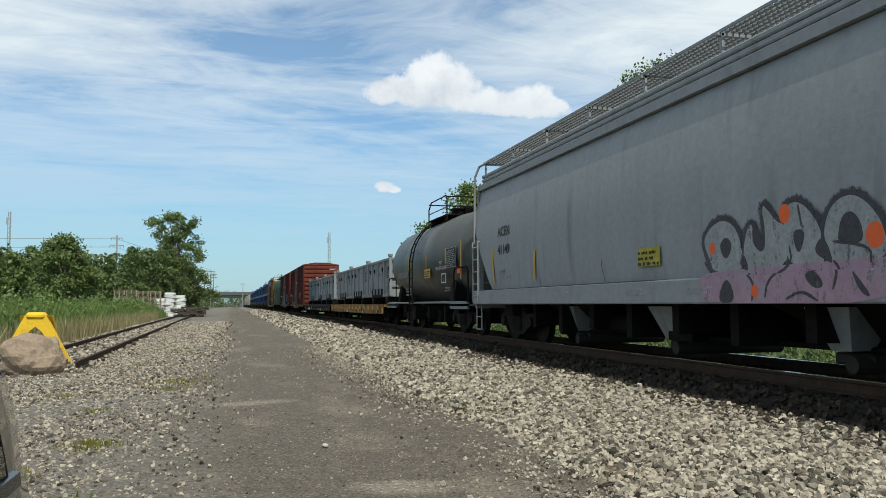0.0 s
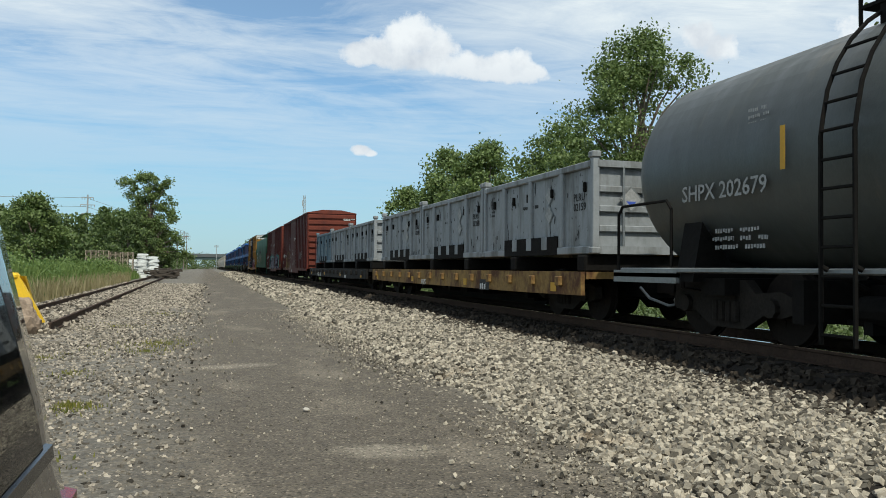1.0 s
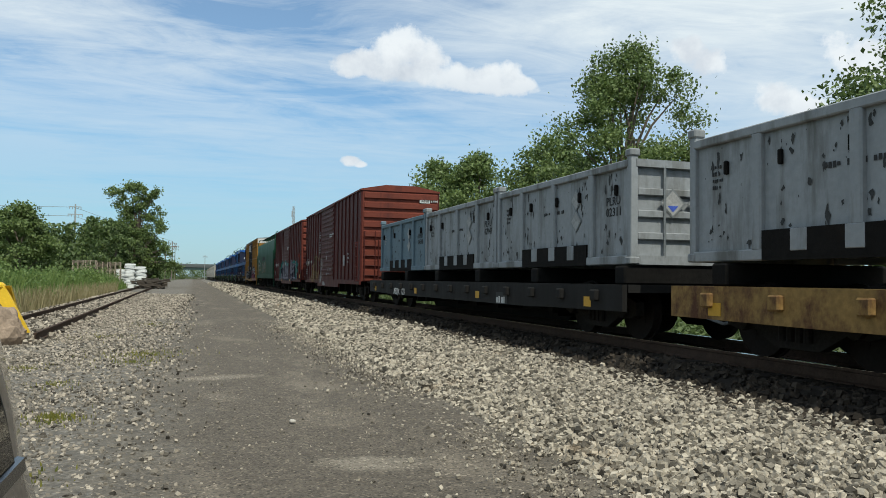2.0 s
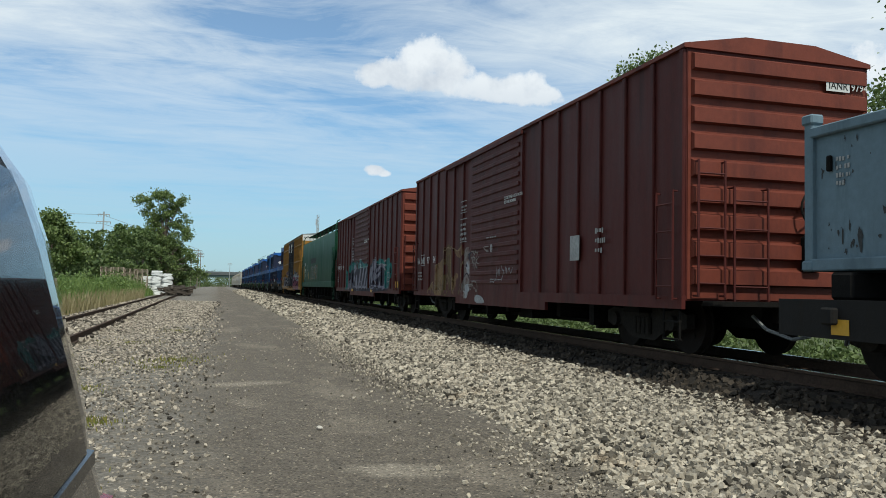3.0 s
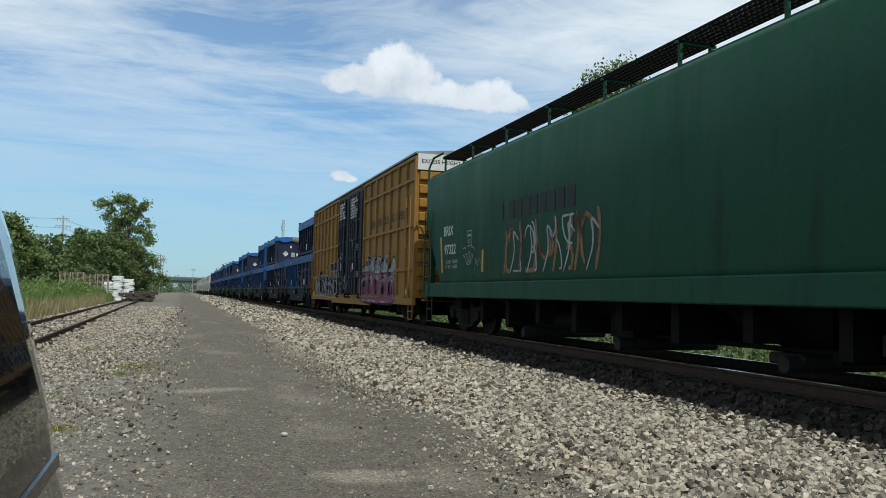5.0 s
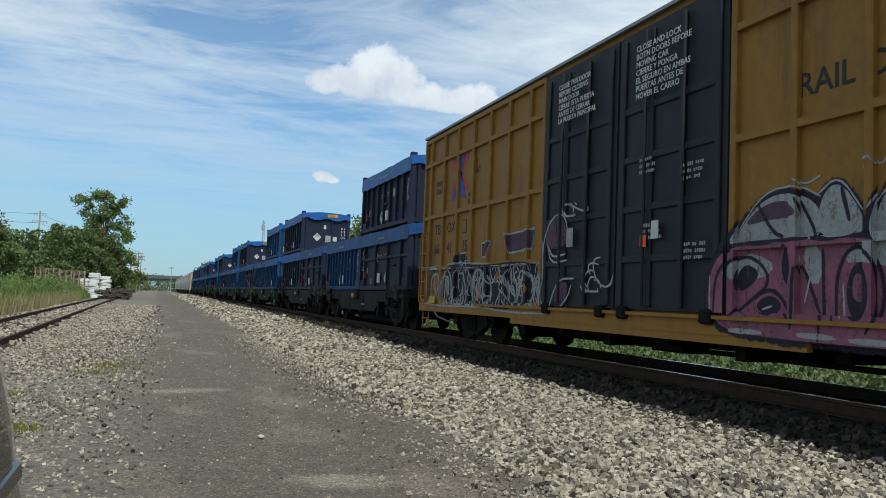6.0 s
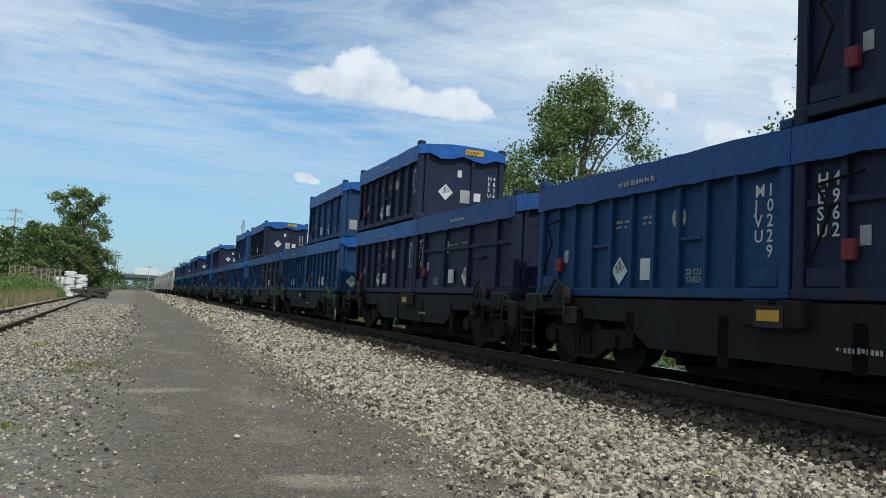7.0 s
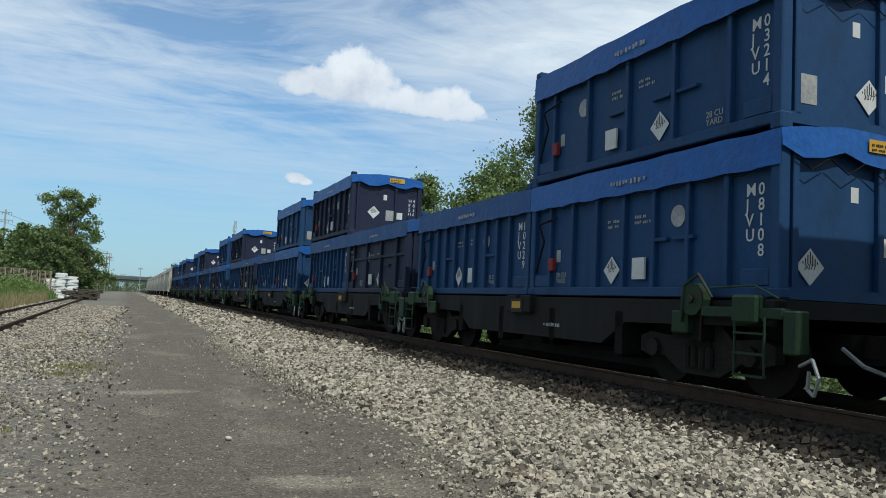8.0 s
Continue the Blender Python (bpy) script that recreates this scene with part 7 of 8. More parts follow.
CARTRIM = surface("black_rubber_trim", (0.012, 0.012, 0.012), 0.5, vary=0.1, bump=0)
CHROME = surface("satin_trim", (0.09, 0.095, 0.10), 0.25, 0.9, vary=0.05, bump=0, spec=0.5)
CARGLASS = surface("tinted_car_glass", (0.010, 0.012, 0.013), 0.10, 0.0, vary=0.05, bump=0, coat=1.0, spec=0.5)
CARGLASS.node_tree.nodes["Principled BSDF"].inputs["Coat Roughness"].default_value = 0.0
REDLENS = surface("red_lamp_lens", (0.16, 0.006, 0.006), 0.3, vary=0.05, bump=0, coat=0.2, spec=0.3)


# ---- siding with its bumper ----
def build_siding():
    build_track("siding_track", "rusted disused siding track sunk in gravel", -3.87, 0.22, 17.5, 125, False, 18, 190, -0.018, 0.05)
    b = thing("track_bumper", "yellow steel bumping post at the end of the siding", "bumping post", m=pose(-4.0, 17.9, 0))
    for s in (-1, 1):
        bm = bmesh.new()
        prism(bm, [(s * 0.10, 1.22), (s * 0.20, 1.22), (s * 0.72, 0.2), (s * 0.55, 0.2), (s * 0.12, 0.86), (s * 0.0, 0.96), (s * 0.0, 1.22)], "y", -0.06, 0.06)
        part("brace", bm, YELLOWSTEEL, b)
        bm = bmesh.new()
        prism(bm, [(-0.06, 1.20), (0.10, 1.20), (1.5, 0.2), (1.3, 0.2)], "x", *sorted((s * 0.22, s * 0.32)))
        part("rear_brace", bm, YELLOWSTEEL, b)
    part("head", B(-0.2, 0.2, -0.1, 0.16, 1.12, 1.27, bevel=0.05), YELLOWSTEEL, b)
    bm = bmesh.new()
    bmesh.ops.create_icosphere(bm, subdivisions=4, radius=1.0)
    for v in bm.verts:
        d = 1 + 0.22 * noise.noise(v.co * 1.3) + 0.10 * noise.noise(v.co * 3.5) + 0.04 * noise.noise(v.co * 9)
        v.co = Vector((v.co.x * 0.66, v.co.y * 0.55, max(v.co.z, -0.62) * 0.52 + 0.30)) * d
    r = part("boulder", bm, BOULDER, None)
    tagged(r, "rough brown boulder blocking the end of the siding", "boulder")
    r.matrix_basis = pose(-3.86, 17.15, 0.0, 0, 0, 20)


def build_pebble():
    bm = bmesh.new()
    bmesh.ops.create_icosphere(bm, subdivisions=2, radius=0.034)
    for v in bm.verts:
        v.co = Vector((v.co.x, v.co.y * 0.8, v.co.z * 0.6)) * (1 + 0.3 * noise.noise(v.co * 25))
    ob = part("loose_stone", bm, PALESTONE, None)
    tagged(ob, "single pale loose stone lying on the dirt road", "stone")
    ob.matrix_basis = pose(1.0, 7.1, 0.02)


PALESTONE = surface("pale_stone", (0.42, 0.39, 0.34), 0.85, vary=0.2, scale=12)


# ---- plants ----
def leaves(name, pts, size, mat, parent, seed, kind="", upright=False):
    """Leaf blades, each a folded quad of its own."""
    rng = np.random.default_rng(seed)
    n = len(pts)
    a = rng.normal(0, 1, (n, 3))
    a /= np.linalg.norm(a, axis=1)[:, None]
    b = np.cross(a, rng.normal(0, 1, (n, 3)))
    b /= np.linalg.norm(b, axis=1)[:, None]
    c = np.cross(a, b)
    s = size * rng.uniform(0.6, 1.3, n)[:, None]
    v = np.stack([pts - a * s * 0.55, pts + b * s * 0.36 + c * s * 0.08, pts + a * s * 0.55, pts - b * s * 0.36 + c * s * 0.08], 1).reshape(-1, 3)
    i = 4 * np.arange(n)[:, None]
    f = i + np.array([[0, 1, 2, 3]])
    me = bpy.data.meshes.new(name)
    me.from_pydata(v, [], f)
    me.materials.append(mat)
    ob = new(name, me)
    ob.parent = parent
    return ob


def tree(x, y, height, radius, seed, count, size, mat=None, low=0.25, label="broad-leaved tree in full summer leaf", clusters=60, z=0.0, name="tree", flat_top=1.0, lobes=()):
    mat = mat or LEAF
    rng = np.random.default_rng(seed)
    t = thing(name, label, name, m=pose(x, y, z))
    bm = bmesh.new()
    base_r = 0.022 * height
    trunk = [Vector((0.12 * k * rng.uniform(-1, 1), 0.12 * k * rng.uniform(-1, 1), height * 0.8 * k / 5)) for k in range(6)]
    for k in range(5):
        rod(bm, trunk[k] - Vector((0, 0, 0.02 * height)), trunk[k + 1], base_r * (1 - k * 0.17), 8, base_r * (1 - (k + 1) * 0.17))
    cents = []
    for _ in range(clusters):
        h = rng.uniform(low, 1.0)
        w = math.sin(min(1.0, (h - low) / (1 - low) * 0.86 + 0.14) * math.pi) ** 0.6 * radius * flat_top
        a, rr = rng.uniform(0, 6.28), w * math.sqrt(rng.uniform(0.1, 1.0)) * rng.uniform(0.7, 1.08)
        cents.append(Vector((rr * math.cos(a), rr * math.sin(a), h * height * rng.uniform(0.93, 1.02))))
    if lobes:  # crown of separate lobes: x, z, radius, clusters
        cents = []
        for lx, lz, lr, k in lobes:
            for p in clump(rng, (lx, 0, lz), lr * 0.8, k):
                cents.append(Vector(p))
        clusters = len(cents)
    for c in cents[::3]:
        k = min(4, max(1, int(5 * (c.z / height - 0.2))))
        mid = (trunk[k] + c) / 2 + Vector((0, 0, 0.04 * height))
        rod(bm, trunk[k], mid, base_r * 0.35, 5, base_r * 0.2)
        rod(bm, mid, c, base_r * 0.2, 5, base_r * 0.06)
    part("trunk", bm, BARK, t)
    per = count // clusters
    pts = np.concatenate([np.array(c) + rng.normal(0, 1, (per, 3)) * np.array([1, 1, 0.7]) * radius * rng.uniform(0.07, 0.135) for c in cents])
    leaves("crown", pts, size, mat, t, seed)
    return t


def clump(rng, c, r, n, squash=0.8):
    """Points filling a ball round c, denser towards its skin."""
    d = rng.normal(0, 1, (n, 3))
    d /= np.linalg.norm(d, axis=1)[:, None]
    return np.array(c) + d * np.array([1, 1, squash]) * (r * rng.uniform(0.15, 1.0, n) ** 0.45)[:, None]


def blades(name, label, spots, heights, mat, seed, width=0.03, cat="grass"):
    """Upright bent grass and weed blades, one sheet of stuff."""
    rng = np.random.default_rng(seed)
    n = len(spots)
    a = rng.uniform(0, 6.28, n)
    side = np.stack([np.cos(a), np.sin(a), np.zeros(n)], 1) * (width * rng.uniform(0.6, 1.4, n))[:, None]
    lean = rng.normal(0, 0.16, (n, 3)) * np.array([1, 1, 0]) * heights[:, None]
    mid = spots + lean * 0.4 + np.array([0, 0, 1]) * heights[:, None] * 0.55
    tip = spots + lean + np.array([0, 0, 1]) * heights[:, None]
    v = np.stack([spots - side, spots + side, mid + side * 0.8, tip, mid - side * 0.8], 1).reshape(-1, 3)
    f = 5 * np.arange(n)[:, None] + np.array([[0, 1, 2, 3, 4]])
    me = bpy.data.meshes.new(name)
    me.from_pydata(v, [], f)
    me.materials.append(mat)
    tagged(new(name, me), label, cat, kind="stuff")


def build_plants():
    rng = np.random.default_rng(12)
    n = 40000
    y = 20 + 85 * rng.uniform(0, 1, n) ** 1.25
    x = -5.55 - 0.018 * y - rng.gamma(2.0, 1.6, n)
    h = np.clip(rng.normal(1.05, 0.28, n), 0.3, 1.7) * np.clip((-4.6 - 0.018 * y - x) / 2.2, 0.4, 1.15)
    blades("tall_weeds", "tall green weeds and grass beside the siding", np.stack([x, y, np.zeros(n)], 1), h, WEED, 13, 0.035, "weeds")
    n = 2600
    y = 19 + 60 * rng.uniform(0, 1, n) ** 1.4
    x = -5.2 - 0.018 * y - rng.gamma(1.5, 0.35, n)
    blades("dry_grass", "pale dry grass along the siding", np.stack([x, y, np.zeros(n)], 1), rng.uniform(0.4, 1.1, n), STRAW, 14, 0.018)
    # leafy clumps among the weeds
    pts = []
    for _ in range(150):
        yy = rng.uniform(24, 100)
        c = np.array([-6.6 - 0.018 * yy - rng.gamma(1.6, 1.5), yy, rng.uniform(0.5, 1.4)])
        pts.append(c + rng.normal(0, 0.42, (110, 3)))
    lv = leaves("weed_leaves", np.concatenate(pts), 0.16, WEED, None, 15)
    tagged(lv, "leafy green weeds and low brush beside the siding", "weeds", kind="stuff")
    # tufts on the verge
    sp, hh = [], []
    for cx, cy, r, k in ((-1.27, 7.85, 0.30, 330), (-0.81, 14.6, 0.8, 430), (-0.9, 13.2, 0.6, 200), (-1.7, 10.5, 0.3, 110), (-1.1, 5.3, 0.22, 150), (-1.75, 6.5, 0.3, 180), (-2.4, 12.5, 0.5, 160), (-2.0, 19.0, 0.9, 240), (-1.2, 24.0, 1.0, 220)):
        a, q = rng.uniform(0, 6.28, k), r * np.abs(rng.normal(0, 0.62, k))
        sp.append(np.stack([cx + q * np.cos(a), cy + q * 1.3 * np.sin(a), np.zeros(k)], 1))
        hh.append(rng.uniform(0.012, 0.06, k))
    blades("verge_tufts", "low yellow-green grass tufts in the gravel", np.concatenate(sp), np.concatenate(hh), TUFT, 16, 0.008)
    # green strip beyond the tracks; darker leaf colour stands in for gloom under the train
    n = 11000
    y = 3 + 107 * rng.uniform(0, 1, n) ** 1.6
    x = 12.7 + rng.gamma(2.0, 2.0, n)
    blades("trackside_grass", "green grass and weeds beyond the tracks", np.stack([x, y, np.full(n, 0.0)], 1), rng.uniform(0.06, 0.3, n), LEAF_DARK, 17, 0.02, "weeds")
    pts = []
    for _ in range(560):
        yy = 3 + 75 * rng.random() ** 1.4
        pts.append(clump(rng, (10.5 + rng.gamma(2.0, 1.1), yy, rng.uniform(0.02, 0.22)), rng.uniform(0.22, 0.45), 50))
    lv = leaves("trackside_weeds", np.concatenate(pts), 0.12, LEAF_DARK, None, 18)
    tagged(lv, "low leafy weeds beyond the track", "weeds", kind="stuff")
    # trees and woods beyond the train
    tree(24.0, 39.5, 15.3, 4.7, 31, 34000, 0.19, clusters=105, low=0.28)
    tree(25.5, 19.0, 15.5, 5.0, 32, 30000, 0.19, clusters=105, low=0.25)
    tree(27.5, 57.0, 13.2, 5.2, 33, 20000, 0.28, clusters=110, low=0.1)
    tree(25.0, 68.0, 13.2, 5.2, 34, 18000, 0.3, clusters=100, low=0.08)
    tree(25.0, 80.0, 14.0, 5.4, 35, 16000, 0.34, clusters=100, low=0.08)
    tree(24.0, 93.0, 11.0, 5.0, 36, 12000, 0.36, clusters=80, low=0.05)
    tree(29.0, 46.0, 10.2, 4.6, 37, 6000, 0.4, clusters=50, low=0.05)
    tree(29.0, 28.0, 9.0, 4.5, 38, 6000, 0.4, clusters=50, low=0.05)
    pts = []
    for _ in range(420):
        yy = rng.uniform(2, 125)
        low = yy < 62
        pts.append(clump(rng, (rng.uniform(21.5, 33), yy, rng.uniform(0.2, 0.9 if low else 3.0)), 0.9 if low else 1.5, 60))
    for _ in range(420):
        yy = rng.uniform(130, 300)
        pts.append(clump(rng, (rng.uniform(24, 38), yy, rng.uniform(0.4, 3.6)), rng.uniform(1.2, 2.0), 60))
    for _ in range(420):
        yy = rng.uniform(290, 415)
        top = 9.5 + 1.5 * math.sin(yy * 0.09)
        pts.append(clump(rng, (14.5 + rng.gamma(1.6, 7.0), yy, rng.uniform(0.5, top)), rng.uniform(1.6, 2.6), 70))
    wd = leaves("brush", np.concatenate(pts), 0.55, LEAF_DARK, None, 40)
    tagged(wd, "dense green brush and far woods beyond the tracks", "woods", kind="stuff")
    # left side
    tree(-7.4, 108, 14.4, 3.2, 51, 18000, 0.25, LEAF, 0.15, "tall open-crowned tree beside the siding", lobes=(
        (1.6, 12.4, 1.8, 12), (-0.4, 13.0, 1.4, 9), (-2.6, 12.1, 1.2, 6), (-1.3, 10.8, 1.5, 8), (0.6, 11.2, 1.6, 9), (1.6, 9.7, 2.0, 12), (2.5, 7.6, 1.9, 11), (-0.8, 8.3, 1.6, 10), (0.3, 7.0, 1.9, 10), (1.5, 6.2, 2.1, 11), (-0.3, 9.7, 1.5, 8), (-0.9, 5.4, 2.4, 16), (2.9, 4.8, 2.4, 16), (4.6, 2.6, 1.6, 8), (0.8, 3.0, 2.6, 14), (-2.8, 3.2, 1.8, 9)))
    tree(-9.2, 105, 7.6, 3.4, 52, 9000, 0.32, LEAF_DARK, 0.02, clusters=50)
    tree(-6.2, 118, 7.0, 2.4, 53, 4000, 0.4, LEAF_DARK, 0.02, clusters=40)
    tree(-13.6, 71, 7.0, 3.3, 54, 16000, 0.24, LEAF, 0.02, "dense rounded tree behind the weeds", 70)
    tree(-17.5, 70, 6.0, 2.8, 55, 5000, 0.34, LEAF, 0.02, clusters=50)
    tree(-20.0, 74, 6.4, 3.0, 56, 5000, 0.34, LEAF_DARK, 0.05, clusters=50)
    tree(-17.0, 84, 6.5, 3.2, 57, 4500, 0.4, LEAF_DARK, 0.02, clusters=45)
    pts = []
    for _ in range(1000):
        yy = rng.uniform(122, 175)
        xx = rng.uniform(-62, -9.5)
        top = 8.8 + 1.0 * math.sin(xx * 0.35) + 0.6 * math.sin(xx * 1.1)
        pts.append(clump(rng, (xx, yy, rng.uniform(0.5, top)), rng.uniform(1.2, 2.0), 80))
    for _ in range(160):
        yy = rng.uniform(180, 400)
        pts.append(clump(rng, (-9.0 - rng.gamma(1.5, 4.0), yy, rng.uniform(0.5, 7.0)), rng.uniform(1.4, 2.2), 60))
    for _ in range(520):
        c = np.array([rng.uniform(-60, 50), rng.uniform(432, 480), rng.uniform(0.3, 7.5)])
        pts.append(clump(rng, c, rng.uniform(1.6, 2.6), 50))
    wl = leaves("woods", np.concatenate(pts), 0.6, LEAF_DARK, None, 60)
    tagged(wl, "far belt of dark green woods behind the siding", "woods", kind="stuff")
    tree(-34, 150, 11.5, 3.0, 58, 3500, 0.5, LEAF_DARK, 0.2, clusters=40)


TUFT = foliage("tuft_grass", (0.10, 0.115, 0.02), (0.26, 0.24, 0.05))


# ---- yard goods ----
def pallet_meshes():
    top, bearer = mesh_of(B(-0.6, 0.6, -0.085, 0.085, 0.11, 0.135), "top_board"), mesh_of(B(-0.045, 0.045, -0.5, 0.5, 0.0, 0.11), "bearer")
    for me in (top, bearer):
        me.materials.append(WOOD)
    return top, bearer


def pallet(top, bearer, m):
    p = thing("pallet", "weathered wooden pallet in a tall stack", "pallet", "stacked pallets", m)
    for i in range(5):
        ob = new("top_board", top)
        ob.parent, ob.matrix_basis = p, pose(0, -0.41 + 0.205 * i, 0)
    for x in (-0.54, 0, 0.54):
        ob = new("bearer", bearer)
        ob.parent, ob.matrix_basis = p, pose(x, 0, 0)


def build_yard():
    boards = pallet_meshes()
    rng = random.Random(4)
    for x0, y0, cols, n in ((-12.4, 96, 2, 23), (-9.9, 96.5, 2, 22), (-17.4, 75, 2, 20), (-14.6, 76, 1, 13)):
        for c in range(cols):
            for k in range(n):
                pallet(*boards, pose(x0 + 1.32 * c + rng.uniform(-0.04, 0.04), y0 + rng.uniform(-0.04, 0.04), 0.137 * k, 0, 0, rng.uniform(-3, 3)))
    # sacks on pallets
    bm = bmesh.new()
    box(bm, -0.55, 0.55, -0.3, 0.3, 0.0, 0.2)
    bmesh.ops.subdivide_edges(bm, edges=bm.edges[:], cuts=3, use_grid_fill=True)
    for v in bm.verts:
        f = 1 - 0.35 * (abs(v.co.x) / 0.55) ** 4 - 0.2 * (abs(v.co.y) / 0.3) ** 4
        v.co.z = 0.1 + (v.co.z - 0.1) * max(0.35, f) + 0.015 * noise.noise(v.co * 6)
    sack = mesh_of(bm, "sack")
    sack.materials.append(BAG)
    for x0, y0, tiers in ((-6.0, 99, 15), (-7.2, 99.6, 17), (-8.5, 101.5, 13)):
        for k in range(tiers):
            for j in range(2):
                ob = new("sack", sack)
                tagged(ob, "white woven sack in a stacked block", "sack", "stacked white sacks")
                ob.matrix_basis = pose(x0 + rng.uniform(-0.13, 0.13), y0 + 0.62 * j + rng.uniform(-0.05, 0.05), 0.17 * k, 0, 0, rng.uniform(-11, 11) + (180 if k % 2 else 0))
    tm = mesh_of(B(-1.3, 1.3, -0.115, 0.115, 0, 0.17, bevel=0.015), "old_tie")
    tm.materials.append(OLDTIE)
    for i in range(46):
        ob = new("railway_tie", tm)
        tagged(ob, "dark discarded wooden railway tie in a heap", "railway tie", "heap of old ties")
        k = i // 9
        ob.matrix_basis = pose(-4.6 + rng.uniform(-1.0, 0.9), 97 + rng.uniform(-3.5, 4.5), 0.14 + 0.17 * k, rng.uniform(-9, 9), rng.uniform(-13, 13), rng.uniform(-70, 70))


# ---- poles, tower, bridge ----
def build_distance():
    def pole(x, y, h, arms, mat, r=0.18, label="wooden utility pole with crossarms"):
        p = thing("utility_pole", label, "utility pole", "line of utility poles", pose(x, y, 0))
        part("pole", rod(bmesh.new(), (0, 0, -0.3), (0, 0, h), r * 1.3, 8, r * 0.8), mat, p)
        for z, w in arms:
            a = part("crossarm", B(-w, w, -0.1, 0.1, h - z - 0.12, h - z + 0.12), mat, p)
            for s in (-1, -0.5, 0.5, 1):
                part("insulator", rod(bmesh.new(), (s * w * 0.95, 0, h - z - 0.7), (s * w * 0.95, 0, h - z), 0.10, 6), mat, a)

    pole(-33.5, 250, 22.3, ((0.8, 1.6), (3.0, 2.0), (5.6, 1.6)), POLEGREY, 0.26, "tall grey steel transmission pole with three crossarms")
    pole(-8.4, 330, 15.6, ((0.8, 1.6), (2.2, 1.6)), POLE)
    pole(-8.9, 400, 17.0, ((0.8, 1.6), (2.2, 1.6)), POLE)
    pole(-9.6, 290, 11.5, ((0.6, 1.3),), POLE)
    pole(5.0, 395, 12.0, ((0.5, 1.0),), POLEGREY, 0.14, "slim grey lamp pole on the bridge")
    for x, y, h in ((-57.6, 230, 26.5), (30.0, 252, 24.5)):
        t = thing("lattice_mast", "slender grey lattice radio mast above the trees", "mast", m=pose(x, y, 0))
        for dx, dy in ((-0.45, -0.3), (0.45, -0.3), (0, 0.5)):
            part("leg", rod(bmesh.new(), (dx, dy, 0), (dx * 0.7, dy * 0.7, h), 0.09, 5), POLEGREY, t)
        bm = bmesh.new()
        for k in range(int(h / 1.2)):
            z = k * 1.2
            rod(bm, (-0.42, -0.3, z), (0.42, -0.3, z + 1.2), 0.05, 4)
            rod(bm, (0.42, -0.3, z), (0, 0.45, z + 1.2), 0.05, 4)
        part("bracing", bm, POLEGREY, t)
        part("antenna", B(-0.7, -0.45, -0.5, -0.3, h - 3.5, h - 1.6), POLEGREY, t)
    w = bmesh.new()
    for z in (21.4, 18.8, 16.0):
        rod(w, (-34, 250, z), (-140, 262, z - 1.0), 0.05, 4)
        rod(w, (-34, 250, z), (-8.4, 330, z - 6), 0.05, 4)
    ob = part("power_lines", w, POLE, None)
    tagged(ob, "thin dark overhead power lines", "power line", kind="structure")
    b = thing("road_bridge", "concrete road bridge with green girders across the tracks", "bridge", m=pose(0, 420, 0))
    part("deck", B(-160, 160, -5, 5, 6.2, 6.9), CONCRETE, b)
    part("girder", B(-160, 160, -4.6, 4.6, 5.0, 6.2), BRIDGESTEEL, b)
    for x in (-11.5, 16.0):
        part("pier", B(x - 0.6, x + 0.6, -4, 4, 0, 5.0), CONCRETE, b)
    part("parapet", B(-160, 160, -5.1, -4.8, 6.9, 7.9), CONCRETE, b)
    t = thing("box_truck", "white box truck crossing the bridge far away", "truck", m=pose(-120, 419, 6.9))
    TRUCKS.append(t)
    part("cargo_box", B(-7.5, 3.5, -1.2, 1.2, 0.9, 4.4, bevel=0.1), BAG, t)
    part("cab", B(3.6, 5.6, -1.1, 1.1, 0.6, 2.9, bevel=0.2), BAG, t)
    for x in (-6.0, 4.5):
        part("wheel", rod(bmesh.new(), (x, -1.2, 0.5), (x, 1.2, 0.5), 0.5, 12), CARTRIM, t)


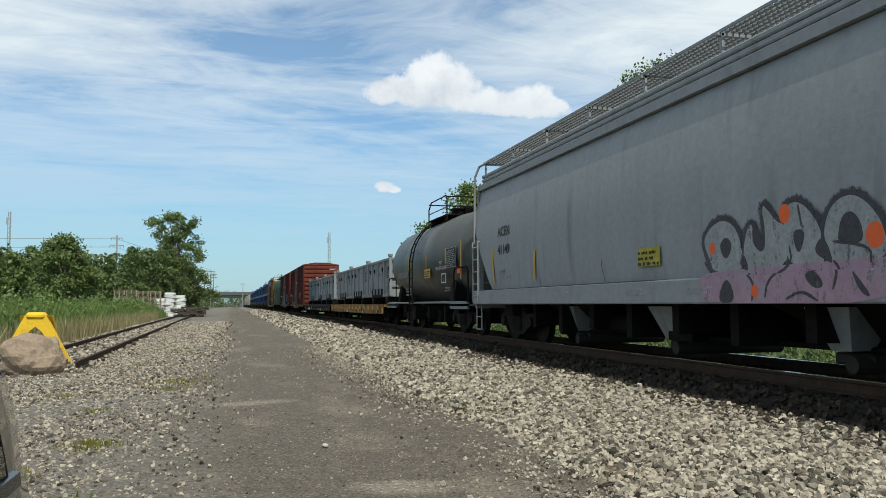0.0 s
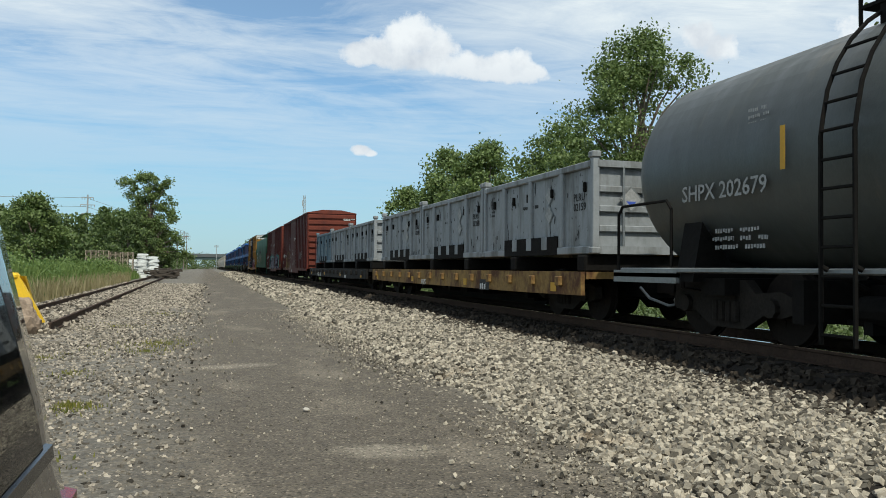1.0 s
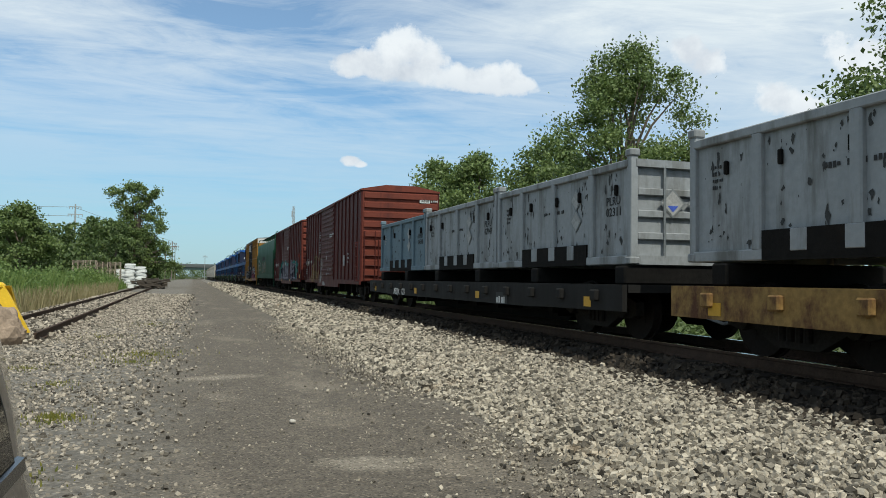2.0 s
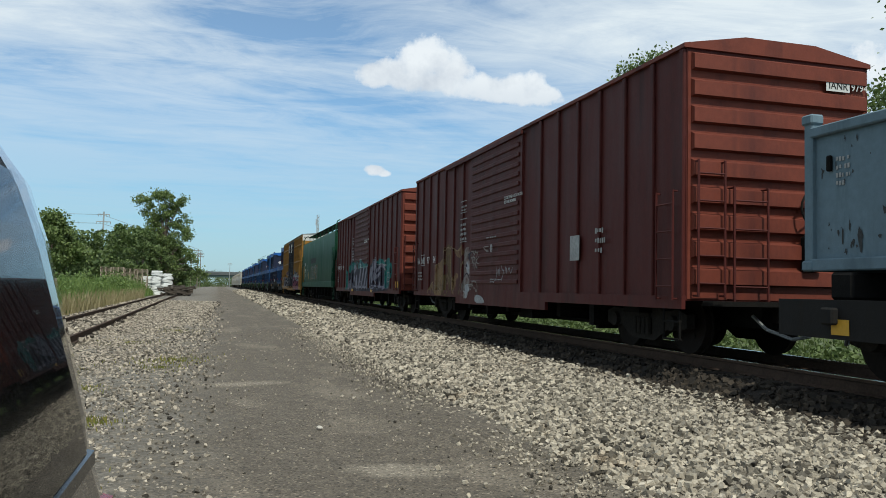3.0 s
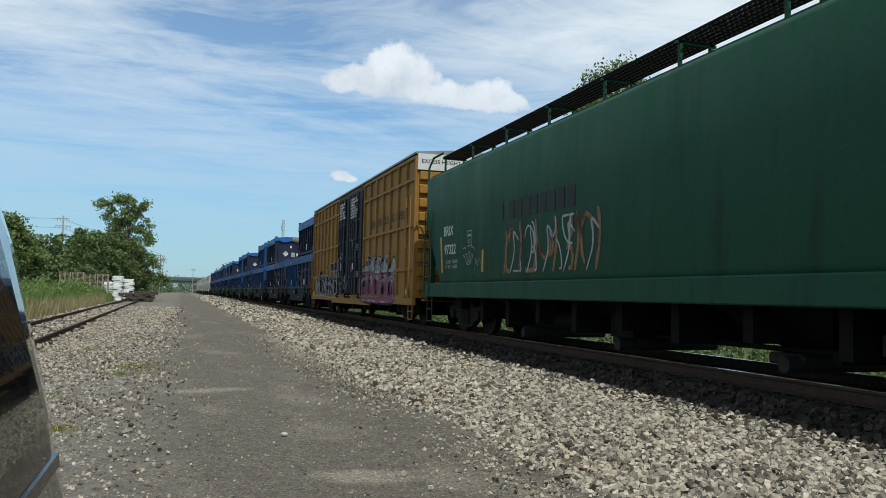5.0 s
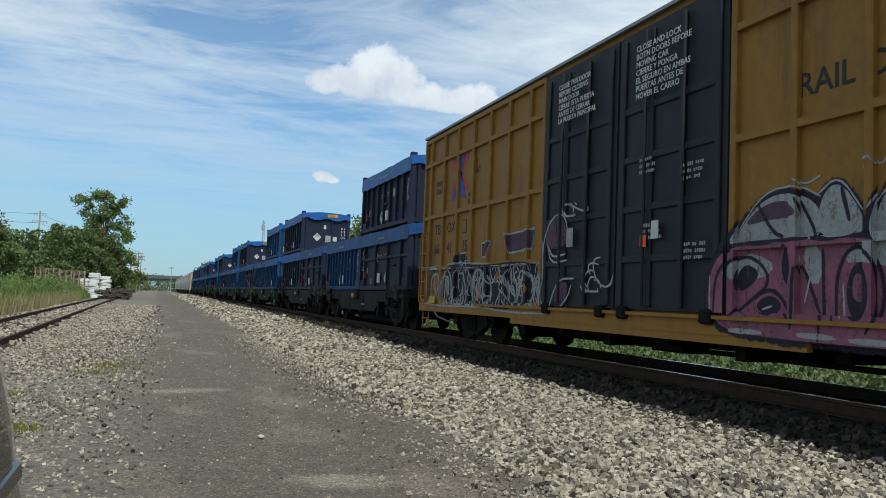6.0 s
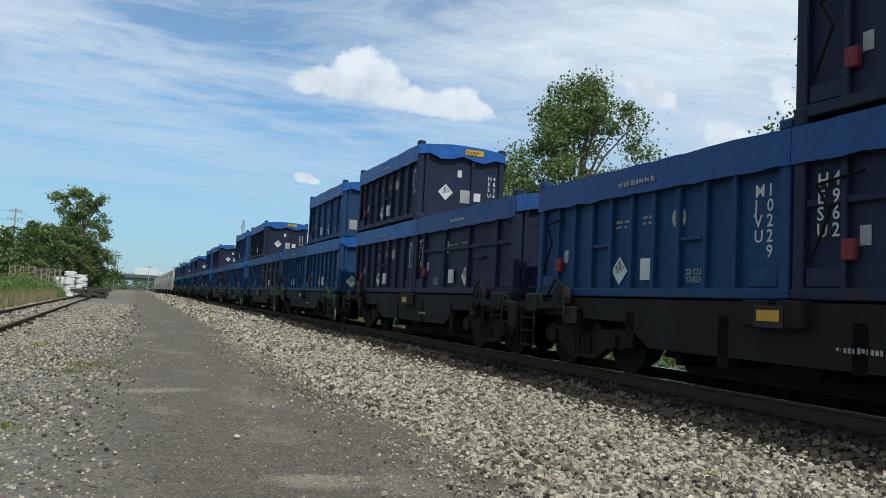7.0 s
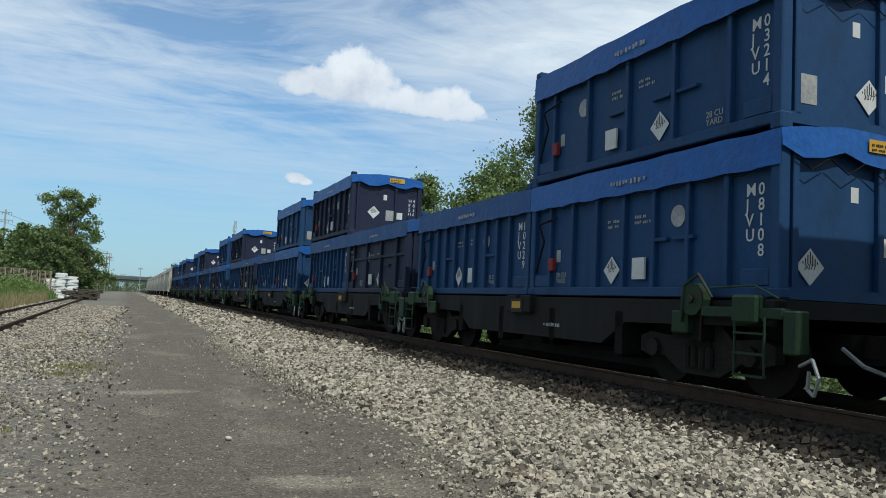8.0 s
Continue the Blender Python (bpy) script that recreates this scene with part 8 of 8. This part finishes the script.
# ---- parked car beside the camera ----
def build_car():
    car = thing("parked_car", "dark grey parked car with tinted windows, seen along its side", "car", m=pose(-1.105, 0, 0))
    side = [(0.80, 0.30), (0.90, 0.40), (0.935, 0.70), (0.945, 0.95), (0.943, 1.08), (0.915, 1.17), (0.905, 1.24), (0.842, 1.49), (0.812, 1.575), (0.765, 1.64), (0.66, 1.69), (0.35, 1.72), (0.0, 1.73)]
    zs, xs = [p[1] for p in side], [p[0] for p in side]

    def wide(z):
        return float(np.interp(z, zs, xs))

    stations = [(0.66, 0.55, -0.10), (0.64, 0.80, -0.05), (0.58, 0.93, -0.02), (0.50, 0.985, 0.0), (0.40, 1.0, 0.0), (-0.6, 1.0, 0.0), (-1.6, 1.0, 0.0), (-2.2, 0.985, -0.02), (-2.7, 0.97, -0.25), (-3.3, 0.96, -0.60), (-4.0, 0.92, -0.72), (-4.25, 0.7, -0.80)]
    bm = bmesh.new()
    rings = []
    for y, k, drop in stations:
        ring = []
        for sx, seq in ((1, side), (-1, side[::-1][1:])):
            for x, z in seq:
                zz = z + drop * max(0.0, (z - 0.95) / 0.8)
                ring.append(bm.verts.new((sx * x * k, y, zz)))
        rings.append(ring)
    n = len(rings[0])
    for a, b in zip(rings, rings[1:]):
        for i in range(n):
            bm.faces.new((a[i], a[(i + 1) % n], b[(i + 1) % n], b[i]))
    bmesh.ops.recalc_face_normals(bm, faces=bm.faces)
    caps = [[v.co.copy() for v in ring] for ring in (rings[0], rings[-1])]
    part("body", bm, CARPAINT, car, smooth=True)
    for name, ring, d in (("tailgate", caps[0], 1), ("grille_panel", caps[1], -1)):
        bm = bmesh.new()
        vs = [bm.verts.new(p) for p in ring]
        mid = bm.verts.new((0, ring[0].y + d * 0.03, 0.9))
        for i in range(len(vs)):
            tri = (vs[i], vs[(i + 1) % len(vs)], mid)
            bm.faces.new(tri if d < 0 else tri[::-1])
        bmesh.ops.recalc_face_normals(bm, faces=bm.faces)
        part(name, bm, CARPAINT, car)

    def pane(name, y0, y1, z0, z1, out, mat, slant=0.0, parent=None):
        bm = bmesh.new()
        nz, ny = 10, 6
        g = [[bm.verts.new((wide(z0 + (z1 - z0) * i / nz) + out, (y0 + (y1 - y0) * j / ny) + slant * (i / nz) * (1 if j == ny else 0), z0 + (z1 - z0) * i / nz)) for j in range(ny + 1)] for i in range(nz + 1)]
        for a, b in zip(g, g[1:]):
            for j in range(ny):
                bm.faces.new((a[j], a[j + 1], b[j + 1], b[j]))
        r = bmesh.ops.solidify(bm, geom=bm.faces[:], thickness=0.006)
        return part(name, bm, mat, parent or car, smooth=False)

    for y0, y1 in ((-0.42, 0.345), (-1.30, -0.52), (-2.15, -1.40)):
        f = pane("window_frame", y0 - 0.02, y1 + 0.02, 1.165, 1.60, 0.004, CARTRIM, -0.05)
        pane("window_glass", y0 + 0.005, y1 - 0.012, 1.195, 1.57, 0.010, CARGLASS, -0.05, f)
    bm = bmesh.new()
    prism(bm, [(0.905, 1.165), (0.924, 1.168), (0.922, 1.186), (0.905, 1.19)], "y", -2.3, 0.40)
    part("belt_trim", bm, CHROME, car)
    bm = bmesh.new()
    prism(bm, [(0.84, 0.80), (0.925, 0.80), (0.932, 1.08), (0.84, 1.11)], "y", 0.46, 0.56)
    part("tail_lamp", bm, REDLENS, car, "red tail lamp lens")
    for y in (-0.55, -3.35):
        for s in (-1, 1):
            w = part("wheel", rod(bmesh.new(), (s * 0.72, y, 0.34), (s * 0.95, y, 0.34), 0.34, 24), CARTRIM, car)
            part("rim", rod(bmesh.new(), (s * 0.93, y, 0.34), (s * 0.96, y, 0.34), 0.22, 16), GALV, w)


build_ground()
build_ballast()
build_train()
build_siding()
build_pebble()
build_stones()
build_plants()
build_yard()
build_distance()
build_car()
build_track("track", "main railway track with polished railheads", TX, RZ, -40, 700, True, -12, 230)


def motions():
    for tk in TRUCKS:
        walk(tk, [(t, pose(-12 + 18 * (t - 6), 419, 6.9)) for t in range(9)])
    turn = math.degrees(SPEED / WHEEL_R)
    for ob, y, z, x in MOVING:
        walk(ob, [(t, pose(TX + x, y - SPEED * t, BASE + z)) for t in range(9)])
        if y > 215:
            continue
        for tr in ob.children:
            for w in tr.children:
                if w.data is WHEEL_MESH:
                    at = w.location.copy()
                    walk(w, [(k / FPS, pose(*at, turn * k / FPS)) for k in range(241)])


motions()
